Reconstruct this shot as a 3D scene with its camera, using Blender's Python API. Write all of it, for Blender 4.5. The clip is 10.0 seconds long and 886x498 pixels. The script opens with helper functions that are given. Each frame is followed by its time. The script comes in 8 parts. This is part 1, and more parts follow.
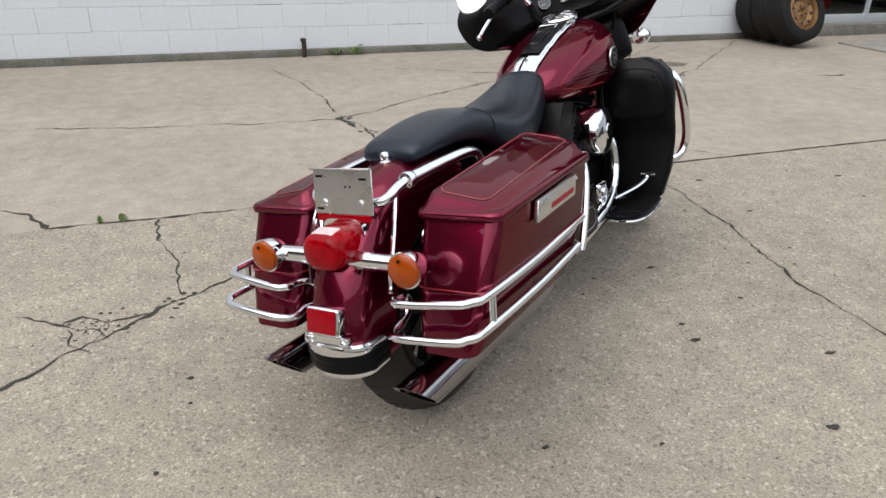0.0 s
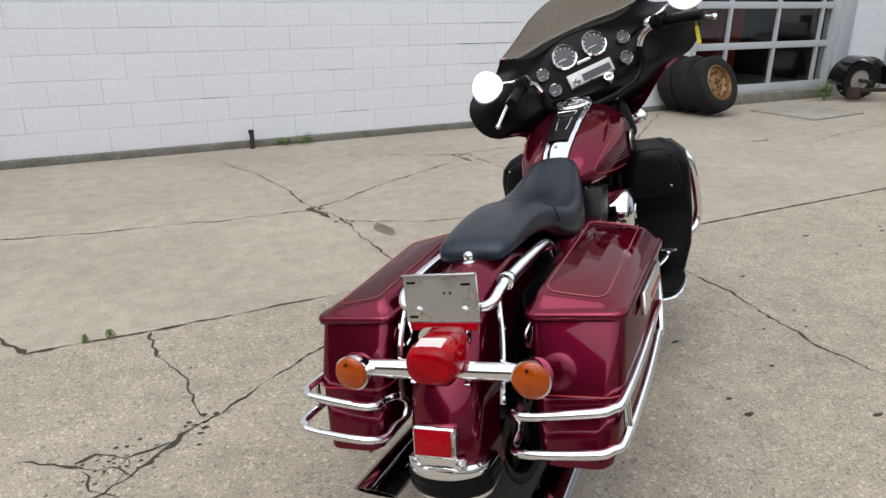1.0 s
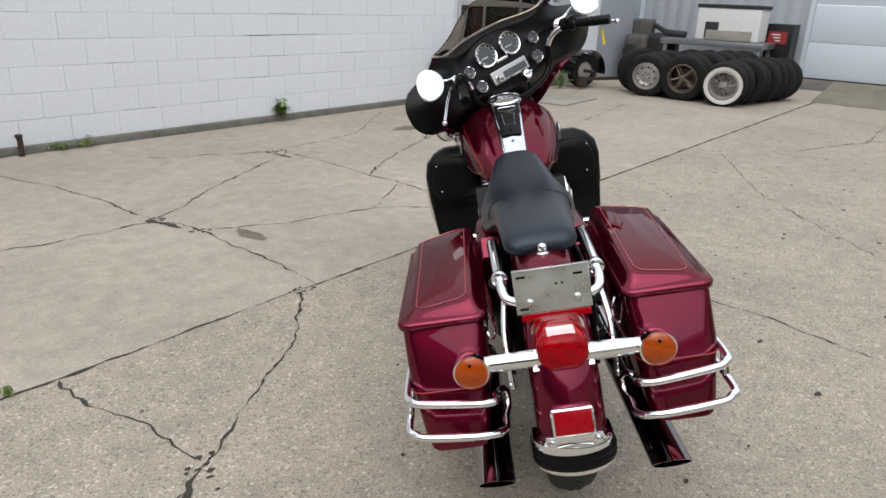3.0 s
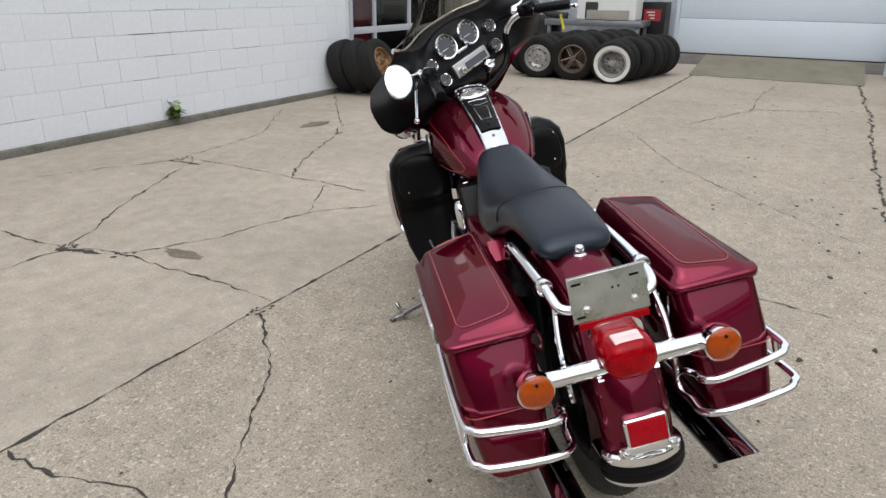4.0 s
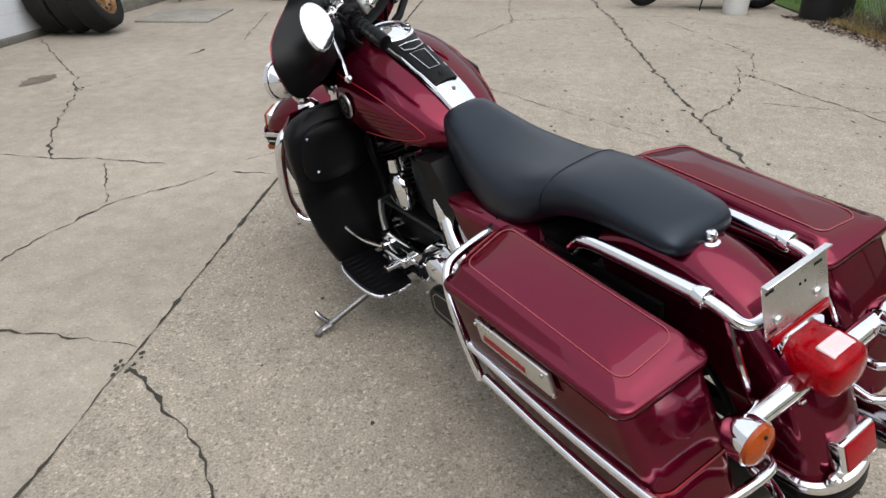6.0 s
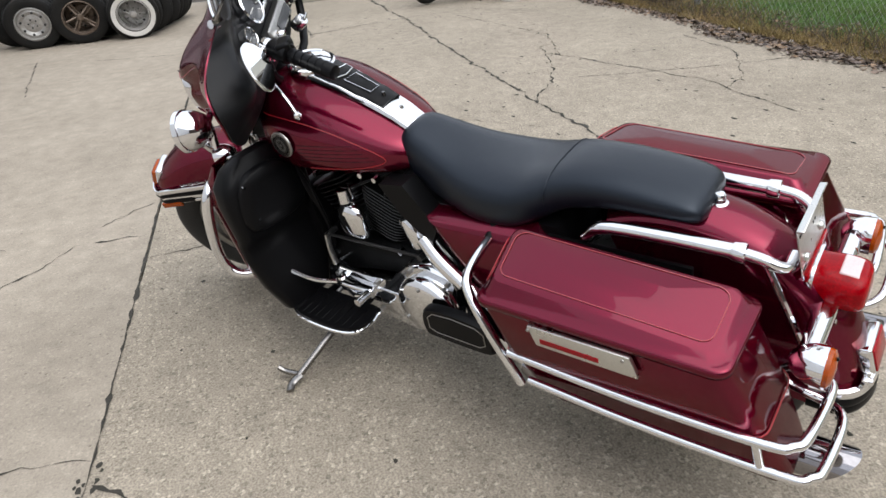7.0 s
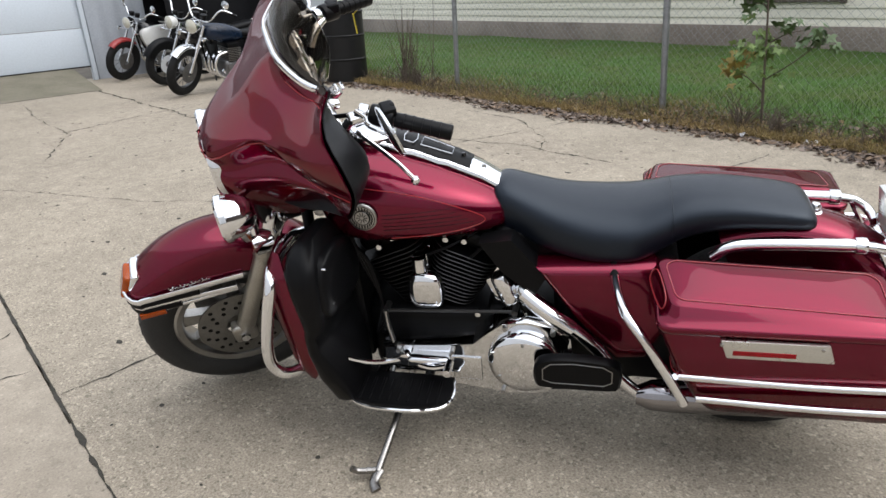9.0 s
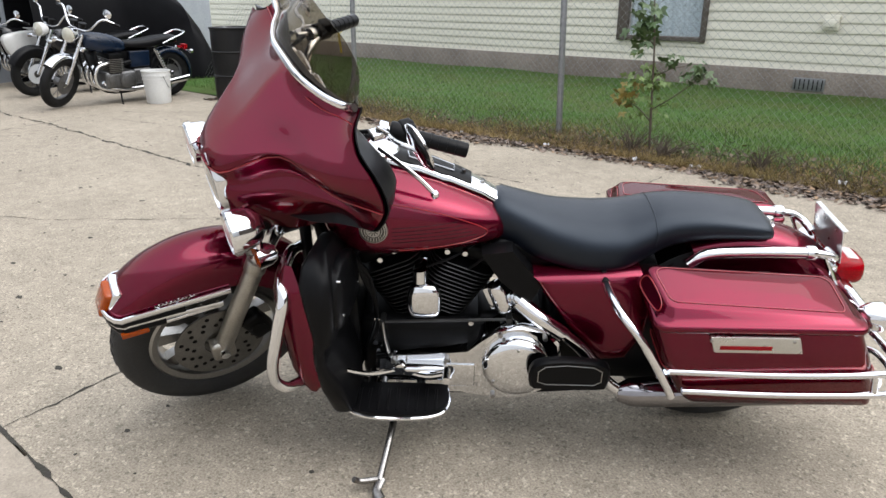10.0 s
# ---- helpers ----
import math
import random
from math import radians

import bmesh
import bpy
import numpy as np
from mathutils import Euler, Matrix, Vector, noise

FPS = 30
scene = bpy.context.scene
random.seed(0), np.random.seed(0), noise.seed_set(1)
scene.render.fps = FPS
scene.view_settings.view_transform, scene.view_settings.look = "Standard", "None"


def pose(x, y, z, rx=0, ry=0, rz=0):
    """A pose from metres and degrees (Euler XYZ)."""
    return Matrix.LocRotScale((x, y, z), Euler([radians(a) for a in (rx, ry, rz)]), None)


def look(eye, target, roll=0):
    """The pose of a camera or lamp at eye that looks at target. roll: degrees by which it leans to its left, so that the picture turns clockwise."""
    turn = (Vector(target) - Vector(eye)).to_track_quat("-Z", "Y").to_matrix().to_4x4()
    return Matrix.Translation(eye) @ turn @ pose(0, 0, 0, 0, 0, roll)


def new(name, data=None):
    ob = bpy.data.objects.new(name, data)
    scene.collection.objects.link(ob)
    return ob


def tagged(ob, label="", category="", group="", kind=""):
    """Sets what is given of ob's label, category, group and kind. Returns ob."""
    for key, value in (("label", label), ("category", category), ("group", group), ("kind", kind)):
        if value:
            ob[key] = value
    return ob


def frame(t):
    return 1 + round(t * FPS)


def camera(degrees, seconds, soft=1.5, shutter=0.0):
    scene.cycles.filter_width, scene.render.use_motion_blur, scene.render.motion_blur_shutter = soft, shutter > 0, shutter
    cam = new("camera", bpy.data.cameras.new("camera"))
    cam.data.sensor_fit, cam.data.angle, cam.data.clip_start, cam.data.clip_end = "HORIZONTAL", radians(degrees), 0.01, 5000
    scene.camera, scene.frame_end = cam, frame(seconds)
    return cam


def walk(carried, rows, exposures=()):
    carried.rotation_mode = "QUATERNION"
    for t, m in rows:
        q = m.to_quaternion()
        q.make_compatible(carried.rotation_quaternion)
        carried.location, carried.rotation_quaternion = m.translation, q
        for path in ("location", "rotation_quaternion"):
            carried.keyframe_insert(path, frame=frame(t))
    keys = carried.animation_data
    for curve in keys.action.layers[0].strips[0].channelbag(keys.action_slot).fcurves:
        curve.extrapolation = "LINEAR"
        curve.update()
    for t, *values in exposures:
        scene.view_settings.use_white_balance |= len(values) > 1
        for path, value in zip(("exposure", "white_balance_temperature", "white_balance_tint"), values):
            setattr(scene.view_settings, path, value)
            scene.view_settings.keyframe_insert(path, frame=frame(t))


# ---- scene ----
cam = camera(65.6, 10.0)
PATH = [
    (0, (-0.026, 0.085, 1.274), (-0.881, 1.54, 0.445), 1.6),
    (0.5, (-0.244, 0.028, 1.289), (-1.009, 1.591, 0.577), 0.5),
    (1, (-0.439, -0.011, 1.292), (-1.135, 1.615, 0.655), 0.2),
    (1.5, (-0.63, -0.144, 1.302), (-1.116, 1.559, 0.671), 0.8),
    (2, (-0.816, -0.228, 1.316), (-1.094, 1.515, 0.668), 2.3),
    (2.2, (-0.916, -0.243, 1.316), (-1.141, 1.512, 0.68), 2.4),
    (3.3, (-1.358, -0.209, 1.308), (-1.237, 1.546, 0.644), 2.1),
    (3.5, (-1.431, -0.195, 1.315), (-1.237, 1.547, 0.636), 1.8),
    (4, (-1.588, -0.042, 1.308), (-1.27, 1.686, 0.639), 0.6),
    (4.5, (-1.697, 0.109, 1.32), (-1.3, 1.823, 0.654), -1.5),
    (5, (-1.852, 0.272, 1.313), (-1.192, 1.903, 0.65), -1.7),
    (5.5, (-1.965, 0.509, 1.262), (-1.166, 2.021, 0.481), 0.0),
    (5.7, (-1.99, 0.619, 1.267), (-1.146, 2.082, 0.443), 0.7),
    (6.8, (-2.311, 1.002, 1.317), (-1.045, 2.098, 0.46), -4.4),
    (7, (-2.358, 1.081, 1.316), (-1.039, 2.114, 0.462), -4.9),
    (7.5, (-2.462, 1.313, 1.327), (-1.007, 2.216, 0.549), -6.9),
    (8, (-2.581, 1.51, 1.317), (-1.02, 2.259, 0.587), -7.2),
    (8.5, (-2.745, 1.751, 1.339), (-1.087, 2.291, 0.635), -5.4),
    (9, (-2.757, 1.981, 1.309), (-1.052, 2.36, 0.614), -3.4),
    (9.5, (-2.779, 2.198, 1.318), (-1.037, 2.445, 0.657), -1.1),
    (10, (-2.885, 2.325, 1.327), (-1.121, 2.356, 0.676), 0.1),
]
walk(cam, [(t, look(eye, target, roll)) for t, eye, target, roll in PATH],
     exposures=((0.0, 0.84), (4.5, 0.79), (5.5, 0.80), (7.5, 1.01), (9.0, 1.04), (10.0, 1.25)))

# ---- world, sun and exposure: a bright overcast sky ----
world = bpy.data.worlds.new("overcast_sky")
scene.world = world
world.use_nodes = True
wn, wl = world.node_tree.nodes, world.node_tree.links
wn.clear()
sky = wn.new("ShaderNodeTexSky")
sky.sky_type = "NISHITA"
sky.sun_disc = False
sky.sun_elevation = radians(48)
sky.sun_rotation = radians(200)
sky.dust_density = 4.0
sky.air_density = 1.0
haze = wn.new("ShaderNodeHueSaturation")
haze.inputs["Saturation"].default_value = 0.22
wmix = wn.new("ShaderNodeMixRGB")
wmix.inputs["Fac"].default_value = 0.62
wmix.inputs["Color2"].default_value = (6.45, 6.87, 7.66, 1)
wbg = wn.new("ShaderNodeBackground")
wbg.inputs["Strength"].default_value = 0.135
wout = wn.new("ShaderNodeOutputWorld")
wl.new(sky.outputs["Color"], haze.inputs["Color"])
wl.new(haze.outputs["Color"], wmix.inputs["Color1"])
wl.new(wmix.outputs["Color"], wbg.inputs["Color"])
wl.new(wbg.outputs["Background"], wout.inputs["Surface"])
sun_lamp = bpy.data.lights.new("sun", "SUN")
sun_lamp.energy = 0.9
sun_lamp.angle = radians(70)
sun_lamp.color = (1.0, 0.975, 0.95)
sun_ob = new("sun", sun_lamp)
sun_ob.matrix_world = look((0, 0, 17), (1.5, 7.0, 0))

# ---- materials ----
def material(name, color, rough=0.5, metal=0.0, vary=0.12, scale=6.0, fine=60.0, bump=0.0, coat=0.0, tint=None, spots=0.0, per_object=0.0, spec=0.5, rough_vary=0.1):
    """A surface with variation at two scales: broad blotches towards tint, fine grain, grain in the relief."""
    m = bpy.data.materials.new(name)
    m.use_nodes = True
    n, l = m.node_tree.nodes, m.node_tree.links
    b = n["Principled BSDF"]
    b.inputs["Metallic"].default_value = metal
    b.inputs["Specular IOR Level"].default_value = spec
    b.inputs["Coat Weight"].default_value = coat
    b.inputs["Coat Roughness"].default_value = 0.03
    tc = n.new("ShaderNodeTexCoord")
    big, small = n.new("ShaderNodeTexNoise"), n.new("ShaderNodeTexNoise")
    big.inputs["Scale"].default_value, big.inputs["Detail"].default_value = scale, 5
    small.inputs["Scale"].default_value, small.inputs["Detail"].default_value = fine, 3
    for t in (big, small):
        l.new(tc.outputs["Object"], t.inputs["Vector"])
    dark = tint or tuple(c * 0.55 for c in color)
    ramp = n.new("ShaderNodeMapRange")
    ramp.inputs["From Min"].default_value, ramp.inputs["From Max"].default_value = 0.38, 0.68
    ramp.inputs["To Max"].default_value = vary * 2.2
    l.new(big.outputs["Fac"], ramp.inputs["Value"])
    mx = n.new("ShaderNodeMixRGB")
    mx.inputs["Color1"].default_value = (*color, 1)
    mx.inputs["Color2"].default_value = (*dark, 1)
    l.new(ramp.outputs["Result"], mx.inputs["Fac"])
    grain = n.new("ShaderNodeMapRange")
    grain.inputs["From Min"].default_value, grain.inputs["From Max"].default_value = 0.25, 0.75
    grain.inputs["To Min"].default_value, grain.inputs["To Max"].default_value = 1 - vary, 1 + vary
    l.new(small.outputs["Fac"], grain.inputs["Value"])
    mul = n.new("ShaderNodeVectorMath")
    mul.operation = "SCALE"
    l.new(mx.outputs["Color"], mul.inputs[0])
    l.new(grain.outputs["Result"], mul.inputs["Scale"])
    last = mul.outputs["Vector"]
    if per_object:
        oi = n.new("ShaderNodeObjectInfo")
        pr = n.new("ShaderNodeMapRange")
        pr.inputs["To Min"].default_value, pr.inputs["To Max"].default_value = 1 - per_object, 1 + per_object
        l.new(oi.outputs["Random"], pr.inputs["Value"])
        pm = n.new("ShaderNodeVectorMath")
        pm.operation = "SCALE"
        l.new(last, pm.inputs[0])
        l.new(pr.outputs["Result"], pm.inputs["Scale"])
        last = pm.outputs["Vector"]
    if spots:
        vo = n.new("ShaderNodeTexVoronoi")
        vo.inputs["Scale"].default_value = fine * 1.6
        l.new(tc.outputs["Object"], vo.inputs["Vector"])
        sep = n.new("ShaderNodeSeparateColor")
        l.new(vo.outputs["Color"], sep.inputs["Color"])
        sr = n.new("ShaderNodeMapRange")
        sr.inputs["To Min"].default_value, sr.inputs["To Max"].default_value = 1 - spots, 1 + spots
        l.new(sep.outputs["Red"], sr.inputs["Value"])
        sm = n.new("ShaderNodeVectorMath")
        sm.operation = "SCALE"
        l.new(last, sm.inputs[0])
        l.new(sr.outputs["Result"], sm.inputs["Scale"])
        last = sm.outputs["Vector"]
    l.new(last, b.inputs["Base Color"])
    rr = n.new("ShaderNodeMapRange")
    rr.inputs["From Min"].default_value, rr.inputs["From Max"].default_value = 0.3, 0.7
    rr.inputs["To Min"].default_value, rr.inputs["To Max"].default_value = max(0.01, rough * (1 - rough_vary)), min(1, rough * (1 + rough_vary))
    l.new(big.outputs["Fac"], rr.inputs["Value"])
    l.new(rr.outputs["Result"], b.inputs["Roughness"])
    if bump:
        bp = n.new("ShaderNodeBump")
        bp.inputs["Strength"].default_value = bump
        bp.inputs["Distance"].default_value = 0.01
        l.new(small.outputs["Fac"], bp.inputs["Height"])
        l.new(bp.outputs["Normal"], b.inputs["Normal"])
    return m


def glass_material(name, color, rough=0.02, ior=1.3):
    m = bpy.data.materials.new(name)
    m.use_nodes = True
    b = m.node_tree.nodes["Principled BSDF"]
    b.inputs["Base Color"].default_value = (*color, 1)
    b.inputs["Transmission Weight"].default_value = 1.0
    b.inputs["Roughness"].default_value = rough
    b.inputs["IOR"].default_value = ior
    return m


RED = material("burgundy_paint", (0.138, 0.0036, 0.0212), 0.23, 0.85, vary=0.05, scale=3, fine=1100, coat=0.55, spec=0.0)
RED.node_tree.nodes["Principled BSDF"].inputs["Coat IOR"].default_value = 1.5
RED.node_tree.nodes["Principled BSDF"].inputs["Coat Roughness"].default_value = 0.012
RED.node_tree.nodes["Principled BSDF"].inputs["Specular Tint"].default_value = (0.30, 0.02, 0.07, 1)
LAMPGLASS = material("headlamp_glass", (0.30, 0.31, 0.32), 0.12, 0.5, vary=0.2, scale=30, fine=120, coat=1.0)
PIN = material("pinstripe_paint", (0.25, 0.010, 0.015), 0.3, 0.0, vary=0.03, coat=0.4)
GOLDPIN = material("pale_pinstripe_paint", (0.30, 0.040, 0.048), 0.35, 0.0, vary=0.03, coat=0.4)
CHROME = material("chrome", (0.80, 0.81, 0.83), 0.06, 1.0, vary=0.03, scale=14, fine=120, rough_vary=0.5)
DULLCHROME = material("brushed_alloy", (0.39, 0.3825, 0.3675), 0.32, 1.0, vary=0.10, scale=18, fine=160, bump=0.03)
ENGINE = material("engine_alloy_black", (0.0034, 0.0034, 0.0037), 0.42, 0.0, vary=0.2, scale=20, fine=140, spec=0.12)
FINEDGE = material("fin_edge_alloy", (0.0525, 0.0525, 0.0525), 0.38, 0.8, vary=0.15, scale=20, fine=140)
BLACK = material("satin_black_plastic", (0.0037, 0.0037, 0.0042), 0.34, 0.0, vary=0.10, scale=8, fine=220, bump=0.03, spec=0.12)
INNER = material("textured_black_fairing", (0.0037, 0.0038, 0.0045), 0.42, 0.0, vary=0.10, scale=8, fine=420, bump=0.05, spec=0.20)
STANDSTEEL = material("worn_dark_steel", (0.26, 0.25, 0.24), 0.28, 1.0, vary=0.2, scale=20, fine=120)
GLOSSBLACK = material("gloss_black_fairing", (0.006, 0.006, 0.0067), 0.14, 0.0, vary=0.08, scale=6, fine=120, coat=0.4)
VINYL = material("black_seat_vinyl", (0.0037, 0.0049, 0.0084), 0.34, 0.0, vary=0.10, scale=7, fine=420, bump=0.10, spec=0.42)
VINYL.node_tree.nodes["Principled BSDF"].inputs["Specular Tint"].default_value = (0.74, 0.86, 1.0, 1)
RUBBER = material("tyre_rubber", (0.012, 0.012, 0.012), 0.72, 0.0, vary=0.22, scale=9, fine=150, bump=0.12, tint=(0.03, 0.0285, 0.0255))
OLDRUBBER = material("old_tyre_rubber", (0.0071, 0.0069, 0.0067), 0.82, 0.0, vary=0.25, scale=7, fine=110, bump=0.16, tint=(0.018, 0.0165, 0.0142), spec=0.22)
AMBER = material("amber_lens", (0.29, 0.045, 0.001), 0.12, 0.0, vary=0.14, scale=60, fine=260, bump=0.06, coat=0.15, spec=0.35)
REDLENS = material("red_lens", (0.26, 0.0003, 0.0040), 0.12, 0.0, vary=0.3, scale=34, fine=240, spec=0.16)
REFLECTOR = material("red_reflector", (0.25, 0.0008, 0.006), 0.2, 0.0, vary=0.18, scale=90, fine=420, bump=0.1, coat=0.1, spec=0.2)
CLEARLENS = material("frosted_clear_lens", (0.60, 0.46, 0.46), 0.18, 0.0, vary=0.08, scale=40, fine=300, coat=0.6)
DIAL = material("grey_dial_face", (0.030, 0.032, 0.036), 0.3, 0.0, vary=0.05, coat=0.15)
WHITEPAINT = material("dial_print", (0.5625, 0.5625, 0.5475), 0.4)
MIRROR = material("mirror_glass", (0.86, 0.88, 0.9), 0.015, 1.0, vary=0.01)
SCREEN = glass_material("smoked_screen", (0.33, 0.285, 0.23), 0.015, 1.12)
YELLOW = material("yellow_tag", (0.5625, 0.45, 0.015), 0.55, 0, vary=0.06)
PLATE = material("polished_plate_metal", (0.64, 0.64, 0.62), 0.30, 1.0, vary=0.06, scale=16, fine=200, rough_vary=0.3)
SMOKEDCHROME = material("smoked_chrome", (0.30, 0.29, 0.30), 0.07, 1.0, vary=0.05, scale=14, fine=120)
PIPEBLACK = material("pipe_bore_shade", (0.02, 0.018, 0.018), 0.08, 1.0, vary=0.05, scale=14)
ROTOR = material("brake_rotor_steel", (0.225, 0.2175, 0.2025), 0.40, 0.9, vary=0.15, scale=22, fine=200)
SLIDER = material("fork_slider_alloy", (0.37, 0.35, 0.31), 0.34, 0.85, vary=0.12, scale=16, fine=180)


def concrete_material(name, light, dark, stones):
    """Weathered concrete: broad damp and worn patches, aggregate, pits and pale stones."""
    m = bpy.data.materials.new(name)
    m.use_nodes = True
    n, l = m.node_tree.nodes, m.node_tree.links
    b = n["Principled BSDF"]
    b.inputs["Roughness"].default_value = 0.88
    b.inputs["Specular IOR Level"].default_value = 0.25
    tc = n.new("ShaderNodeTexCoord")

    def noise(scale, detail, rough=0.55):
        t = n.new("ShaderNodeTexNoise")
        t.inputs["Scale"].default_value, t.inputs["Detail"].default_value, t.inputs["Roughness"].default_value = scale, detail, rough
        l.new(tc.outputs["Object"], t.inputs["Vector"])
        return t.outputs["Fac"]

    def remap(value, a0, a1, b0, b1):
        r = n.new("ShaderNodeMapRange")
        r.inputs["From Min"].default_value, r.inputs["From Max"].default_value = a0, a1
        r.inputs["To Min"].default_value, r.inputs["To Max"].default_value = b0, b1
        l.new(value, r.inputs["Value"])
        return r.outputs["Result"]

    def times(x, y):
        q = n.new("ShaderNodeMath")
        q.operation = "MULTIPLY"
        l.new(x, q.inputs[0])
        l.new(y, q.inputs[1])
        return q.outputs["Value"]

    def cells(scale, out):
        t = n.new("ShaderNodeTexVoronoi")
        t.inputs["Scale"].default_value = scale
        l.new(tc.outputs["Object"], t.inputs["Vector"])
        return t.outputs[out]

    mx = n.new("ShaderNodeMixRGB")
    mx.inputs["Color1"].default_value, mx.inputs["Color2"].default_value = (*light, 1), (*dark, 1)
    l.new(remap(noise(0.9, 7, 0.62), 0.38, 0.74, 0.08, 0.78), mx.inputs["Fac"])
    grain = remap(noise(150, 2), 0.3, 0.7, 1 - stones * 0.75, 1 + stones * 0.75)
    mid = remap(noise(9, 4), 0.3, 0.7, 0.88, 1.12)
    sep = n.new("ShaderNodeSeparateColor")
    l.new(cells(105, "Color"), sep.inputs["Color"])
    pale = remap(sep.outputs["Red"], 0.84, 0.98, 1.0, 1 + stones * 1.0)
    dull = remap(sep.outputs["Green"], 0.78, 1.0, 1.0, 1 - stones * 0.85)
    pits = remap(cells(26, "Distance"), 0.05, 0.16, 0.55, 1.0)
    worn = remap(noise(2.3, 3), 0.5, 0.6, 1.0, 0.0)
    hole = n.new("ShaderNodeMath")
    hole.operation = "MAXIMUM"
    l.new(pits, hole.inputs[0])
    l.new(worn, hole.inputs[1])
    fac = times(times(times(grain, mid), times(pale, dull)), hole.outputs["Value"])
    sc = n.new("ShaderNodeVectorMath")
    sc.operation = "SCALE"
    l.new(mx.outputs["Color"], sc.inputs[0])
    l.new(fac, sc.inputs["Scale"])
    l.new(sc.outputs["Vector"], b.inputs["Base Color"])
    bp = n.new("ShaderNodeBump")
    bp.inputs["Strength"].default_value, bp.inputs["Distance"].default_value = 0.35 * stones + 0.06, 0.006
    l.new(fac, bp.inputs["Height"])
    l.new(bp.outputs["Normal"], b.inputs["Normal"])
    return m


CONCRETE = concrete_material("worn_concrete", (0.287, 0.2505, 0.199), (0.205, 0.1777, 0.1405), 0.42)
CONCRETE_SMOOTH = concrete_material("weathered_concrete", (0.307, 0.2685, 0.218), (0.219, 0.189, 0.151), 0.17)
RAMPMAT = material("damp_mossy_concrete", (0.1425, 0.1275, 0.0938), 0.85, 0, vary=0.2, scale=2.4, fine=60, bump=0.18, tint=(0.075, 0.075, 0.045), spots=0.08)
DIRT = material("crack_dirt", (0.03, 0.0263, 0.021), 0.95, 0, vary=0.3, scale=12, fine=90, bump=0.3, tint=(0.021, 0.0225, 0.0135))
SOIL = material("soil", (0.075, 0.0615, 0.045), 0.95, 0, vary=0.25, scale=3, fine=40, bump=0.3)
OIL = material("oil_stain", (0.1237, 0.0975, 0.069), 0.6, 0, vary=0.3, scale=9, fine=70)
BLOCK = material("white_painted_block", (0.63, 0.645, 0.6675), 0.68, 0, vary=0.045, scale=2.2, fine=46, bump=0.22, tint=(0.54, 0.5475, 0.555), per_object=0.012)
MORTAR = material("painted_mortar", (0.57, 0.5813, 0.6), 0.8, 0, vary=0.14, scale=1.7, fine=60, bump=0.2, tint=(0.315, 0.3075, 0.2925))
PLINTH = material("grey_concrete_plinth", (0.165, 0.1537, 0.1312), 0.9, 0, vary=0.3, scale=5, fine=50, bump=0.35, tint=(0.075, 0.0788, 0.0525))
METALWALL = material("grey_blue_sheet_metal", (0.3225, 0.345, 0.375), 0.5, 0.1, vary=0.08, scale=2, fine=40, tint=(0.225, 0.2325, 0.24))
DOORPAINT = material("white_garage_door", (0.4575, 0.5025, 0.5475), 0.45, 0, vary=0.06, scale=1.5, fine=40, tint=(0.375, 0.39, 0.3975))
ALUMINIUM = material("white_aluminium_frame", (0.45, 0.4725, 0.495), 0.42, 0.2, vary=0.06)
PANE = glass_material("door_glass", (0.75, 0.8, 0.8), 0.02, 1.35)
# near-black: painted shade of the workshop room and holes, also black parts
DARK = material("shade_and_black_parts", (0.015, 0.015, 0.0165), 0.8, 0, vary=0.3, scale=3)
REDTHING = material("faded_red_paint", (0.225, 0.015, 0.015), 0.4, 0, vary=0.2)
SIDING = material("cream_vinyl_siding", (0.665, 0.635, 0.535), 0.5, 0, vary=0.05, scale=1.2, fine=30, tint=(0.495, 0.4725, 0.3975), per_object=0.015)
FOUNDATION = material("house_foundation", (0.225, 0.1913, 0.1613), 0.9, 0, vary=0.3, scale=1.6, fine=40, bump=0.25, tint=(0.1275, 0.105, 0.09))
BROWNTRIM = material("brown_window_trim", (0.075, 0.06, 0.0488), 0.5, 0, vary=0.1)
LACE = material("lace_curtain", (0.84, 0.86, 0.90), 0.8, 0, vary=0.25, scale=22, fine=60, tint=(0.39, 0.42, 0.495))
GALV = material("galvanised_steel", (0.2475, 0.255, 0.2625), 0.42, 0.75, vary=0.15, scale=12, fine=60)
GRASSGROUND = material("turf", (0.048, 0.094, 0.025), 0.95, 0, vary=0.30, scale=1.6, fine=60, bump=0.3, tint=(0.0713, 0.0713, 0.027), spec=0.1)
BLADE = material("grass_blade", (0.060, 0.132, 0.030), 0.7, 0, vary=0.3, scale=1.2, fine=20, tint=(0.0975, 0.1125, 0.0338), spec=0.1)
DRYLEAF = material("dry_leaf", (0.185, 0.118, 0.066), 0.85, 0, vary=0.45, scale=14, fine=30, tint=(0.0338, 0.0225, 0.0135))
DRYGRASS = material("dry_grass", (0.26, 0.175, 0.085), 0.8, 0, vary=0.35, scale=1.5, fine=20, tint=(0.09, 0.0713, 0.0315), spec=0.1)
TWIG = material("twig_bark", (0.075, 0.0562, 0.0413), 0.9, 0, vary=0.2, scale=12)
LEAF = material("green_leaf", (0.130, 0.20, 0.055), 0.55, 0, vary=0.3, scale=7, fine=30, tint=(0.09, 0.1125, 0.0225))
YLEAF = material("yellowing_leaf", (0.225, 0.165, 0.0338), 0.6, 0, vary=0.3, scale=7, fine=30)


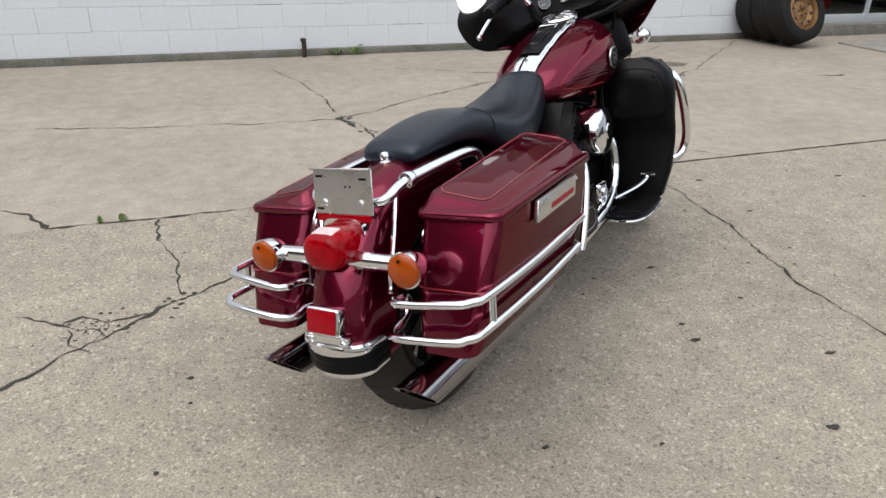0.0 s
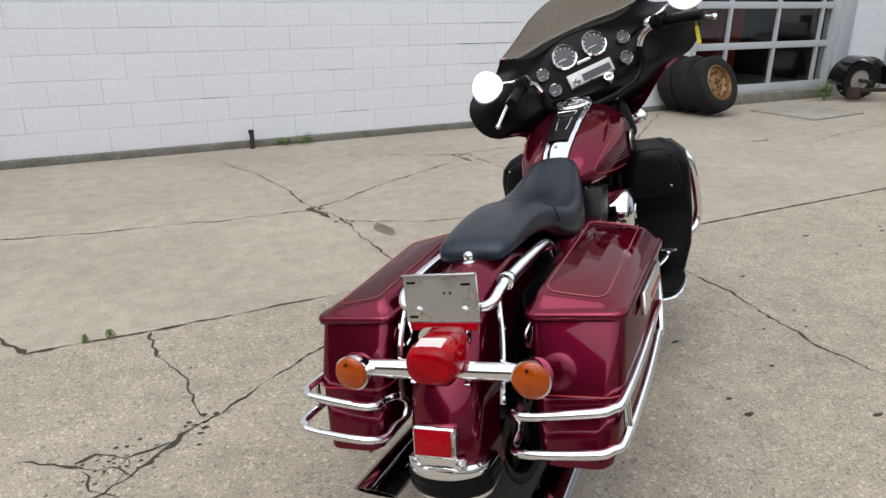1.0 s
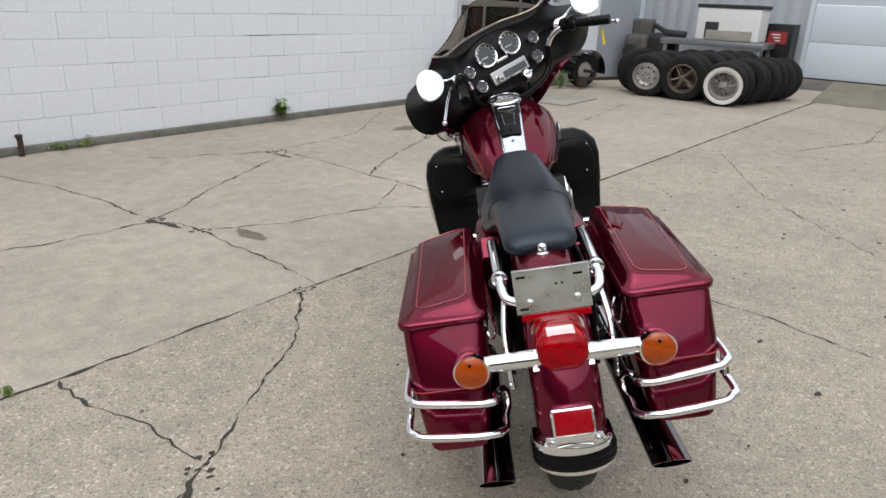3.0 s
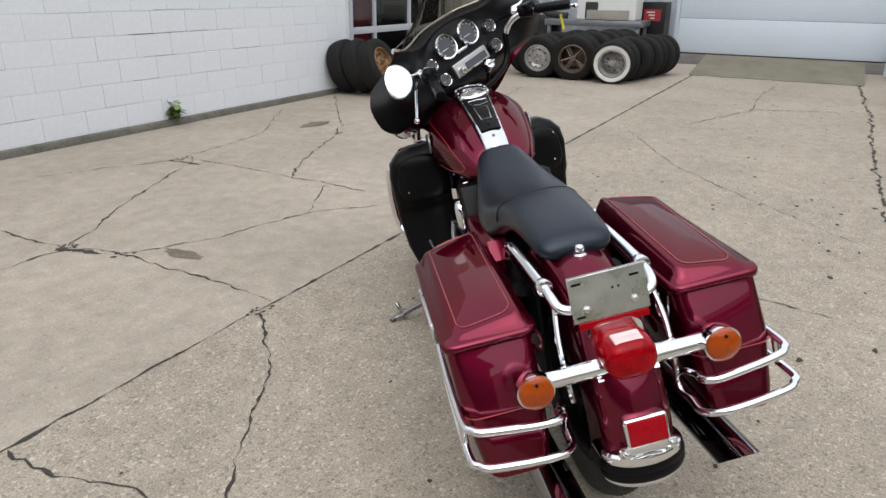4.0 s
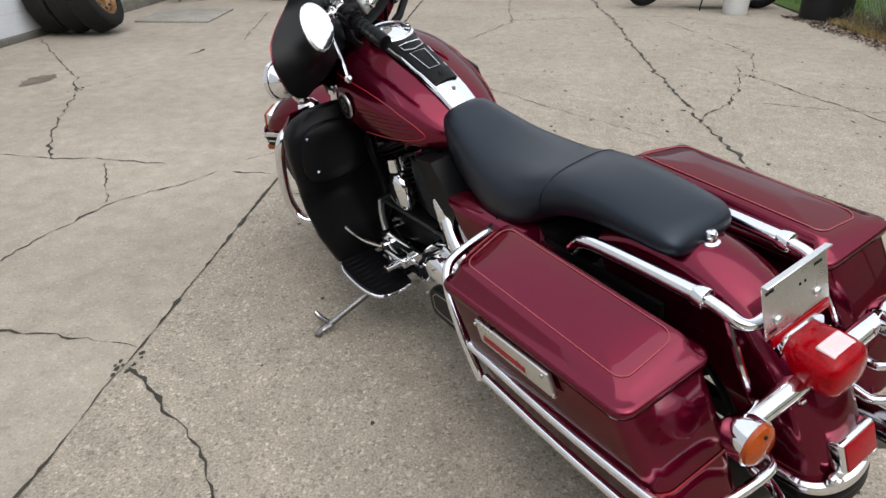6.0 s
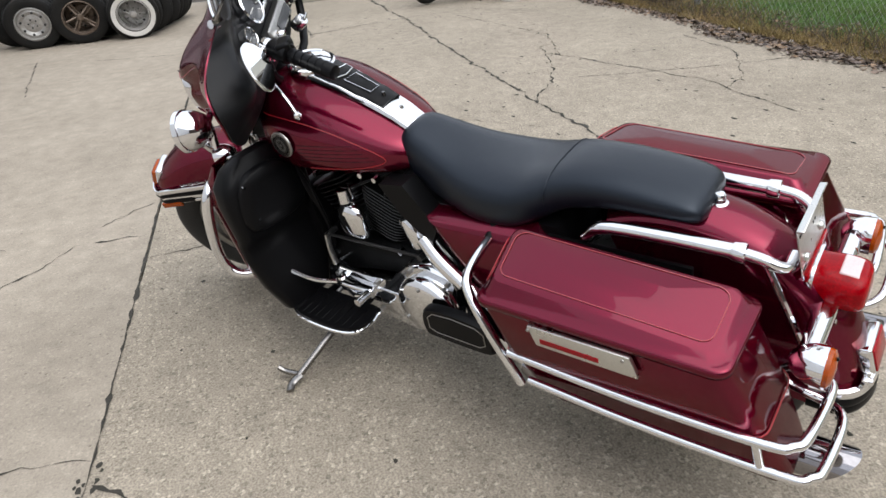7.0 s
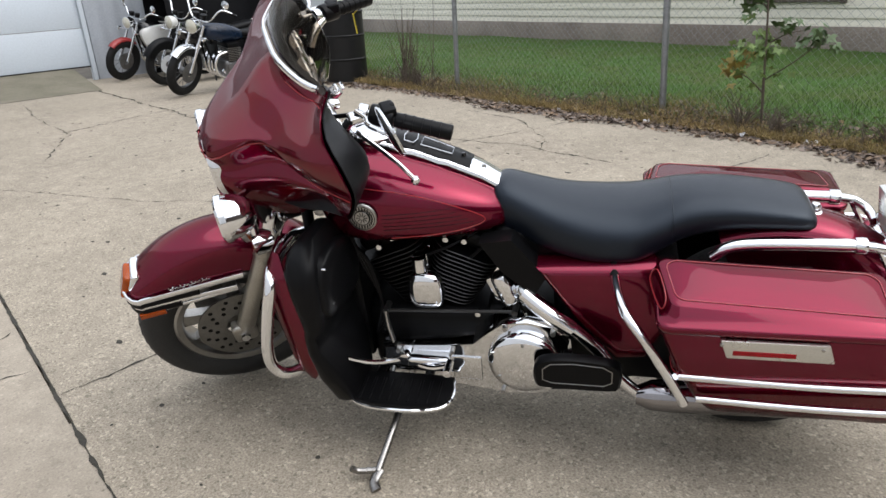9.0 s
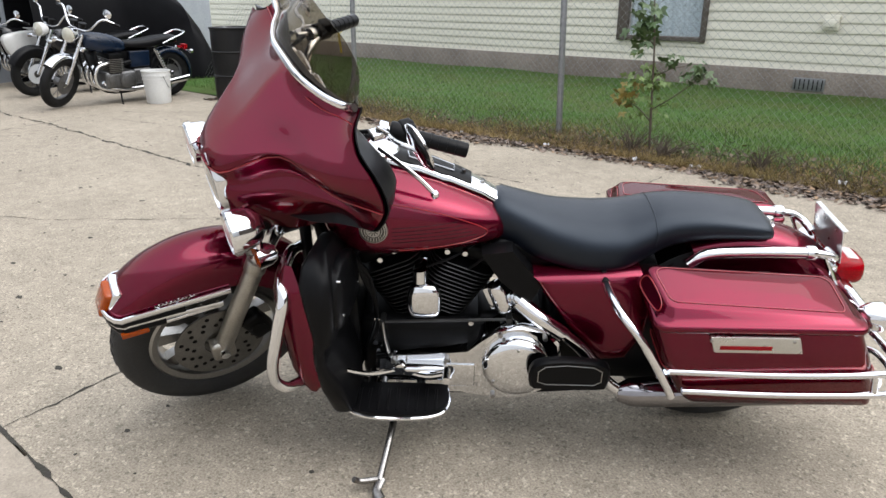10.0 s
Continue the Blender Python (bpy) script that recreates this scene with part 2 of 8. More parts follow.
def by_piece(m, low, high, other):
    """Lets every loose piece of a mesh take its own brightness and its own share of another colour."""
    n, l = m.node_tree.nodes, m.node_tree.links
    b = n["Principled BSDF"]
    source = b.inputs["Base Color"].links[0].from_socket
    geo = n.new("ShaderNodeNewGeometry")
    span = n.new("ShaderNodeMapRange")
    span.inputs["To Min"].default_value, span.inputs["To Max"].default_value = low, high
    l.new(geo.outputs["Random Per Island"], span.inputs["Value"])
    wave = n.new("ShaderNodeMath")
    wave.operation = "PINGPONG"
    wave.inputs[1].default_value = 0.06
    l.new(geo.outputs["Random Per Island"], wave.inputs[0])
    share = n.new("ShaderNodeMapRange")
    share.inputs["From Max"].default_value = 0.06
    l.new(wave.outputs["Value"], share.inputs["Value"])
    mx = n.new("ShaderNodeMixRGB")
    mx.inputs["Color2"].default_value = (*other, 1)
    l.new(share.outputs["Result"], mx.inputs["Fac"])
    l.new(source, mx.inputs["Color1"])
    sc = n.new("ShaderNodeVectorMath")
    sc.operation = "SCALE"
    l.new(mx.outputs["Color"], sc.inputs[0])
    l.new(span.outputs["Result"], sc.inputs["Scale"])
    l.new(sc.outputs["Vector"], b.inputs["Base Color"])


by_piece(DRYLEAF, 0.35, 1.7, (0.1275, 0.105, 0.0938))
by_piece(DRYGRASS, 0.6, 1.5, (0.19, 0.15, 0.06))
by_piece(BLADE, 0.6, 1.5, (0.075, 0.1275, 0.0338))
DARKLEAF = material("dark_green_leaf", (0.060, 0.105, 0.036), 0.55, 0, vary=0.3, scale=7, fine=30, tint=(0.0525, 0.075, 0.0225))
PAPER = material("white_paper", (0.525, 0.525, 0.54), 0.7, 0, vary=0.08)
WHITEPLASTIC = material("white_plastic", (0.555, 0.555, 0.54), 0.45, 0, vary=0.06, scale=8, tint=(0.4125, 0.405, 0.375))
DRUMPAINT = material("black_drum_paint", (0.0056, 0.0056, 0.006), 0.42, 0.0, vary=0.2, scale=6, tint=(0.0135, 0.012, 0.0105), spec=0.25)
RUST = material("rusty_iron", (0.0413, 0.0255, 0.0165), 0.85, 0.2, vary=0.3, scale=14, fine=60, bump=0.3, tint=(0.0225, 0.0165, 0.0128))
GOLDRIM = material("gold_wheel_paint", (0.225, 0.1162, 0.0413), 0.5, 0.35, vary=0.3, scale=16, fine=60, tint=(0.075, 0.045, 0.0225))
BLUEPAINT = material("dark_blue_paint", (0.004, 0.010, 0.024), 0.25, 0, vary=0.1, coat=0.15, spec=0.3)
TARP = material("black_tarpaulin", (0.0040, 0.0040, 0.0047), 0.5, 0, vary=0.2, scale=4, fine=30, bump=0.2, spec=0.10)
CUSHION = material("faded_grey_vinyl", (0.075, 0.0698, 0.0615), 0.7, 0, vary=0.25, scale=8, fine=60, bump=0.1, tint=(0.03, 0.0277, 0.0248))
STEELPLATE = material("weathered_steel_plate", (0.27, 0.25, 0.215), 0.7, 0.1, vary=0.2, scale=4, fine=40)
PLAINWALL = material("unseen_wall_dark", (0.0825, 0.0638, 0.0525), 0.9, 0, vary=0.2, scale=1.2, fine=20)

# ---- mesh tools ----
E = Matrix.Rotation(radians(51), 4, "Z")     # the yard: x along the white wall, y towards it
IDENT = Matrix.Identity(4)


def make(name, bm, mat, parent=None, label="", m=None, sharp=38, weld=False, smooth=True):
    """Links a bmesh as one mesh object."""
    if weld:
        bmesh.ops.remove_doubles(bm, verts=bm.verts, dist=1e-5)
    bmesh.ops.recalc_face_normals(bm, faces=bm.faces)
    lim = radians(sharp)
    for f in bm.faces:
        f.smooth = smooth
    if smooth:
        for e in bm.edges:
            if len(e.link_faces) == 2 and e.calc_face_angle(0) > lim:
                e.smooth = False
    me = bpy.data.meshes.new(name)
    bm.to_mesh(me)
    bm.free()
    me.materials.append(mat)
    ob = new(name, me)
    if parent is not None:
        ob.parent = parent
    if m is not None:
        ob.matrix_basis = m
    if label:
        ob["label"] = label
    return ob


def part(name, bm, mat, parent, label="", sharp=38, weld=False):
    return make(name, bm, mat, parent, label, None, sharp, weld)


def thing(name, label, category, m=None, group="", kind=""):
    """An empty at the base of a thing, which its parts hang from."""
    ob = new(name)
    ob.empty_display_size = 0.1
    if m is not None:
        ob.matrix_basis = m
    return tagged(ob, label, category, group, kind)


def moved(bm, m):
    bmesh.ops.transform(bm, matrix=m, verts=bm.verts)
    return bm


def joined(*bms):
    out = bms[0]
    for b in bms[1:]:
        me = bpy.data.meshes.new("t")
        b.to_mesh(me)
        b.free()
        out.from_mesh(me)
        bpy.data.meshes.remove(me)
    return out


def box(c, s, bevel=0.0, seg=2, rot=None):
    bm = bmesh.new()
    bmesh.ops.create_cube(bm, size=1.0)
    for v in bm.verts:
        v.co = Vector((v.co.x * s[0], v.co.y * s[1], v.co.z * s[2]))
    if bevel:
        bmesh.ops.bevel(bm, geom=bm.edges[:], offset=bevel, segments=seg, profile=0.6, affect="EDGES")
    if rot is not None:
        bmesh.ops.transform(bm, matrix=rot, verts=bm.verts)
    bmesh.ops.translate(bm, vec=Vector(c), verts=bm.verts)
    return bm


def bridge(bm, a, b):
    n = len(a)
    for i in range(n):
        bm.faces.new((a[i], a[(i + 1) % n], b[(i + 1) % n], b[i]))


def loft(rings, cap=True, bm=None):
    """Skins closed rings of equal length, one after another."""
    bm = bm or bmesh.new()
    vs = [[bm.verts.new(p) for p in r] for r in rings]
    for a, b in zip(vs, vs[1:]):
        bridge(bm, a, b)
    if cap:
        bm.faces.new(list(reversed(vs[0])))
        bm.faces.new(vs[-1])
    return bm


def grid(rows, bm=None, closed=False):
    """Skins open rows of points."""
    bm = bm or bmesh.new()
    vs = [[bm.verts.new(p) for p in r] for r in rows]
    for a, b in zip(vs, vs[1:]):
        for i in range(len(a) - 1):
            bm.faces.new((a[i], a[i + 1], b[i + 1], b[i]))
    return bm


def solid(bm, d):
    """Gives a sheet its thickness."""
    bmesh.ops.recalc_face_normals(bm, faces=bm.faces)
    bmesh.ops.solidify(bm, geom=bm.faces[:], thickness=d)
    return bm


def rrect(x0, x1, y0, y1, r, z, n=4):
    r = min(r, (x1 - x0) / 2 - 1e-4, (y1 - y0) / 2 - 1e-4)
    pts = []
    for cx, cy, a0 in ((x1 - r, y1 - r, 0), (x0 + r, y1 - r, 90), (x0 + r, y0 + r, 180), (x1 - r, y0 + r, 270)):
        for k in range(n + 1):
            a = radians(a0 + 90 * k / n)
            pts.append(Vector((cx + r * math.cos(a), cy + r * math.sin(a), z)))
    return pts


def smoothed(pts, n=6, closed=False):
    """A Catmull-Rom curve through the points."""
    p = [Vector(q) for q in pts]
    out, m = [], len(p)
    last = m if closed else m - 1
    for i in range(last):
        a = p[i - 1] if (closed or i > 0) else p[0] * 2 - p[1]
        b, c = p[i], p[(i + 1) % m]
        d = p[(i + 2) % m] if (closed or i + 2 < m) else p[-1] * 2 - p[-2]
        for k in range(n):
            t = k / n
            out.append(0.5 * ((2 * b) + (c - a) * t + (2 * a - 5 * b + 4 * c - d) * t * t + (3 * b - a - 3 * c + d) * t ** 3))
    if not closed:
        out.append(p[-1])
    return out


def tube(pts, r, seg=10, closed=False, bm=None, smooth=0, flat=1.0):
    """A round bar along the points; r may be a list, flat squeezes it upright."""
    p = smoothed(pts, smooth, closed) if smooth else [Vector(q) for q in pts]
    m = len(p)
    rings, ref = [], None
    for i in range(m):
        if closed:
            d = p[(i + 1) % m] - p[i - 1]
        else:
            d = p[min(i + 1, m - 1)] - p[max(i - 1, 0)]
        d.normalize()
        if ref is None:
            ref = Vector((0, 0, 1)) if abs(d.z) < 0.9 else Vector((0, 1, 0))
        side = d.cross(ref).normalized()
        up = side.cross(d).normalized()
        ref = up
        rr = r[min(int(i * len(r) / m), len(r) - 1)] if isinstance(r, (list, tuple)) else r
        rings.append([p[i] + side * (rr * math.cos(2 * math.pi * k / seg)) + up * (rr * flat * math.sin(2 * math.pi * k / seg)) for k in range(seg)])
    bm = bm or bmesh.new()
    vs = [[bm.verts.new(q) for q in ring] for ring in rings]
    for a, b in zip(vs, vs[1:]):
        bridge(bm, a, b)
    if closed:
        bridge(bm, vs[-1], vs[0])
    else:
        bm.faces.new(list(reversed(vs[0])))
        bm.faces.new(vs[-1])
    return bm


def lathe(profile, seg=40, axis="X", c=(0, 0, 0), closed=True, bm=None):
    """Turns a profile of (along the axis, radius) about the axis through c."""
    bm = bm or bmesh.new()
    rings = []
    for k in range(seg):
        a = 2 * math.pi * k / seg
        ring = []
        for h, r in profile:
            u, v = r * math.cos(a), r * math.sin(a)
            co = {"X": (h, u, v), "Y": (u, h, v), "Z": (u, v, h)}[axis]
            ring.append(bm.verts.new(Vector(co) + Vector(c)))
        rings.append(ring)
    for k in range(seg):
        a, b = rings[k], rings[(k + 1) % seg]
        n = len(a)
        for i in range(n if closed else n - 1):
            bm.faces.new((a[i], a[(i + 1) % n], b[(i + 1) % n], b[i]))
    return bm


def rod(p0, p1, r0, r1=None, seg=14, bevel=0.0):
    """A capped bar from p0 to p1."""
    p0, p1 = Vector(p0), Vector(p1)
    r1 = r0 if r1 is None else r1
    d = (p1 - p0)
    L = d.length
    prof = [(0, r0), (L, r1)]
    if bevel:
        prof = [(0, max(r0 - bevel, 1e-3)), (bevel * 0.3, r0 - bevel * 0.3), (bevel, r0), (L - bevel, r1), (L - bevel * 0.3, r1 - bevel * 0.3), (L, max(r1 - bevel, 1e-3))]
    rings = [[Vector((r * math.cos(2 * math.pi * k / seg), r * math.sin(2 * math.pi * k / seg), h)) for k in range(seg)] for h, r in prof]
    bm = loft(rings)
    q = d.to_track_quat("Z", "Y").to_matrix().to_4x4()
    bmesh.ops.transform(bm, matrix=Matrix.Translation(p0) @ q, verts=bm.verts)
    return bm


def ribbon(pts, widths, z, bm, rng, step=0.028, jag=0.5, stray=0.012):
    """A ragged, tapering crack along a line of ground points."""
    line = []
    for a, b in zip(pts, pts[1:]):
        a, b = Vector((*a, 0)), Vector((*b, 0))
        n = max(2, int((b - a).length / step))
        line += [a.lerp(b, k / n) for k in range(n)]
    line.append(Vector((*pts[-1], 0)))
    m, wob, left, right = len(line), 0.0, [], []
    slow, ph = rng.uniform(0.25, 0.5), rng.random() * 6
    for i, p in enumerate(line):
        d = (line[min(i + 1, m - 1)] - line[max(i - 1, 0)]).normalized()
        s = Vector((-d.y, d.x, 0))
        wob = wob * 0.80 + rng.uniform(-1, 1) * stray
        t = i / (m - 1)
        w = (widths[0] * (1 - t) + widths[1] * t) * max(0.08, 1 + rng.gauss(0, jag)) * (0.15 if i in (0, m - 1) else 1) * (0.95 + 0.45 * math.sin(i * slow + ph) + 0.35 * math.sin(i * slow * 2.7 + ph * 2))
        w = max(w, 0.0008)
        left.append(bm.verts.new(p + s * (wob + w / 2) + Vector((0, 0, z))))
        right.append(bm.verts.new(p + s * (wob - w / 2) + Vector((0, 0, z))))
    for i in range(m - 1):
        bm.faces.new((left[i], right[i], right[i + 1], left[i + 1]))
    return bm

# ---- the yard ----
rng = random.Random(7)


def slab_mesh(x0, x1, y0, y1, z0, z1, cells=1.0):
    """A thick slab with softened, slightly uneven upper edges."""
    nx, ny = max(1, int((x1 - x0) / cells)), max(1, int((y1 - y0) / cells))
    rows = []
    for j in range(ny + 1):
        y = y0 + (y1 - y0) * j / ny
        rows.append([Vector((x0 + (x1 - x0) * i / nx, y, z1)) for i in range(nx + 1)])
    bm = grid(rows)
    ext = bmesh.ops.extrude_face_region(bm, geom=bm.faces[:])
    for v in [g for g in ext["geom"] if isinstance(g, bmesh.types.BMVert)]:
        v.co.z = z0
    return bm


# the earth under everything, out to the horizon
bm = bmesh.new()
bmesh.ops.create_grid(bm, x_segments=24, y_segments=24, size=900)
for v in bm.verts:
    v.co.z = -0.035
tagged(make("ground", bm, SOIL, m=E), "brown packed soil that runs on under the yard", "ground", kind="structure")

pavement = thing("pavement", "pale worn concrete yard with joints and branching cracks", "pavement", E, kind="structure")
for x0, x1, y0, y1, mt in ((2.1, 12.9, 3.185, 6.80, CONCRETE_SMOOTH), (2.1, 12.9, 0.7042, 3.171, CONCRETE), (2.1, 12.9, -1.72, 0.7038, CONCRETE), (-16, 2.1, 3.1782, 6.80, CONCRETE_SMOOTH), (-16, 2.1, 0.7042, 3.1778, CONCRETE), (-16, 2.1, -1.72, 0.7038, CONCRETE), (-16, 0.2, -9, -1.735, CONCRETE)):
    part("slab", slab_mesh(x0, x1, y0, y1, -0.12, 0.0), mt, pavement, sharp=30)

CRACKS = (
    (((-0.79, 4.80), (-0.18, 4.68), (0.43, 4.60), (1.00, 4.56)), 9),
    (((-2.9, 5.25), (-1.7, 4.9), (-0.79, 4.80)), 7),
    (((1.00, 4.56), (0.96, 5.37), (0.74, 6.28)), 8),
    (((1.02, 4.58), (1.80, 5.07), (2.66, 5.50), (2.82, 5.66)), 9),
    (((1.00, 4.57), (1.08, 4.26), (1.08, 3.82), (1.03, 3.26), (1.02, 3.18)), 8),
    (((1.08, 4.26), (1.49, 4.03), (2.14, 3.88), (2.60, 3.50)), 7),
    (((2.14, 3.88), (2.66, 4.16)), 7),
    (((1.78, 6.10), (2.61, 5.68), (2.74, 5.65), (2.76, 4.98), (2.68, 3.84)), 8),
    (((2.68, 4.47), (3.15, 4.79), (4.09, 5.15), (4.54, 5.43), (6.16, 6.74)), 10),
    (((2.74, 5.65), (3.82, 5.80), (4.98, 6.57)), 8),
    (((4.20, 5.22), (4.75, 4.97)), 7),
    (((-0.95, 3.52), (-0.71, 3.38), (-0.61, 3.18)), 13),
    (((-0.16, 3.16), (-0.13, 2.82), (-0.08, 2.57), (-0.09, 2.41)), 8),
    (((0.91, 3.17), (0.70, 2.92), (0.45, 2.71), (0.20, 2.55), (-0.08, 2.40)), 9),
    (((-0.08, 2.40), (-0.21, 2.28), (-0.39, 2.17), (-0.62, 1.98), (-1.0, 1.8)), 10),
    (((2.32, 2.57), (2.32, 2.33), (2.21, 1.84), (2.20, 1.54), (2.1, 1.0)), 8),
    (((6.50, 2.41), (7.65, 1.94), (9.19, 1.94), (10.55, 1.86)), 10),
    (((7.82, 1.95), (8.21, 0.89), (8.40, -0.16), (7.54, -0.83)), 11),
    (((3.81, 0.74), (4.22, 0.44), (4.77, 0.19), (5.52, 0.0)), 11),
    (((5.13, 0.0), (4.09, -0.39), (3.75, -0.51), (2.76, -0.55)), 11),
    (((4.31, 0.31), (4.09, -0.44), (3.88, -1.70)), 8),
    (((2.08, -0.68), (2.07, -0.99), (2.06, -1.40)), 12),
    (((2.78, 3.43), (3.01, 3.21)), 7),
    (((2.59, 3.44), (2.57, 3.20)), 8),
    (((2.32, 3.17), (2.34, 2.83), (2.33, 2.57)), 9),
    (((5.49, 4.92), (5.80, 4.86)), 22),
    (((6.28, 4.66), (8.17, 4.99)), 10),
    (((7.85, 4.33), (7.59, 3.44)), 9),
    (((5.22, -1.31), (4.45, -1.29), (3.65, -0.80), (3.41, -0.48)), 8),
    (((7.97, 0.11), (6.80, -0.14), (6.06, -0.30), (5.13, 0.0)), 9),
    (((-0.60, 2.42), (-0.46, 2.34), (-0.43, 2.29), (-0.36, 2.27), (-0.30, 2.20)), 7),
    (((-0.36, 2.27), (-0.32, 2.31), (-0.25, 2.32), (-0.17, 2.32)), 8),
    (((-0.46, 2.34), (-0.40, 2.36), (-0.33, 2.31)), 6),
    (((-0.43, 2.29), (-0.42, 2.19), (-0.34, 2.13)), 5),
    (((-0.32, 2.31), (-0.31, 2.25), (-0.36, 2.20)), 6),
    (((5.9, 2.9), (4.6, 2.2), (3.9, 1.6), (3.2, 0.9)), 5),
    (((9.4, 0.75), (9.2, 1.94), (9.6, 3.1)), 7),
)
NODE_A = ((0.96, 4.61), (1.01, 4.48), (1.03, 4.34))
NODE_B = ((2.61, 5.68), (2.64, 5.50), (2.65, 5.36))
bm = bmesh.new()
for pts, w in CRACKS:
    ribbon(pts, (w / 980, w / 1350), 0.0022, bm, rng)
ribbon(((-0.62, 3.178), (0.3, 3.172), (0.58, 3.178), (0.90, 3.176)), (0.013, 0.0035), 0.0032, bm, rng, jag=0.45, stray=0.004)
ribbon(NODE_A, (0.045, 0.022), 0.0034, bm, rng, jag=0.4, stray=0.004)
ribbon(NODE_B, (0.040, 0.016), 0.0034, bm, rng, jag=0.4, stray=0.004)
ribbon(((0.88, 3.180), (1.3, 3.177), (1.7, 3.178), (2.1, 3.178)), (0.0032, 0.011), 0.0032, bm, rng, jag=0.7, stray=0.0026)
ribbon(((2.0, 3.178), (3.5, 3.178), (11.1, 3.178)), (0.009, 0.022), 0.0034, bm, rng, jag=0.22, stray=0.0015)
ribbon(((11.05, 0.78), (8.0, 0.72), (5.06, 0.76), (2.73, 0.69), (1.2, 0.62)), (0.022, 0.015), 0.0032, bm, rng, jag=0.5, stray=0.016)
ribbon(((11.05, 3.2), (11.05, 0.78)), (0.034, 0.034), 0.0032, bm, rng, jag=0.3)
tagged(make("crack_filling", bm, DIRT, m=E, smooth=False), "dark dirt packed into cracks and joints of the concrete", "cracks", kind="stuff")

# stains and pits
bm = bmesh.new()
for k in range(240):
    x, y = rng.uniform(-2.5, 7), rng.uniform(-1.6, 3.1)
    r = rng.uniform(0.003, 0.010) * (1 + 1.0 * (rng.random() > 0.95))
    a0 = rng.random() * 6
    ring = [bm.verts.new((x + r * rng.uniform(0.5, 1.2) * math.cos(a0 + i * 1.05) * 1.3, y + r * rng.uniform(0.5, 1.2) * math.sin(a0 + i * 1.05), 0.0018)) for i in range(6)]
    bm.faces.new(ring)
for k in range(260):
    x, y = rng.uniform(1.5, 9.5), rng.uniform(-1.7, 3.0)
    r, a0 = rng.uniform(0.006, 0.017), rng.random() * 6
    bm.faces.new([bm.verts.new((x + r * rng.uniform(0.4, 1.2) * math.cos(a0 + i * 0.9) * 1.8, y + r * rng.uniform(0.4, 1.2) * math.sin(a0 + i * 0.9), 0.0017)) for i in range(7)])
for k in range(44):
    x, y = -0.37 + rng.gauss(0, 0.09), 2.28 + rng.gauss(0, 0.05)
    r, a0 = rng.uniform(0.002, 0.006), rng.random() * 6
    ring = [bm.verts.new((x + r * rng.uniform(0.4, 1.3) * math.cos(a0 + i * 1.05) * 1.6, y + r * rng.uniform(0.4, 1.3) * math.sin(a0 + i * 1.05), 0.0018)) for i in range(6)]
    bm.faces.new(ring)
for cx, cy, n in ((1.0, 4.57, 22), (-0.09, 2.40, 8), (0.92, 3.17, 9), (2.70, 5.64, 20), (5.13, 0.02, 26), (7.85, 1.93, 20), (4.2, 5.2, 16), (1.08, 4.26, 14)):
    for k in range(n):
        x, y, r, a0 = cx + rng.gauss(0, 0.035), cy + rng.gauss(0, 0.028), rng.uniform(0.003, 0.012), rng.random() * 6
        bm.faces.new([bm.verts.new((x + r * rng.uniform(0.4, 1.3) * math.cos(a0 + i * 1.05) * 1.4, y + r * rng.uniform(0.4, 1.3) * math.sin(a0 + i * 1.05), 0.0019)) for i in range(6)])
tagged(make("pits", bm, DIRT, m=E, smooth=False), "small dark pits and spots in the concrete", "pits", kind="stuff")
bm = bmesh.new()
for cx, cy, rx, ry in ((4.45, 5.67, 0.20, 0.10), (1.24, 3.98, 0.05, 0.13)):
    ring = [bm.verts.new((cx + rx * (1 + 0.2 * math.sin(5 * i)) * math.cos(i * 0.35), cy + ry * (1 + 0.25 * math.cos(3 * i)) * math.sin(i * 0.35), 0.0018)) for i in range(18)]
    bm.faces.new(ring)
tagged(make("oil_stain", bm, OIL, m=E, smooth=False), "brown oil stains soaked into the concrete", "stain", kind="stuff")

# mossy ramp up to the big door
ramp = grid([[Vector((11.07, y, 0.004)), Vector((11.5, y, 0.06)), Vector((12.64, y, 0.215))] for y in (0.72, 1.6, 2.4, 3.24)])
ext = bmesh.ops.extrude_face_region(ramp, geom=ramp.faces[:])
for v in [g for g in ext["geom"] if isinstance(g, bmesh.types.BMVert)]:
    v.co.z = -0.06
tagged(make("ramp", ramp, RAMPMAT, m=E, sharp=25), "damp mossy concrete ramp up to the garage door", "ramp", kind="structure")

# ---- white block wall ----
WY, BX, BZ = 6.86, 0.406, 0.2035
wall = thing("wall_white", "white painted concrete block wall with worn joints", "wall", E, kind="structure")
part("core", joined(box((-4.66, WY + 0.097, 2.2), (22.72, 0.2, 4.4)), box((8.11, WY + 0.115, 3.35), (2.83, 0.2, 2.1)), box((10.16, WY + 0.097, 2.2), (1.27, 0.2, 4.4))), MORTAR, wall, "painted mortar joints")
part("plinth", joined(box((-4.66, WY - 0.004, 0.0), (22.72, 0.075, 0.12), 0.008), box((10.16, WY - 0.004, 0.0), (1.27, 0.075, 0.12), 0.008)), PLINTH, wall, "grey mossy concrete footing")
bm = bmesh.new()
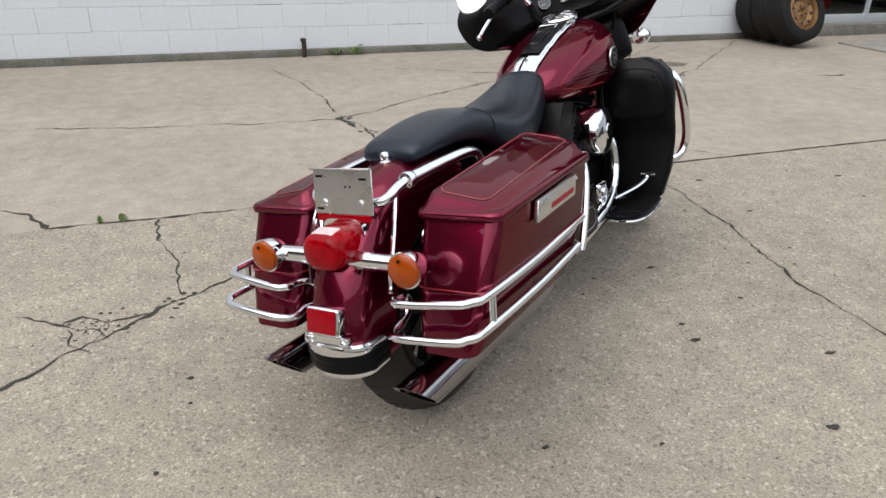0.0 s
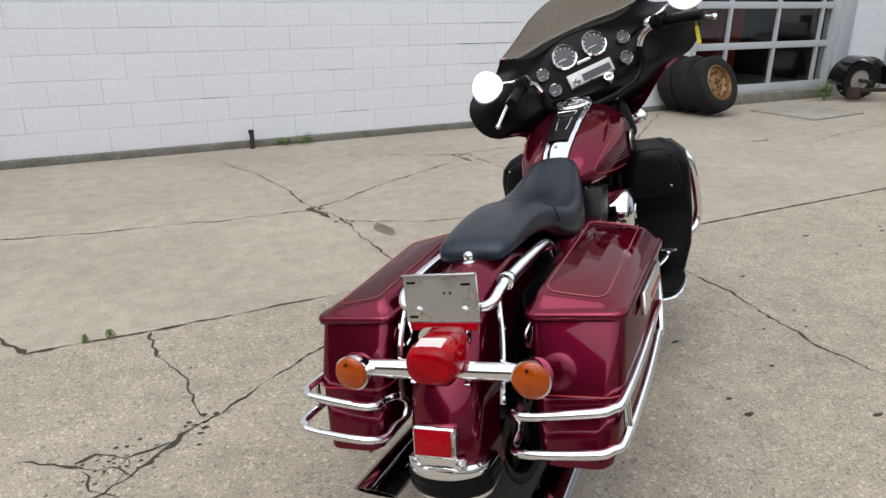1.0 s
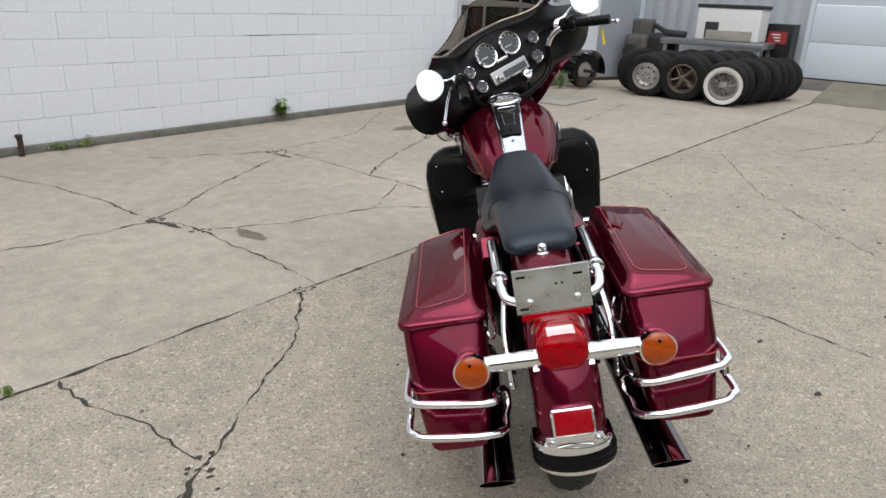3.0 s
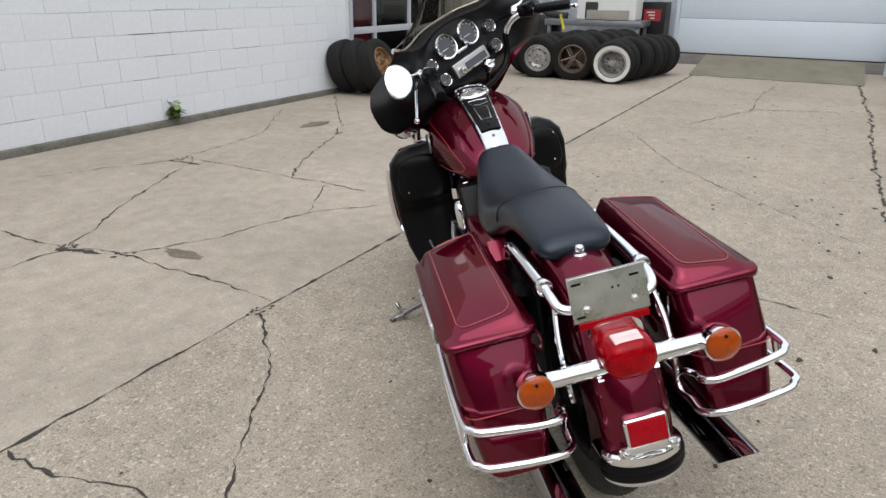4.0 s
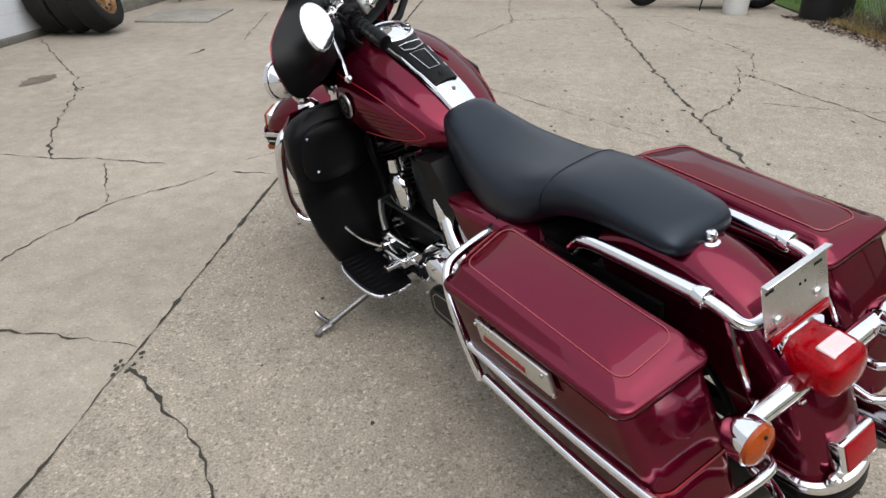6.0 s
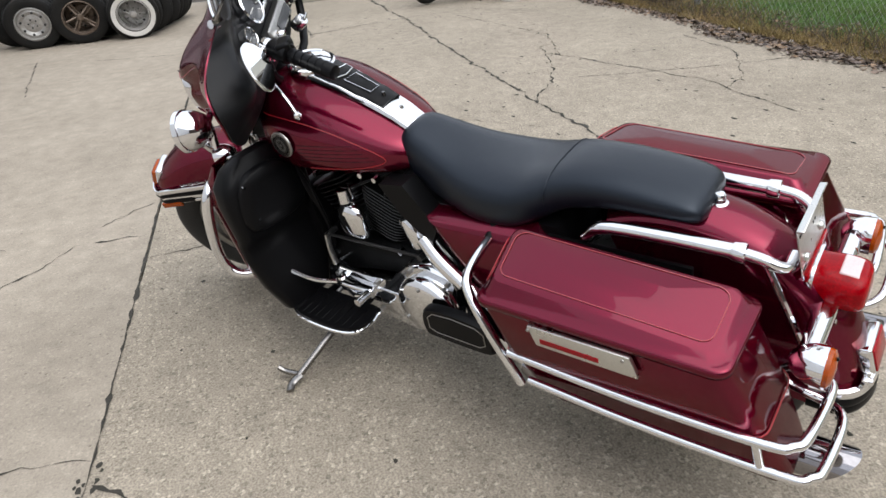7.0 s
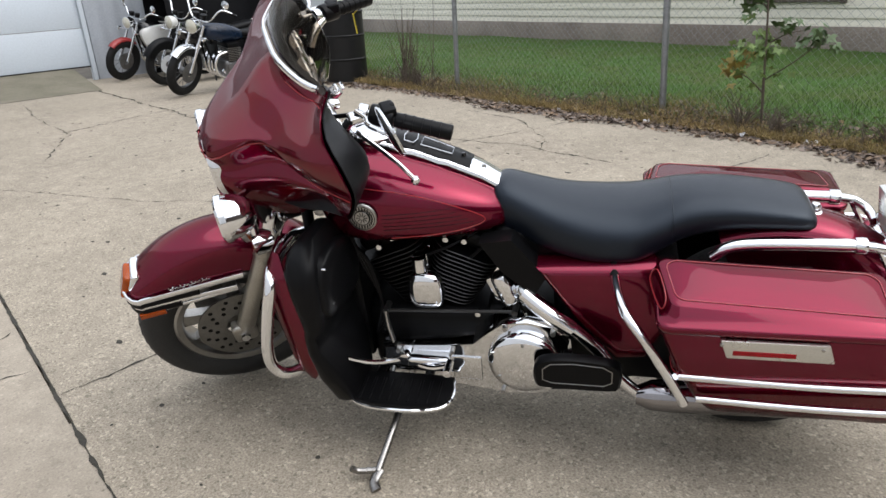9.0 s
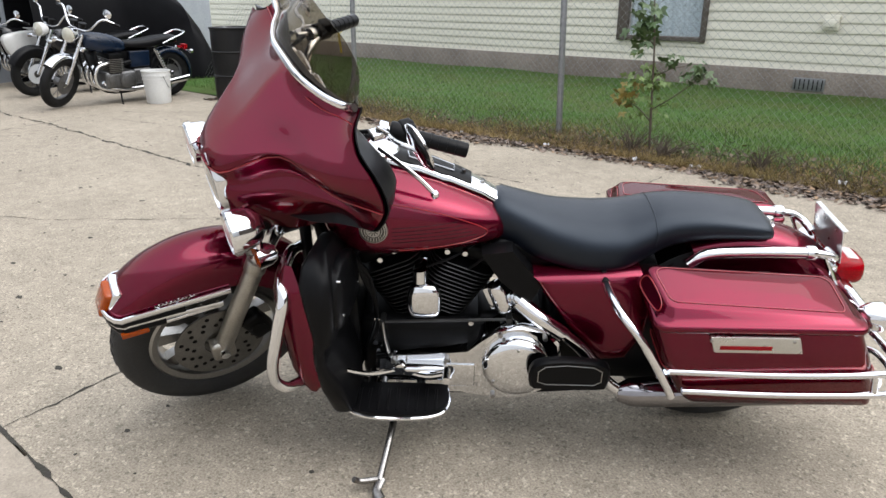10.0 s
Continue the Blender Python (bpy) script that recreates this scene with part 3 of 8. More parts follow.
for c in range(0, 21):
    for k in range(-30, 38):
        x0 = -4.135 + k * BX + (BX / 2 if c % 2 else 0)
        if x0 + BX > 6.71 and not x0 > 9.52 or x0 + BX > 10.8 or x0 < -15.9 or (c < 8 and x0 > -4.2):
            continue
        bm2 = box((x0 + BX / 2, WY + 0.0045, 0.06 + (c + 0.5) * BZ), (BX - 0.006, 0.024, BZ - 0.006))
        me = bpy.data.meshes.new("t")
        bm2.to_mesh(me)
        bm2.free()
        bm.from_mesh(me)
        bpy.data.meshes.remove(me)
upper = part("upper_blocks", bm, BLOCK, wall)
upper["kind"] = "stuff"


def block_mesh(w, h, d, seed):
    r = random.Random(seed)
    b = box((0, 0, 0), (w, d, h), 0.002, 1)
    for v in b.verts:
        if v.co.y < -d * 0.3:
            v.co.y += r.uniform(-0.0012, 0.0012)
    bmesh.ops.recalc_face_normals(b, faces=b.faces)
    for f in b.faces:
        f.smooth = False
    me = bpy.data.meshes.new("block")
    b.to_mesh(me)
    b.free()
    me.materials.append(BLOCK)
    return me


FULL_BLOCKS = [block_mesh(BX - g, BZ - g2, 0.024, i) for i, (g, g2) in enumerate(((0.003, 0.003), (0.005, 0.003), (0.003, 0.005)))]
HALF_BLOCK = block_mesh(BX / 2 - 0.005, BZ - 0.004, 0.024, 9)

# ---- glazed overhead door in the white wall ----
gdoor = thing("door_1", "glazed overhead garage door with white aluminium frames", "door", E, kind="structure")
GX0, GX1 = 6.71, 9.53
part("sill", box(((GX0 + GX1) / 2, WY + 0.04, 0.05), (GX1 - GX0 - 0.01, 0.3, 0.16), 0.01), PLINTH, gdoor, "grey concrete door sill")
for x in (GX0 + 0.03, GX1 - 0.03):
    part("jamb", box((x, WY + 0.06, 1.25), (0.06, 0.16, 2.24), 0.006), ALUMINIUM, gdoor)
for x in (7.40, 8.33, 9.25):
    part("stile", box((x, WY + 0.075, 1.23), (0.05, 0.045, 2.14), 0.004), ALUMINIUM, gdoor)
for z in (0.17, 0.745, 1.26, 1.78, 2.28):
    part("rail", box(((GX0 + GX1) / 2, WY + 0.078, z), (GX1 - GX0 - 0.13, 0.05, 0.085 if z > 0.2 else 0.12), 0.004), ALUMINIUM, gdoor)
cols = (GX0 + 0.06, 7.375, 8.305, 9.225, GX1 - 0.06)
for i in range(4):
    for z0, z1 in ((0.23, 0.70), (0.79, 1.215), (1.305, 1.735), (1.825, 2.235)):
        p = part("pane", box(((cols[i] + cols[i + 1]) / 2 + 0.012, WY + 0.09, (z0 + z1) / 2), (cols[i + 1] - cols[i] - 0.03, 0.006, z1 - z0)), PANE, gdoor)
        p.visible_shadow = False
part("jamb", box((9.70, WY - 0.02, 1.25), (0.28, 0.05, 2.5), 0.005), ALUMINIUM, gdoor, "wide white door track cover")
# the workshop behind the glass: room shade is put into near-black walls and ceiling
shop = thing("workshop_interior", "workshop room behind the glazed door, its gloom painted near-black", "room", E, kind="structure")
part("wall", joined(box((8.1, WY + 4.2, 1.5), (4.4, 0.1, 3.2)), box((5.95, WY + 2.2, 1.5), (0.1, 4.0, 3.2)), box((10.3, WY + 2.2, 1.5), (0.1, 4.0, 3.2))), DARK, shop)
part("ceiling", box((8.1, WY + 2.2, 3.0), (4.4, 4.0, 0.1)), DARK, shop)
part("floor", box((8.1, WY + 2.25, 0.06), (4.3, 3.95, 0.1)), PLINTH, shop)
for x, y, z, s, mt in ((7.2, 8.2, 0.75, (0.7, 0.4, 0.35), REDTHING), (8.0, 8.8, 0.5, (0.9, 0.5, 0.7), GALV), (8.9, 8.4, 0.7, (0.5, 0.5, 0.5), REDTHING), (7.6, 9.6, 1.3, (1.2, 0.4, 0.5), WHITEPLASTIC)):
    tagged(make("workshop_crate", joined(box((0, 0, s[2] / 2), s, 0.05, 3), box((0, 0, s[2] + 0.02), (s[0] * 0.6, s[1] * 0.6, 0.06), 0.02), box((0, 0, (0.11 - z) / 2), (s[0] * 0.8, s[1] * 0.8, z - 0.11))), mt, m=E @ pose(x, y, z)), "dim crate on a stand inside the workshop", "crate", "workshop crates")

# ---- end wall with the big white door ----
DX = 12.69
endwall = thing("wall_end", "grey-blue ribbed sheet metal end wall", "wall", E, kind="structure")


def ribbed(y0, y1, z0, z1, x):
    rows_a, rows_b = [], []
    n = int((y1 - y0) / 0.06)
    for i in range(n + 1):
        y = y0 + (y1 - y0) * i / n
        d = 0.022 if i % 4 in (0, 1) else 0.0
        rows_a.append(Vector((x - d, y, z0)))
        rows_b.append(Vector((x - d, y, z1)))
    return solid(grid([rows_a, rows_b]), 0.05)


part("sheeting", ribbed(3.86, 6.95, -0.02, 4.2, DX), METALWALL, endwall, sharp=20)
part("sheeting", ribbed(-4.25, 0.36, -0.02, 4.2, DX), METALWALL, endwall, sharp=20)
part("lintel", box((DX + 0.02, 2.11, 3.5), (0.1, 3.48, 1.4)), METALWALL, endwall)
part("corner_post", box((DX - 0.06, 6.88, 2.0), (0.09, 0.09, 4.1), 0.01), DOORPAINT, endwall, "white corner flashing")
part("return_wall", box((11.75, WY + 0.1, 2.1), (1.8, 0.1, 4.2)), METALWALL, endwall)
gd = thing("door_2", "wide white sectional garage door, closed", "door", E, kind="structure")
for z in range(5):
    part("panel", box((DX + 0.01, 2.11, 0.22 + 0.607 * (z + 0.5)), (0.05, 3.36, 0.598), 0.006, 2), DOORPAINT, gd)
part("seal", box((DX - 0.02, 2.11, 0.222), (0.05, 3.36, 0.02), 0.004), BLACK, gd, "black rubber bottom seal")
for y in (0.395, 3.825):
    part("jamb", box((DX - 0.03, y, 1.7), (0.12, 0.07, 3.4), 0.006), DOORPAINT, gd)

# ---- chain-link fence ----
FY = -2.2
fence = thing("fence", "galvanised chain-link fence with round steel posts", "fence", E)
for i, x in enumerate((-2.4, 0.55, 3.46, 6.36)):
    lean = (0.0, 0.012, 0.018, -0.006)[i]
    part("post", tube([(x, FY, -0.03), (x + lean, FY, 0.9), (x + 2 * lean, FY, 1.78)], 0.03, 12), GALV, fence)
    part("post_cap", lathe([(1.78, 0.001), (1.78, 0.034), (1.80, 0.034), (1.825, 0.02), (1.832, 0.001)], 12, "Z", (x + 2 * lean, FY, 0), closed=False), GALV, fence)
part("top_rail", rod((-3, FY, 1.72), (8.6, FY, 1.72), 0.02), GALV, fence)
bm = bmesh.new()
step, x0, x1, z1 = 0.075, -2.0, 8.2, 1.7
k = 0
for s in (1, -1):
    n = int((x1 - x0 + z1) / step)
    for i in range(n):
        a = x0 - (z1 if s > 0 else 0) + i * step
        pa, pb = (a, 0.03), (a + z1, z1)
        if s < 0:
            pa, pb = (a + 0.0, z1), (a + z1, 0.03)
        off = 0.004 * s
        xa, xb = pa[0], pb[0]
        if xb < x0 or xa > x1:
            continue
        p0, p1 = Vector((xa, FY - 0.033 + off, pa[1])), Vector((xb, FY - 0.033 + off, pb[1]))
        w = 0.0011
        q = [bm.verts.new(p + Vector(o)) for p in (p0, p1) for o in ((w, 0, w), (-w, 0, w) if s < 0 else (w, 0, -w), (0, -w * 1.6, 0))]
        for u, v in ((0, 1), (1, 2), (2, 0)):
            bm.faces.new((q[u], q[v], q[v + 3], q[u + 3]))
mesh_ob = part("chain_link", bm, GALV, fence, "woven galvanised wire mesh")
mesh_ob["kind"] = "stuff"

# ---- grass, litter ----
def berm(x, y):
    """Height of the lawn: a low bank behind the pavement's edge."""
    t = max(0.0, min(1.0, (-1.72 - y) / 0.7))
    return -0.02 + 0.09 * t + 0.012 * math.sin(x * 2.1 + y * 3) * t


rows = []
for j in range(27):
    y = -1.80 - 0.2 * j
    rows.append([Vector((x * 0.5 - 6, y, berm(x * 0.5 - 6, y))) for x in range(0, 58)])
lawn = make("lawn", grid(rows), GRASSGROUND, m=E, sharp=80)
tagged(lawn, "green lawn strip between the fence and the house", "lawn", kind="structure")
gr = random.Random(3)
bm = bmesh.new()
for k in range(80000):
    x, y = (gr.uniform(-2.0, 9.9) if k % 7 else gr.uniform(9.9, 15.0)), -1.98 - 4.8 * gr.random() ** 1.3
    if y > -2.25 - 0.12 * math.sin(x * 2.9) and gr.random() < 0.6:
        continue
    h, a = gr.uniform(0.02, 0.06) * (1.3 if y > -3.2 else 0.8), gr.random() * 6.28
    w = 0.003
    z = berm(x, y)
    dx, dy = math.cos(a), math.sin(a)
    lx, ly = gr.uniform(-0.03, 0.03), gr.uniform(-0.03, 0.03)
    bm.faces.new([bm.verts.new(p) for p in ((x - dx * w, y - dy * w, z - 0.005), (x + dx * w, y + dy * w, z - 0.005), (x + lx, y + ly, z + h))])
tagged(make("grass", bm, BLADE, m=E, smooth=False), "short green lawn grass with dry patches", "grass", kind="stuff")
bm = bmesh.new()
for k in range(23000):
    x = gr.uniform(-1.5, 8.5)
    y = -1.68 - abs(gr.gauss(0, 0.27)) + (0.16 * math.sin(x * 1.7) + 0.07 * math.sin(x * 5.3) if gr.random() < 0.6 else 0) + 0.16 * gr.random() ** 3
    if y > -1.40:
        continue
    z = max(0.004, berm(x, y) + 0.006)
    s, a, t = gr.uniform(0.010, 0.034), gr.random() * 6.28, gr.uniform(-0.8, 0.8)
    u = Vector((math.cos(a), math.sin(a), gr.uniform(-0.2, 0.5))) * s
    v = Vector((-math.sin(a), math.cos(a), t)) * s * gr.uniform(0.3, 0.6)
    c = Vector((x, y, z + abs(t) * s * 0.4))
    bm.faces.new([bm.verts.new(c + o) for o in (u, v, -u, -v)])
dry = bmesh.new()
for k in range(30000):
    x = gr.uniform(-1.5, 8.5)
    y = -1.77 - abs(gr.gauss(0, 0.25 + 0.12 * math.sin(x * 2.3)))
    if y > -1.74 or y < -3.2:
        continue
    z, h, a = max(0.0, berm(x, y)), gr.uniform(0.02, 0.085), gr.random() * 6.28
    dx, dy, lx, ly = math.cos(a) * 0.003, math.sin(a) * 0.003, gr.uniform(-0.10, 0.10), gr.uniform(-0.07, 0.07)
    dry.faces.new([dry.verts.new(p) for p in ((x - dx, y - dy, z - 0.004), (x + dx, y + dy, z - 0.004), (x + lx, y + ly, z + h))])
tagged(make("dry_grass", dry, DRYGRASS, m=E, smooth=False), "yellow-brown dry grass along the fence", "dry grass", kind="stuff")
tagged(make("leaf_litter", bm, DRYLEAF, m=E, smooth=False), "brown dead leaves and dry weeds along the fence", "leaf litter", kind="stuff")
bm = bmesh.new()
for k in range(1100):
    x = gr.uniform(-1.0, 8.4)
    y = -1.86 - abs(gr.gauss(0, 0.2))
    z = max(0.0, berm(x, y))
    L = gr.uniform(0.05, 0.24)
    d = Vector((gr.uniform(-1, 1), gr.uniform(-0.7, 0.7), gr.uniform(0.1, 1.2))).normalized() * L
    tube([(x, y, z), Vector((x, y, z)) + d * 0.55 + Vector((0, 0, 0.02)), Vector((x, y, z)) + d], [0.0028, 0.002, 0.0012], 4, bm=bm)
tagged(make("dry_stalks", bm, TWIG, m=E, smooth=False), "dry brown stalks and twigs along the fence", "dry stalks", kind="stuff")

# ---- house ----
HY = -6.86
house = thing("house", "low house with cream horizontal vinyl siding on a grey foundation", "house", E)
part("foundation", box((7.5, HY - 0.13, 0.12), (31, 0.24, 0.5), 0.01), FOUNDATION, house, "grey rendered foundation")
part("wall", joined(box((-3.08, HY - 0.2, 2.0), (13.84, 0.25, 3.3)), box((14.12, HY - 0.2, 2.0), (17.76, 0.25, 3.3)), box((4.52, HY - 0.2, 0.52), (1.44, 0.25, 0.34)), box((4.52, HY - 0.2, 2.9), (1.44, 0.25, 1.5))), SIDING, house)
part("roof", box((7.5, HY - 1.0, 3.75), (31.6, 2.6, 0.12), rot=Matrix.Rotation(radians(-20), 4, "X")), BROWNTRIM, house, "dark shingle roof")


def siding_board(x0, x1, z):
    prof = [(HY - 0.075, z + 0.132), (HY - 0.066, z + 0.132), (HY - 0.044, z + 0.012), (HY - 0.046, z), (HY - 0.075, z)]
    return loft([[Vector((x, y, q)) for y, q in prof] for x in (x0, x1)])


for c in range(22):
    z = 0.345 + 0.13 * c
    if 0.66 < z < 2.1:
        part("board", siding_board(-9, 3.845, z), SIDING, house, sharp=20)
        part("board", siding_board(5.26, 23, z), SIDING, house, sharp=20)
    else:
        part("board", siding_board(-9, 23, z), SIDING, house, sharp=20)
win = part("window", joined(box((3.885, HY - 0.04, 1.42), (0.07, 0.1, 1.5), 0.006), box((5.17, HY - 0.04, 1.42), (0.17, 0.1, 1.5), 0.006), box((4.5025, HY - 0.04, 0.715), (1.163, 0.1, 0.06), 0.006), box((4.5025, HY - 0.04, 2.13), (1.163, 0.1, 0.08), 0.006)), BROWNTRIM, house, "brown window frame")
curt_rows = [[Vector((3.925 + 1.155 * i / 60, HY - 0.10 + 0.014 * math.sin(i * 0.9), z)) for i in range(61)] for z in (0.75, 2.09)]
part("curtain", solid(grid(curt_rows), 0.002), LACE, win, "pale lace curtain")
p = part("pane", box((4.5025, HY - 0.065, 1.42), (1.15, 0.006, 1.34)), PANE, win)
p.visible_shadow = False
vent = part("dryer_vent", joined(box((2.2, HY - 0.02, 1.0), (0.2, 0.1, 0.19), 0.02), box((2.2, HY + 0.035, 0.99), (0.15, 0.05, 0.1), 0.02)), SIDING, house, "cream plastic wall vent hood")
grille = part("foundation_vent", box((2.34, HY - 0.003, 0.19), (0.4, 0.02, 0.17), 0.004), GALV, house, "grey louvred foundation vent")
for k in range(7):
    part("louvre", box((2.17 + 0.056 * k, HY + 0.012, 0.19), (0.012, 0.014, 0.14)), BLACK, grille)

# unseen plain walls added behind the camera: they close the place and darken reflections
tagged(make("unseen_wall_back", joined(box((-13.5, -1.0, 2.6), (0.3, 17.0, 5.2)), box((-13.2, -1.0, 5.25), (0.9, 17.4, 0.12))), PLAINWALL, m=E), "added unseen dark wall that closes the yard and darkens reflections", "wall", kind="structure")
tagged(make("unseen_wall_side", box((-11.4, -9.6, 2.3), (4.5, 0.3, 4.6)), PLAINWALL, m=E), "added unseen dark wall that closes the yard and darkens reflections", "wall", kind="structure")

# ---- the motorcycle: built upright (x right, y ahead, rear axle over y = 0), then leant on its side stand ----
LEAN = Matrix.Translation((-0.838, 1.50, 0.004)) @ Matrix.Rotation(radians(-1.0), 4, "Z") @ Matrix.Rotation(radians(-11.5), 4, "Y")
bike = thing("motorcycle", "burgundy touring motorcycle with chrome trim, leaning on its side stand", "motorcycle", LEAN)
HEAD = Vector((0, 1.23, 1.09))
RAKE = Vector((0, -math.sin(radians(26)), math.cos(radians(26))))
STEER = Matrix.Translation(HEAD) @ Matrix.Rotation(radians(33.5), 4, RAKE) @ Matrix.Translation(-HEAD)


def fixed(name, bm, mat, parent=None, label="", sharp=38):
    return part(name, bm, mat, parent or bike, label, sharp)


def turned(name, bm, mat, parent=None, label="", sharp=38):
    """A part that turns with the handlebar."""
    return part(name, moved(bm, STEER), mat, parent or bike, label, sharp)


def mirrored(bm):
    return moved(bm, Matrix.Diagonal((-1, 1, 1, 1)))


def tyre_profile(r, w):
    """Half-round tread with sidewalls down to the bead."""
    return [(-w * 0.33, r * 0.66), (-w * 0.44, r * 0.72), (-w * 0.5, r * 0.82), (-w * 0.46, r * 0.91), (-w * 0.34, r * 0.965), (-w * 0.17, r * 0.992), (0, r), (w * 0.17, r * 0.992), (w * 0.34, r * 0.965), (w * 0.46, r * 0.91), (w * 0.5, r * 0.82), (w * 0.44, r * 0.72), (w * 0.33, r * 0.66)]


def rim_profile(r, w):
    return [(-w * 0.36, r * 0.60), (-w * 0.40, r * 0.655), (-w * 0.34, r * 0.70), (w * 0.34, r * 0.70), (w * 0.40, r * 0.655), (w * 0.36, r * 0.60), (w * 0.30, r * 0.585), (-w * 0.30, r * 0.585)]


def wheel(place, c, r, w, spokes, rim_mat, hub_r=0.05):
    """A cast wheel: tyre > rim with spokes and hub."""
    t = place("tyre", lathe(tyre_profile(r, w), 56, "X", c), RUBBER)
    rim = place("rim", lathe(rim_profile(r, w), 48, "X", c), rim_mat, t, "cast alloy rim")
    bits = [lathe([(-w * 0.42, 0.012), (-w * 0.42, hub_r * 0.7), (-w * 0.3, hub_r), (w * 0.3, hub_r), (w * 0.42, hub_r * 0.7), (w * 0.42, 0.012)], 24, "X", c)]
    for k in range(spokes):
        a = 2 * math.pi * k / spokes + 0.2
        u, v = Vector((0, math.cos(a), math.sin(a))), Vector((0, -math.sin(a), math.cos(a)))
        C = Vector(c)
        rings = []
        for d, hw, ht in ((hub_r * 0.8, 0.03, 0.022), (r * 0.36, 0.018, 0.016), (r * 0.62, 0.026, 0.018)):
            o = C + u * d
            rings.append([o + v * hw + Vector((ht, 0, 0)), o - v * hw + Vector((ht, 0, 0)), o - v * hw - Vector((ht, 0, 0)), o + v * hw - Vector((ht, 0, 0))])
        bits.append(loft(rings))
    place("spokes", joined(*bits), rim_mat, t)
    return t


RAX, FAX = Vector((0, 0, 0.312)), Vector((0, 1.607, 0.312))
wheel(fixed, RAX, 0.312, 0.135, 9, ENGINE)
wheel(turned, FAX, 0.312, 0.125, 9, DULLCHROME)
# tread grooves as raised blocks on the shoulders
for place, c in ((fixed, RAX), (turned, FAX)):
    bm = bmesh.new()
    for k in range(44):
        a = 2 * math.pi * k / 44
        for s in (-1, 1):
            for d, e in ((0.012, 0.0), (0.036, 0.07)):
                q = []
                for dx, da in ((-0.008, -0.035), (0.008, -0.02), (0.008, 0.035), (-0.008, 0.02)):
                    x = s * (d + dx)
                    rr = 0.3145 - 0.9 * x * x * 9
                    q.append((x, a + e + da * 1.0, rr))
                top = [bm.verts.new((x, c.y + rr * math.cos(b), c.z + rr * math.sin(b))) for x, b, rr in q]
                low = [bm.verts.new((x, c.y + (rr - 0.006) * math.cos(b), c.z + (rr - 0.006) * math.sin(b))) for x, b, rr in q]
                bm.faces.new(top)
                bridge(bm, low, top)
    place("tread", bm, RUBBER)
# brake rotors and calipers
for s in (-1, 1):
    rot = lathe([(s * 0.066, 0.052), (s * 0.072, 0.052), (s * 0.072, 0.142), (s * 0.066, 0.142)], 44, "X", FAX)
    r_ob = turned("brake_rotor", rot, ROTOR, None, "drilled steel brake disc")
    for k in range(36):
        a, rr = 2 * math.pi * k / 36, (0.085, 0.104, 0.123)[k % 3]
        pc = FAX + Vector((s * 0.0715, rr * math.cos(a), rr * math.sin(a)))
        turned("drilled_hole", rod(pc, pc + Vector((s * 0.0012, 0, 0)), 0.0075, 0.0075, 8), BLACK, r_ob)
    turned("caliper", joined(box((s * 0.085, FAX.y - 0.12, FAX.z + 0.05), (0.05, 0.07, 0.11), 0.015, 3, Matrix.Rotation(radians(-25), 4, "X")), rod((s * 0.06, FAX.y - 0.12, FAX.z + 0.05), (s * 0.112, FAX.y - 0.12, FAX.z + 0.05), 0.022)), ENGINE)

# front fork
top = HEAD + RAKE * -0.12
for s in (-1, 1):
    o = Vector((s * 0.095, 0, 0))
    turned("fork_slider", joined(rod(FAX + o - RAKE * 0.015, FAX + o + RAKE * 0.36, 0.029, 0.029, 20, 0.006), box(FAX + o, (0.05, 0.075, 0.075), 0.018, 3), rod(FAX + o + RAKE * 0.33, FAX + o + RAKE * 0.37, 0.033, 0.033, 20, 0.004)), SLIDER)
    turned("fork_tube", rod(FAX + o + RAKE * 0.36, FAX + o + RAKE * 0.80, 0.021, 0.021, 16), CHROME)
    turned("fork_cover", rod(FAX + o + RAKE * 0.38, FAX + o + RAKE * 0.55, 0.034, 0.036, 20, 0.006), CHROME)
    turned("axle_nut", rod(FAX + Vector((s * 0.115, 0, 0)), FAX + Vector((s * 0.135, 0, 0)), 0.018, 0.014, 8), CHROME)
turned("fork_clamp", box(FAX + RAKE * 0.50, (0.25, 0.07, 0.045), 0.015, 3, Matrix.Rotation(radians(26), 4, "X")), CHROME)
turned("fork_clamp", box(FAX + RAKE * 0.80, (0.25, 0.08, 0.03), 0.012, 3, Matrix.Rotation(radians(26), 4, "X")), CHROME)

# front fender: a deep skirted arch
def fender(c, r, a0, a1, hw, skirt, n=40, m=10, lift=lambda t: 0.0):
    rows = []
    for i in range(n + 1):
        t = i / n
        a = radians(a0 + (a1 - a0) * t)
        u = Vector((0, math.cos(a), math.sin(a)))
        k = skirt(t)
        row = []
        for j in range(-m, m + 1):
            s = j / m
            b = abs(s)
            if b < 0.62:
                th = b / 0.62 * radians(88)
                x = hw * math.sin(th) * 1.0
                d = (1 - math.cos(th)) * hw * 0.62
            else:
                x = hw * (1 + 0.02 * (b - 0.62))
                d = hw * 0.62 * 0.97 + (b - 0.62) / 0.38 * k
            row.append(c + u * (r - d + lift(t)) + Vector((math.copysign(x, s) if s else 0, 0, 0)))
        rows.append(row)
    return solid(grid(rows), 0.004)


def front_skirt(t):
    """A level lower edge along the nose, a deeper skirt behind the fork."""
    a = radians(38 + 134 * t)
    level = max(0.004, 0.309 - 0.222 / math.sin(a))
    return level if t < 0.5 else 0.066 + 0.02 * (1 - t)


ff = turned("front_fender", fender(FAX + Vector((0, -0.004, 0.030)), 0.362, 38, 172, 0.088, front_skirt), RED, None, "burgundy front fender")


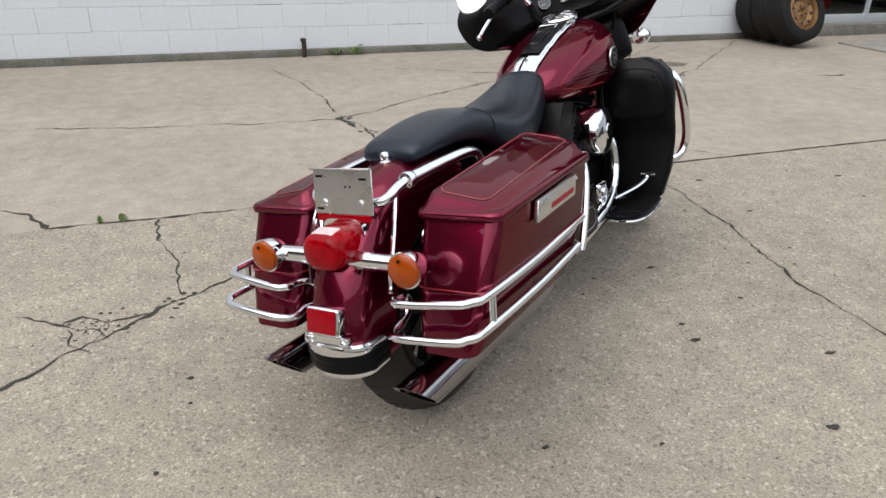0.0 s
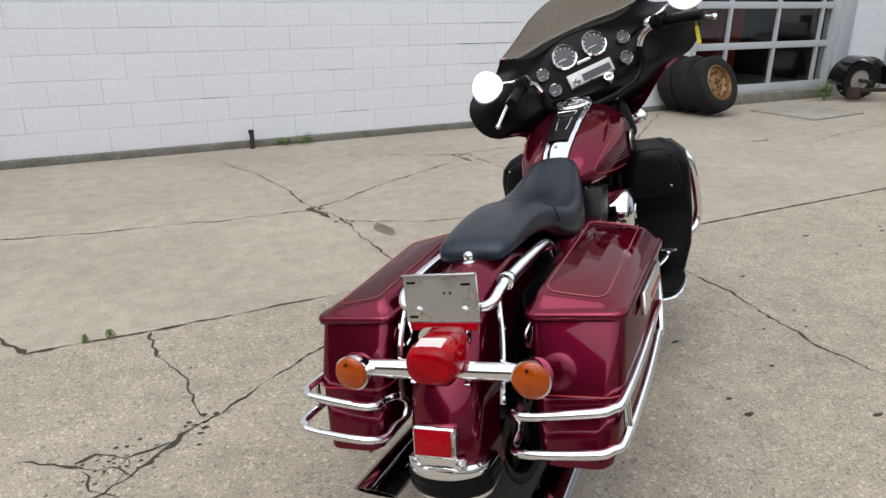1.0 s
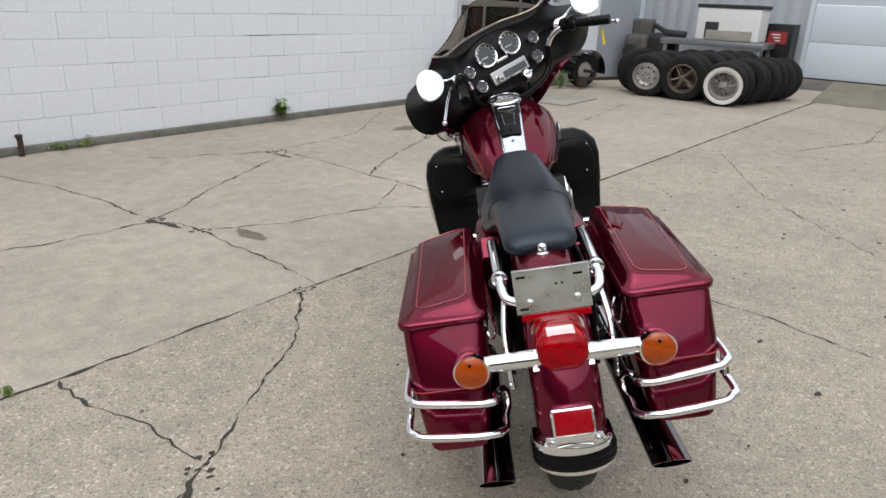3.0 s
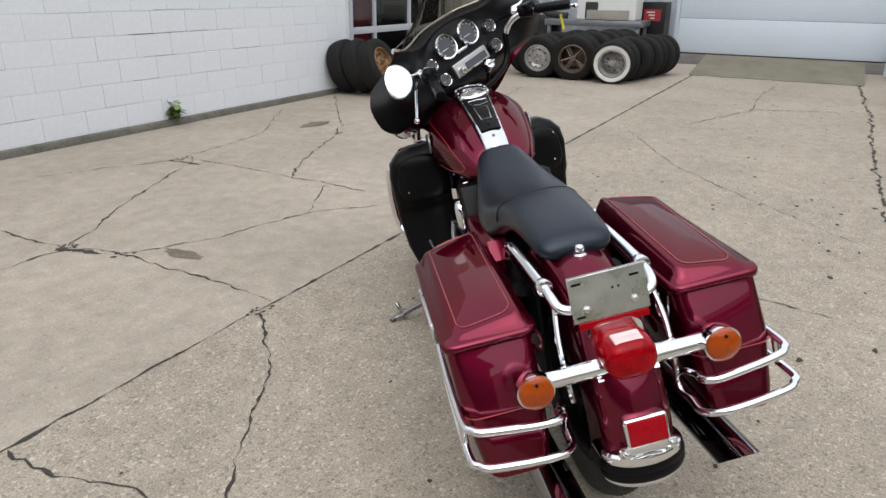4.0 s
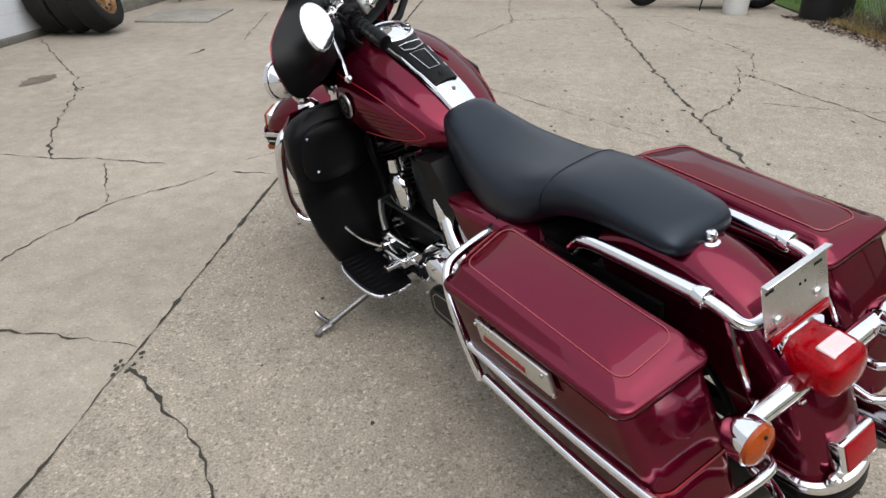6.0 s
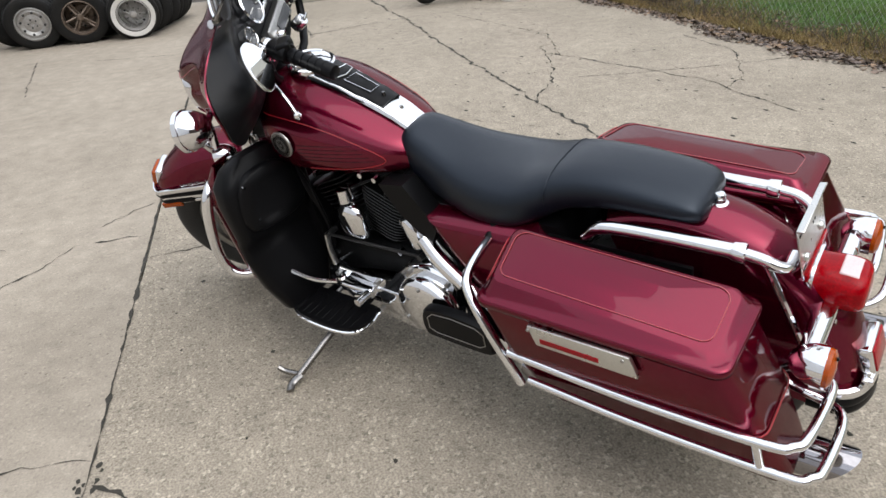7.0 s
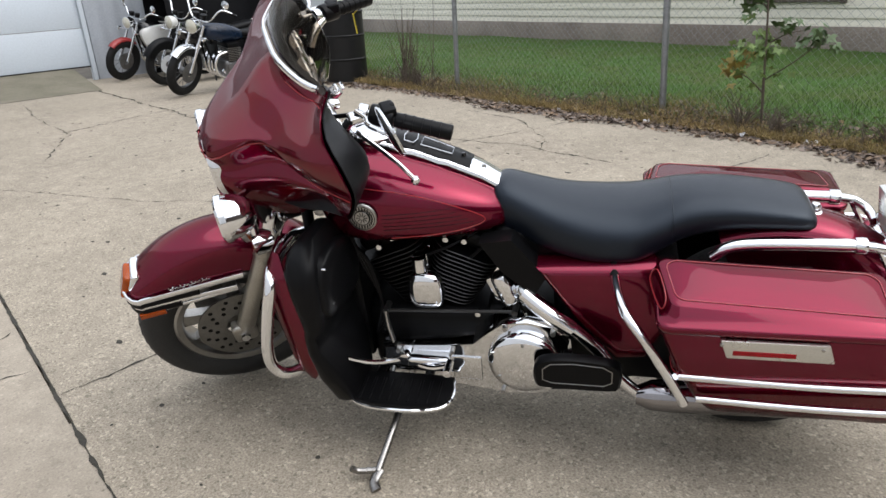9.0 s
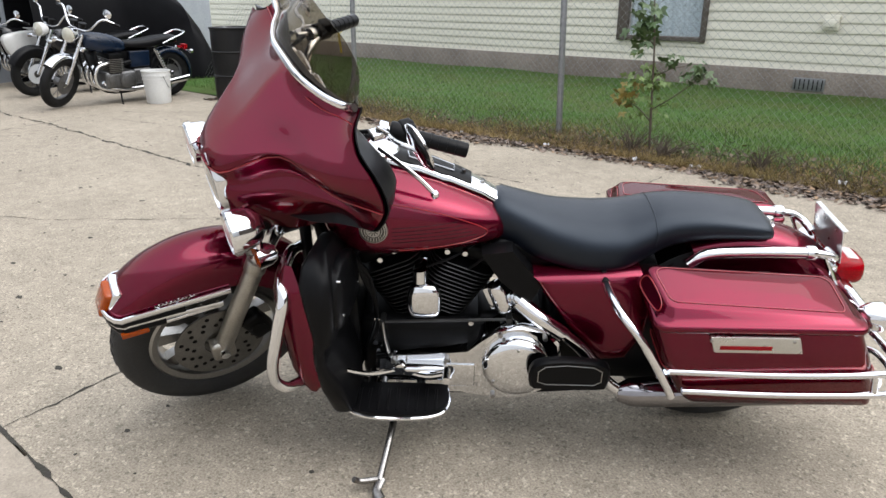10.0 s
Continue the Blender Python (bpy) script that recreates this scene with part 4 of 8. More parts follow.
def nose_trim(z, ylen, rad, fwd=0.0, up=0.0):
    """A chrome strip round the fender's nose and back along both sides, rising slightly."""
    c = FAX + Vector((0, -0.01, 0.02))
    pts = []
    for s in (-1, 1):
        side = [c + Vector((s * 0.096, 0.238 - ylen * k / 6, z - c.z + up * k / 6)) for k in range(7)]
        pts.append(side)
    nose = [c + Vector((0.096 * math.sin(a), 0.238 + (0.052 + fwd) * math.cos(a), z - c.z - 0.004)) for a in [radians(-80 + 20 * k) for k in range(9)]]
    return tube(list(reversed(pts[0])) + nose + pts[1], rad, 10, flat=1.7)


turned("fender_trim", nose_trim(0.573, 0.295, 0.0065, 0.0, -0.016), CHROME, ff, "bright chrome fender strip")
turned("fender_trim", nose_trim(0.546, 0.265, 0.0055, -0.002, -0.030), CHROME, ff, "bright chrome fender strip")
turned("fender_trim", nose_trim(0.519, 0.265, 0.0040, -0.008, -0.012), CHROME, ff, "thin chrome fender strip")
turned("fender_rubber", nose_trim(0.559, 0.16, 0.0075, 0.0, -0.014), BLACK, ff, "black rubber bumper strip")
turned("fender_rubber", nose_trim(0.532, 0.10, 0.0090, -0.004, -0.008), BLACK, ff, "black rubber bumper strip")
tip_c = FAX + Vector((0, 0.263, 0.272))
turned("fender_lamp", joined(box(tip_c + Vector((0, 0.0, 0.0)), (0.075, 0.03, 0.085), 0.012, 3, Matrix.Rotation(radians(28), 4, "X")),), AMBER, ff, "amber fender tip lens")
turned("lamp_bezel", box(tip_c + Vector((0, -0.018, -0.002)), (0.095, 0.03, 0.105), 0.014, 3, Matrix.Rotation(radians(28), 4, "X")), CHROME, ff)
for s in (-1, 1):
    turned("side_reflector", box(FAX + Vector((s * 0.101, 0.216, 0.205)), (0.010, 0.075, 0.020), 0.003, 2, Matrix.Rotation(radians(4), 4, "X")), AMBER, ff, "amber side reflector")
    sc = [FAX + Vector((s * 0.0925, 0.143 - 0.0033 * k + 0.004 * math.sin(k * 1.9), 0.274 - 0.0001 * k + 0.005 * math.cos(k * 1.9) * (1.3 if k % 9 < 4 else 0.7))) for k in range(36)]
    turned("script_badge", tube(sc, 0.0013, 5, smooth=2), CHROME, ff, "thin chrome script emblem")

# ---- batwing fairing ----
NOSE = Vector((0, 1.482, 0.908))
# control curves from the middle (or the lamp's edge) out to the rim, from the screen down to the chin
screen_line = [(0.0, 1.255, 1.213), (0.095, 1.250, 1.210), (0.186, 1.220, 1.200), (0.248, 1.189, 1.202), (0.291, 1.184, 1.226)]
shoulder_line = [(0.0, 1.287, 1.179), (0.094, 1.274, 1.169), (0.186, 1.246, 1.163), (0.257, 1.220, 1.172), (0.316, 1.215, 1.188)]
waist_line = [(0.0, 1.324, 1.150), (0.100, 1.316, 1.134), (0.195, 1.287, 1.132), (0.296, 1.258, 1.140), (0.371, 1.230, 1.161)]
brow_line = [(0.0, 1.403, 1.079), (0.095, 1.385, 1.079), (0.210, 1.331, 1.092), (0.336, 1.286, 1.110), (0.435, 1.223, 1.140)]
ridge_line = [(0.0, 1.483, 1.026), (0.090, 1.467, 1.031), (0.195, 1.359, 1.077), (0.331, 1.297, 1.059), (0.470, 1.214, 1.101)]
arch_line = [(0.0, 1.516, 0.995), (0.090, 1.491, 0.989), (0.186, 1.355, 1.065), (0.323, 1.276, 1.021), (0.477, 1.211, 1.061)]
tuck_line = [(0.048, 1.514, 0.980), (0.100, 1.470, 0.957), (0.187, 1.338, 1.006), (0.318, 1.257, 0.996), (0.465, 1.222, 1.017)]
lip_line = [(0.090, 1.501, 0.926), (0.125, 1.466, 0.918), (0.207, 1.356, 0.961), (0.322, 1.264, 0.978), (0.445, 1.225, 0.987)]
under_line = [(0.088, 1.492, 0.867), (0.120, 1.455, 0.857), (0.197, 1.348, 0.884), (0.313, 1.260, 0.957), (0.425, 1.228, 0.970)]
chin_line = [(0.048, 1.481, 0.805), (0.097, 1.427, 0.796), (0.183, 1.337, 0.811), (0.298, 1.255, 0.917), (0.404, 1.230, 0.958)]
curves = [smoothed(c, 5) for c in (screen_line, shoulder_line, waist_line, brow_line, ridge_line, arch_line, tuck_line, lip_line, under_line, chin_line)]
columns = [smoothed([c[k] for c in curves], 4) for k in range(len(curves[0]))]
for col in columns:
    for p in col:
        p.x = max(p.x, 0.0)
fair_half = [list(r) for r in zip(*columns)]       # rows from top to bottom, middle to rim
RIM = [Vector(p) for p in smoothed(screen_line, 3)] + [r[-1] for r in fair_half[2::2]] + smoothed([(0.33, 1.275, 0.935), (0.24, 1.325, 0.885), (0.12, 1.395, 0.860), (0, 1.420, 0.850)], 3)
bm = bmesh.new()
grid(fair_half, bm)
grid([[Vector((-p.x, p.y, p.z)) for p in r] for r in fair_half], bm)
bmesh.ops.remove_doubles(bm, verts=bm.verts, dist=2e-4)
fairing = turned("fairing", solid(bm, 0.004), RED, None, "burgundy batwing fairing", 70)
# pinstripes: one under the screen, one over the wing's arch from the lamp to the tip
for s in (-1, 1):
    top_line = [Vector((s * (p.x + 0.001), p.y + 0.004, p.z + 0.003)) for p in fair_half[3][7:]]
    turned("pinstripe", tube(top_line, 0.0015, 6), PIN, fairing, "thin red pinstripe")
    arch = [Vector((s * (p.x + 0.001), p.y + 0.003, p.z)) for p in fair_half[20][2:]]
    turned("pinstripe", tube(arch, 0.0018, 6), PIN, fairing, "thin red pinstripe")
# headlamp in a chrome ring
hl = turned("headlamp", lathe([(-0.02, 0.001), (-0.02, 0.088), (0.012, 0.088), (0.024, 0.06), (0.03, 0.001)], 36, "Y", NOSE + Vector((0, 0.004, 0)), closed=False), LAMPGLASS, None, "clear round headlamp lens")
turned("headlamp_ring", lathe([(-0.075, 0.084), (-0.075, 0.100), (-0.004, 0.103), (0.020, 0.100), (0.028, 0.092), (0.016, 0.084)], 40, "Y", NOSE), CHROME, hl)
turned("lamp_bucket", lathe([(-0.07, 0.001), (-0.07, 0.092), (-0.01, 0.094), (-0.01, 0.001)], 36, "Y", NOSE, closed=False), BLACK, hl)

# the rider's side of the fairing
inner_rows = []
DASH = Vector((0, 1.205, 1.085))
for p in RIM:
    t = RIM.index(p) / (len(RIM) - 1)
    a = math.pi * (0.5 - t)
    q = DASH + Vector((0.185 * math.cos(a), 0.03 * math.sin(a), 0.115 * math.sin(a)))
    row = []
    for k in range(9):
        s = k / 8
        c = p.lerp(q, s)
        wing = math.exp(-((p.z - 1.09) / 0.095) ** 2) * min(1, max(0, (p.x - 0.26) / 0.10))
        c.y -= 0.012 * math.sin(math.pi * s) + 0.056 * wing * math.sin(math.pi * min(1, s * 1.5 + 0.02)) ** 0.8
        row.append(c + (Vector((0.004 if p.x > 0.01 else 0.0, -0.005, 0.003 if p.z > 1.05 else -0.003)) if k == 0 else Vector((0, -0.002, 0))))
    inner_rows.append(row)
inner_all = inner_rows + [[Vector((-p.x, p.y, p.z)) for p in r] for r in reversed(inner_rows[1:-1])]
bm = bmesh.new()
vs = [[bm.verts.new(p) for p in r] for r in inner_all]
m = len(vs)
for i in range(m):
    a, b = vs[i], vs[(i + 1) % m]
    for k in range(len(a) - 1):
        bm.faces.new((a[k], a[k + 1], b[k + 1], b[k]))
bm.faces.new([r[-1] for r in vs])
inner = turned("inner_fairing", solid(bm, 0.003), INNER, None, "satin black inner fairing with gauges", 50)


def gauge(x, z, r, name, dark=False):
    y = DASH.y + 0.30 * (z - DASH.z) - 0.020
    tilt = Matrix.Translation((x, y, z)) @ Matrix.Rotation(radians(-15), 4, "X")
    g = turned(name, moved(lathe([(-0.004, 0.001), (-0.004, r * 0.94), (0.01, r * 0.94), (0.01, 0.001)], 32, "Y", closed=False), tilt), DIAL, inner, "round grey dial")
    turned("gauge_bezel", moved(lathe([(0.01, r * 0.90), (0.01, r * 1.06), (-0.010, r * 1.06), (-0.014, r * 0.98), (-0.012, r * 0.90)], 32, "Y"), tilt), CHROME, g)
    bm = bmesh.new()
    for k in range(11):
        a = radians(225 - 27 * k)
        u = Vector((math.cos(a), 0, math.sin(a)))
        v = Vector((-u.z, 0, u.x)) * r * 0.03
        y0 = Vector((0, -0.0055, 0))
        f = [u * r * 0.72 + v, u * r * 0.72 - v, u * r * 0.86 - v, u * r * 0.86 + v]
        bm.faces.new([bm.verts.new(p + y0) for p in f])
    turned("tick_marks", moved(bm, tilt), WHITEPAINT, g)
    a = radians(215)
    turned("needle", moved(box((r * 0.3 * math.cos(a), -0.0065, r * 0.3 * math.sin(a)), (r * 0.7, 0.0015, r * 0.05), rot=None), tilt), WHITEPAINT, g)
    return g


gauge(-0.062, 1.133, 0.047, "speedometer")
gauge(0.062, 1.133, 0.047, "tachometer")
for x, z in ((-0.168, 1.105), (-0.150, 1.035), (0.170, 1.108), (0.147, 1.035)):
    gauge(x, z, 0.025, "small_gauge")
turned("warning_lights", box((0, DASH.y - 0.012, 1.092), (0.06, 0.016, 0.014), 0.006, 3), CHROME, inner, "chrome-rimmed warning light strip")
radio = turned("radio", box((0.0, DASH.y - 0.03, 1.037), (0.185, 0.03, 0.056), 0.006, 3, Matrix.Rotation(radians(-12), 4, "X")), DULLCHROME, inner, "grey radio with a pale display")
turned("radio_display", box((0.022, DASH.y - 0.047, 1.036), (0.115, 0.004, 0.028), 0.001, 1, Matrix.Rotation(radians(-12), 4, "X")), DIAL, radio)
turned("radio_knob", rod((-0.064, DASH.y - 0.04, 1.036), (-0.064, DASH.y - 0.066, 1.031), 0.015, 0.013, 18, 0.003), CHROME, radio)
for x in (0.055, -0.01):
    turned("radio_button", box((x, DASH.y - 0.05, 1.016), (0.012, 0.006, 0.006), 0.001, 1), BLACK, radio)
turned("ignition_switch", joined(rod((0.045, 1.15, 0.985), (0.045, 1.115, 1.005), 0.02, 0.019, 20, 0.004), box((0.045, 1.107, 1.01), (0.034, 0.008, 0.008), 0.003)), CHROME, inner)
# smoked screen and its chrome foot strip
SB = [p + Vector((0, 0.006, 0.004)) for p in smoothed(screen_line, 5)]
STP = smoothed([(0, 1.178, 1.353), (0.07, 1.172, 1.340), (0.143, 1.155, 1.313), (0.205, 1.150, 1.276), (0.262, 1.172, 1.243)], 5)
cols_ = []
for a, b in zip(SB, STP):
    cols_.append([a.lerp(b, k / 6) + Vector((0.0, 0.010 * math.sin(math.pi * k / 6), 0)) for k in range(7)])
allc = [[Vector((-p.x, p.y, p.z)) for p in c] for c in reversed(cols_[1:])] + cols_
screen = turned("windscreen", solid(grid(allc), 0.004), SCREEN, None, "smoked brown windscreen", 60)
screen.visible_shadow = False
strip = [Vector((-p.x, p.y + 0.006, p.z)) for p in reversed(SB[1:])] + [p + Vector((0, 0.006, 0)) for p in SB]
turned("windscreen_strip", tube(strip, 0.008, 8, flat=1.3), CHROME, screen, "chrome windscreen strip")

# handlebar, grips, levers, mirrors
BAR = smoothed([(0.05, 1.15, 0.925), (0.15, 1.165, 0.945), (0.196, 1.165, 0.995), (0.205, 1.150, 1.058), (0.235, 1.112, 1.100), (0.29, 1.045, 1.104), (0.358, 0.938, 1.076)], 5)
bar_pts = [Vector((-p.x, p.y, p.z)) for p in reversed(BAR[:16])] + BAR[:16]
hb = turned("handlebar", tube(bar_pts, 0.0125, 12), BLACK, None, "black handlebar with chrome ends")
for s in (-1, 1):
    turned("bar_end", tube([Vector((s * p.x, p.y, p.z)) for p in BAR[15:]], 0.0128, 12), CHROME, hb, "chrome bar end")
for s in (-1, 1):
    g0, g1 = Vector((s * 0.292, 1.044, 1.103)), Vector((s * 0.362, 0.930, 1.074))
    d = (g1 - g0).normalized()
    grip = turned("grip", joined(rod(g0, g1 + d * 0.004, 0.0185, 0.0195, 18, 0.004), *[rod(g0 + d * (0.02 + 0.022 * k), g0 + d * (0.024 + 0.022 * k), 0.0203, 0.0203, 18) for k in range(5)]), BLACK, None, "black rubber handlebar grip")
    sw = g0 - d * 0.03
    turned("switch_housing", joined(rod(g0 - d * 0.062, g0 - d * 0.002, 0.026, 0.027, 18, 0.006), box(sw + Vector((s * 0.0, -0.014, 0.014)), (0.045, 0.036, 0.03), 0.008, 3), box(sw + Vector((0, -0.026, 0.02)), (0.018, 0.012, 0.02), 0.004)), BLACK)
    turned("lever_clamp", joined(rod(g0 - d * 0.09, g0 - d * 0.066, 0.02, 0.02, 16, 0.004), box(g0 - d * 0.078 + Vector((s * 0.014, 0.022, 0.0)), (0.034, 0.040, 0.020), 0.007, 3)), CHROME)
    lv = [g0 - d * 0.075 + Vector((s * 0.035, 0.05, -0.004)), g0 - d * 0.01 + Vector((s * 0.05, 0.05, -0.008)), g0 + d * 0.08 + Vector((s * 0.042, 0.045, -0.014)), g0 + d * 0.155 + Vector((s * 0.038, 0.03, -0.022))]
    if s < 0:
        lv = [Vector((-0.292, 1.140, 1.098)), Vector((-0.338, 1.105, 1.073)), Vector((-0.382, 1.070, 1.043)), Vector((-0.419, 1.045, 1.013))]
    turned("lever", joined(tube(lv, 0.0046, 10, smooth=5, flat=1.5), lathe([(-0.011, 0.001), (-0.008, 0.008), (0, 0.011), (0.008, 0.008), (0.011, 0.001)], 12, "Z", lv[-1], closed=False)), CHROME, None, "chrome hand lever")
    mc = Vector((s * 0.397, 1.080, 1.154))
    ax_z, ax_x = Vector((-s * 0.74, 0.225, 0.61)).normalized(), Vector((-s * 0.94, -0.01, -0.34))
    ax_y = ax_z.cross(ax_x).normalized()
    ax_y = ax_y if ax_y.y > 0 else -ax_y
    ax_x = ax_y.cross(ax_z).normalized()
    mm = Matrix.Translation(mc) @ Matrix((ax_x, ax_y, ax_z)).transposed().to_4x4()
    oval = lambda k, yy: [Vector((0.055 * k * math.cos(a) * (1 + 0.16 * math.sin(a)), yy, 0.063 * k * math.sin(a))) for a in [2 * math.pi * i / 28 for i in range(28)]]
    mir = turned("mirror", moved(loft([oval(k, yy) for yy, k in ((-0.002, 0.95), (0.0, 1.0), (0.003, 1.0), (0.007, 0.90), (0.011, 0.6), (0.013, 0.2))]), mm), CHROME, None, "chrome rear-view mirror")
    turned("mirror_glass", moved(loft([oval(0.93, -0.0035), oval(0.93, -0.001)]), mm), MIRROR, mir)
    stem = [g0 - d * 0.078 + Vector((s * 0.01, 0.02, 0.014)), Vector((s * 0.30, 1.115, 1.135)), Vector((s * 0.35, 1.118, 1.150)), mc + ax_y * 0.010]
    turned("mirror_stem", tube(stem, 0.0058, 8, smooth=5), CHROME, mir)
    turned("cable", tube([g0 - d * 0.08 + Vector((0, 0.02, 0)), Vector((s * 0.2, 1.21, 1.09)), Vector((s * 0.12, 1.22, 0.97)), Vector((s * 0.07, 1.24, 0.85))], 0.006, 8, smooth=6), BLACK)
turned("yellow_tag", joined(box((0.352, 0.985, 1.012), (0.013, 0.003, 0.062), rot=Matrix.Rotation(radians(10), 4, "Y")), tube([(0.357, 0.985, 1.040), (0.352, 0.965, 1.060), (0.350, 0.960, 1.075)], 0.0015, 5)), YELLOW, None, "yellow paper tag on the lever")

# passing lamps and front indicators below the fairing
turned("lamp_bar", tube([(-0.19, 1.47, 0.862), (-0.1, 1.475, 0.852), (0.1, 1.475, 0.852), (0.19, 1.47, 0.862)], 0.013, 10, smooth=4), CHROME)
for s in (-1, 1):
    c = Vector((s * 0.203, 1.484, 0.882))
    lamp = turned("passing_lamp", lathe([(-0.055, 0.001), (-0.053, 0.022), (-0.04, 0.042), (-0.015, 0.056), (0.02, 0.060), (0.02, 0.001)], 32, "Y", c, closed=False), CHROME, None, "chrome passing lamp")
    turned("lamp_ring", lathe([(0.018, 0.055), (0.018, 0.064), (0.034, 0.064), (0.04, 0.057), (0.034, 0.052)], 32, "Y", c), CHROME, lamp)
    turned("lamp_lens", lathe([(0.022, 0.001), (0.022, 0.055), (0.032, 0.054), (0.04, 0.03), (0.043, 0.001)], 28, "Y", c, closed=False), CLEARLENS, lamp)
    turned("lamp_stalk", rod(c + Vector((0, -0.005, -0.05)), c + Vector((-s * 0.02, -0.01, -0.10)), 0.016, 0.02, 14, 0.004), CHROME, lamp)
    c2 = Vector((s * 0.205, 1.452, 0.770))
    sg = turned("front_indicator", lathe([(-0.045, 0.001), (-0.04, 0.022), (-0.02, 0.033), (0.012, 0.036), (0.012, 0.001)], 26, "Y", c2, closed=False), CHROME, None, "chrome front turn signal")
    turned("indicator_lens", lathe([(0.008, 0.033), (0.013, 0.030), (0.017, 0.018), (0.018, 0.001)], 24, "Y", c2, closed=False), AMBER, sg, "amber lens")
    turned("stem", rod(c2 + Vector((0, 0, 0.03)), c2 + Vector((-s * 0.03, 0.0, 0.09)), 0.011, 0.014, 12), CHROME, sg)
turned("nacelle", joined(box((0, 1.345, 0.81), (0.25, 0.19, 0.17), 0.04, 3), rod((0, 1.43, 0.80), (0, 1.43, 0.865), 0.03, 0.03)), BLACK, None, "black fork nacelle")

# ---- frame, tank, seat ----
def station_loft(stations, n=24, square=0.62, low=0.8):
    """Skins round-shouldered sections along y: (y, half width, top, bottom)."""
    rings = []
    for y, hw, zt, zb in stations:
        ring = []
        for k in range(n):
            a = 2 * math.pi * k / n
            cx, sz = math.cos(a), math.sin(a)
            e = square if sz > 0 else low
            zc = zb + (zt - zb) * 0.42
            x = hw * math.copysign(abs(cx) ** e, cx)
            z = zc + (zt - zc) * sz ** e if sz > 0 else zc - (zc - zb) * abs(sz) ** e
            ring.append(Vector((x, y, z)))
        rings.append(ring)
    return loft(rings)


def spline_stations(st, n=4):
    ys = smoothed([(a, b, 0) for a, b, _, _ in st], n)
    zs = smoothed([(a, c, d) for a, _, c, d in st], n)
    return [(p.x, max(p.y, 0.002), q.y, q.z) for p, q in zip(ys, zs)]


SEAT = [(0.735, 0.03, 0.765, 0.730), (0.722, 0.070, 0.800, 0.705), (0.69, 0.084, 0.819, 0.685), (0.63, 0.102, 0.801, 0.655), (0.54, 0.126, 0.772, 0.630), (0.45, 0.146, 0.757, 0.620), (0.36, 0.148, 0.757, 0.626), (0.30, 0.134, 0.771, 0.648), (0.24, 0.116, 0.788, 0.682), (0.18, 0.107, 0.793, 0.701), (0.11, 0.103, 0.791, 0.710), (0.03, 0.100, 0.781, 0.712), (-0.03, 0.096, 0.770, 0.711), (-0.055, 0.089, 0.760, 0.710), (-0.069, 0.076, 0.746, 0.711), (-0.075, 0.055, 0.731, 0.714)]
seat = fixed("seat", station_loft(spline_stations(SEAT), 32, 0.70, 0.58), VINYL, None, "black vinyl two-up seat", 60)
seam = []
for k in range(17):
    a = math.pi * k / 16
    seam.append(Vector((0.1245 * abs(math.cos(a)) ** 0.70 * (1 if math.cos(a) > 0 else -1), 0.265, 0.714 + 0.0685 * math.sin(a) ** 0.70)))
fixed("seat_seam", tube(seam, 0.0014, 6), VINYL, seat, "stitched seat seam")
fixed("seat_bolt", lathe([(0.715, 0.001), (0.715, 0.018), (0.725, 0.018), (0.728, 0.012), (0.742, 0.013), (0.748, 0.009), (0.75, 0.001)], 18, "Z", (0, -0.082, -0.004), closed=False), CHROME, None, "chrome knurled seat bolt")

TANK = [(0.655, 0.035, 0.745, 0.722), (0.675, 0.075, 0.775, 0.706), (0.72, 0.115, 0.810, 0.695), (0.80, 0.150, 0.850, 0.686), (0.90, 0.176, 0.890, 0.678), (1.00, 0.192, 0.922, 0.674), (1.09, 0.188, 0.938, 0.678), (1.15, 0.158, 0.935, 0.700), (1.185, 0.105, 0.915, 0.740), (1.195, 0.05, 0.885, 0.79)]
tank = fixed("fuel_tank", station_loft(spline_stations(TANK), 32, 0.78, 0.72), RED, None, "burgundy fuel tank with pinstripes", 60)
for s in (-1, 1):
    bc = Vector((s * 0.1965, 1.033, 0.797))
    bdg = fixed("tank_badge", moved(lathe([(0.0, 0.001), (0.005, 0.001), (0.006, 0.018), (0.004, 0.02), (0.006, 0.034), (0.004, 0.038), (0.0, 0.039)], 36, "X", closed=False), Matrix.Translation(bc) @ (Matrix.Rotation(math.pi, 4, "Z") if s < 0 else IDENT)), DULLCHROME, tank, "round silver tank medallion")
    bm = bmesh.new()
    for k in range(22):
        a = 2 * math.pi * k / 22
        b2 = box((bc.x + s * 0.005, bc.y + 0.027 * math.cos(a), bc.z + 0.027 * math.sin(a)), (0.0028, 0.0035, 0.008), rot=None)
        me = bpy.data.meshes.new("t")
        b2.to_mesh(me)
        b2.free()
        bm.from_mesh(me)
        bpy.data.meshes.remove(me)
    fixed("medallion_marks", bm, BLACK, bdg)
    rings = [tube([bc + Vector((s * 0.0058, r * math.cos(q * 0.2618), r * math.sin(q * 0.2618))) for q in range(24)], 0.0011, 5, closed=True) for r in (0.0205, 0.0335)]
    spokes = [rod(bc + Vector((s * 0.0058, 0.005 * math.cos(q * 0.6283), 0.005 * math.sin(q * 0.6283))), bc + Vector((s * 0.0058, 0.015 * math.cos(q * 0.6283), 0.015 * math.sin(q * 0.6283))), 0.0011, None, 5) for q in range(10)]
    fixed("medallion_rings", joined(*rings, *spokes), BLACK, bdg)


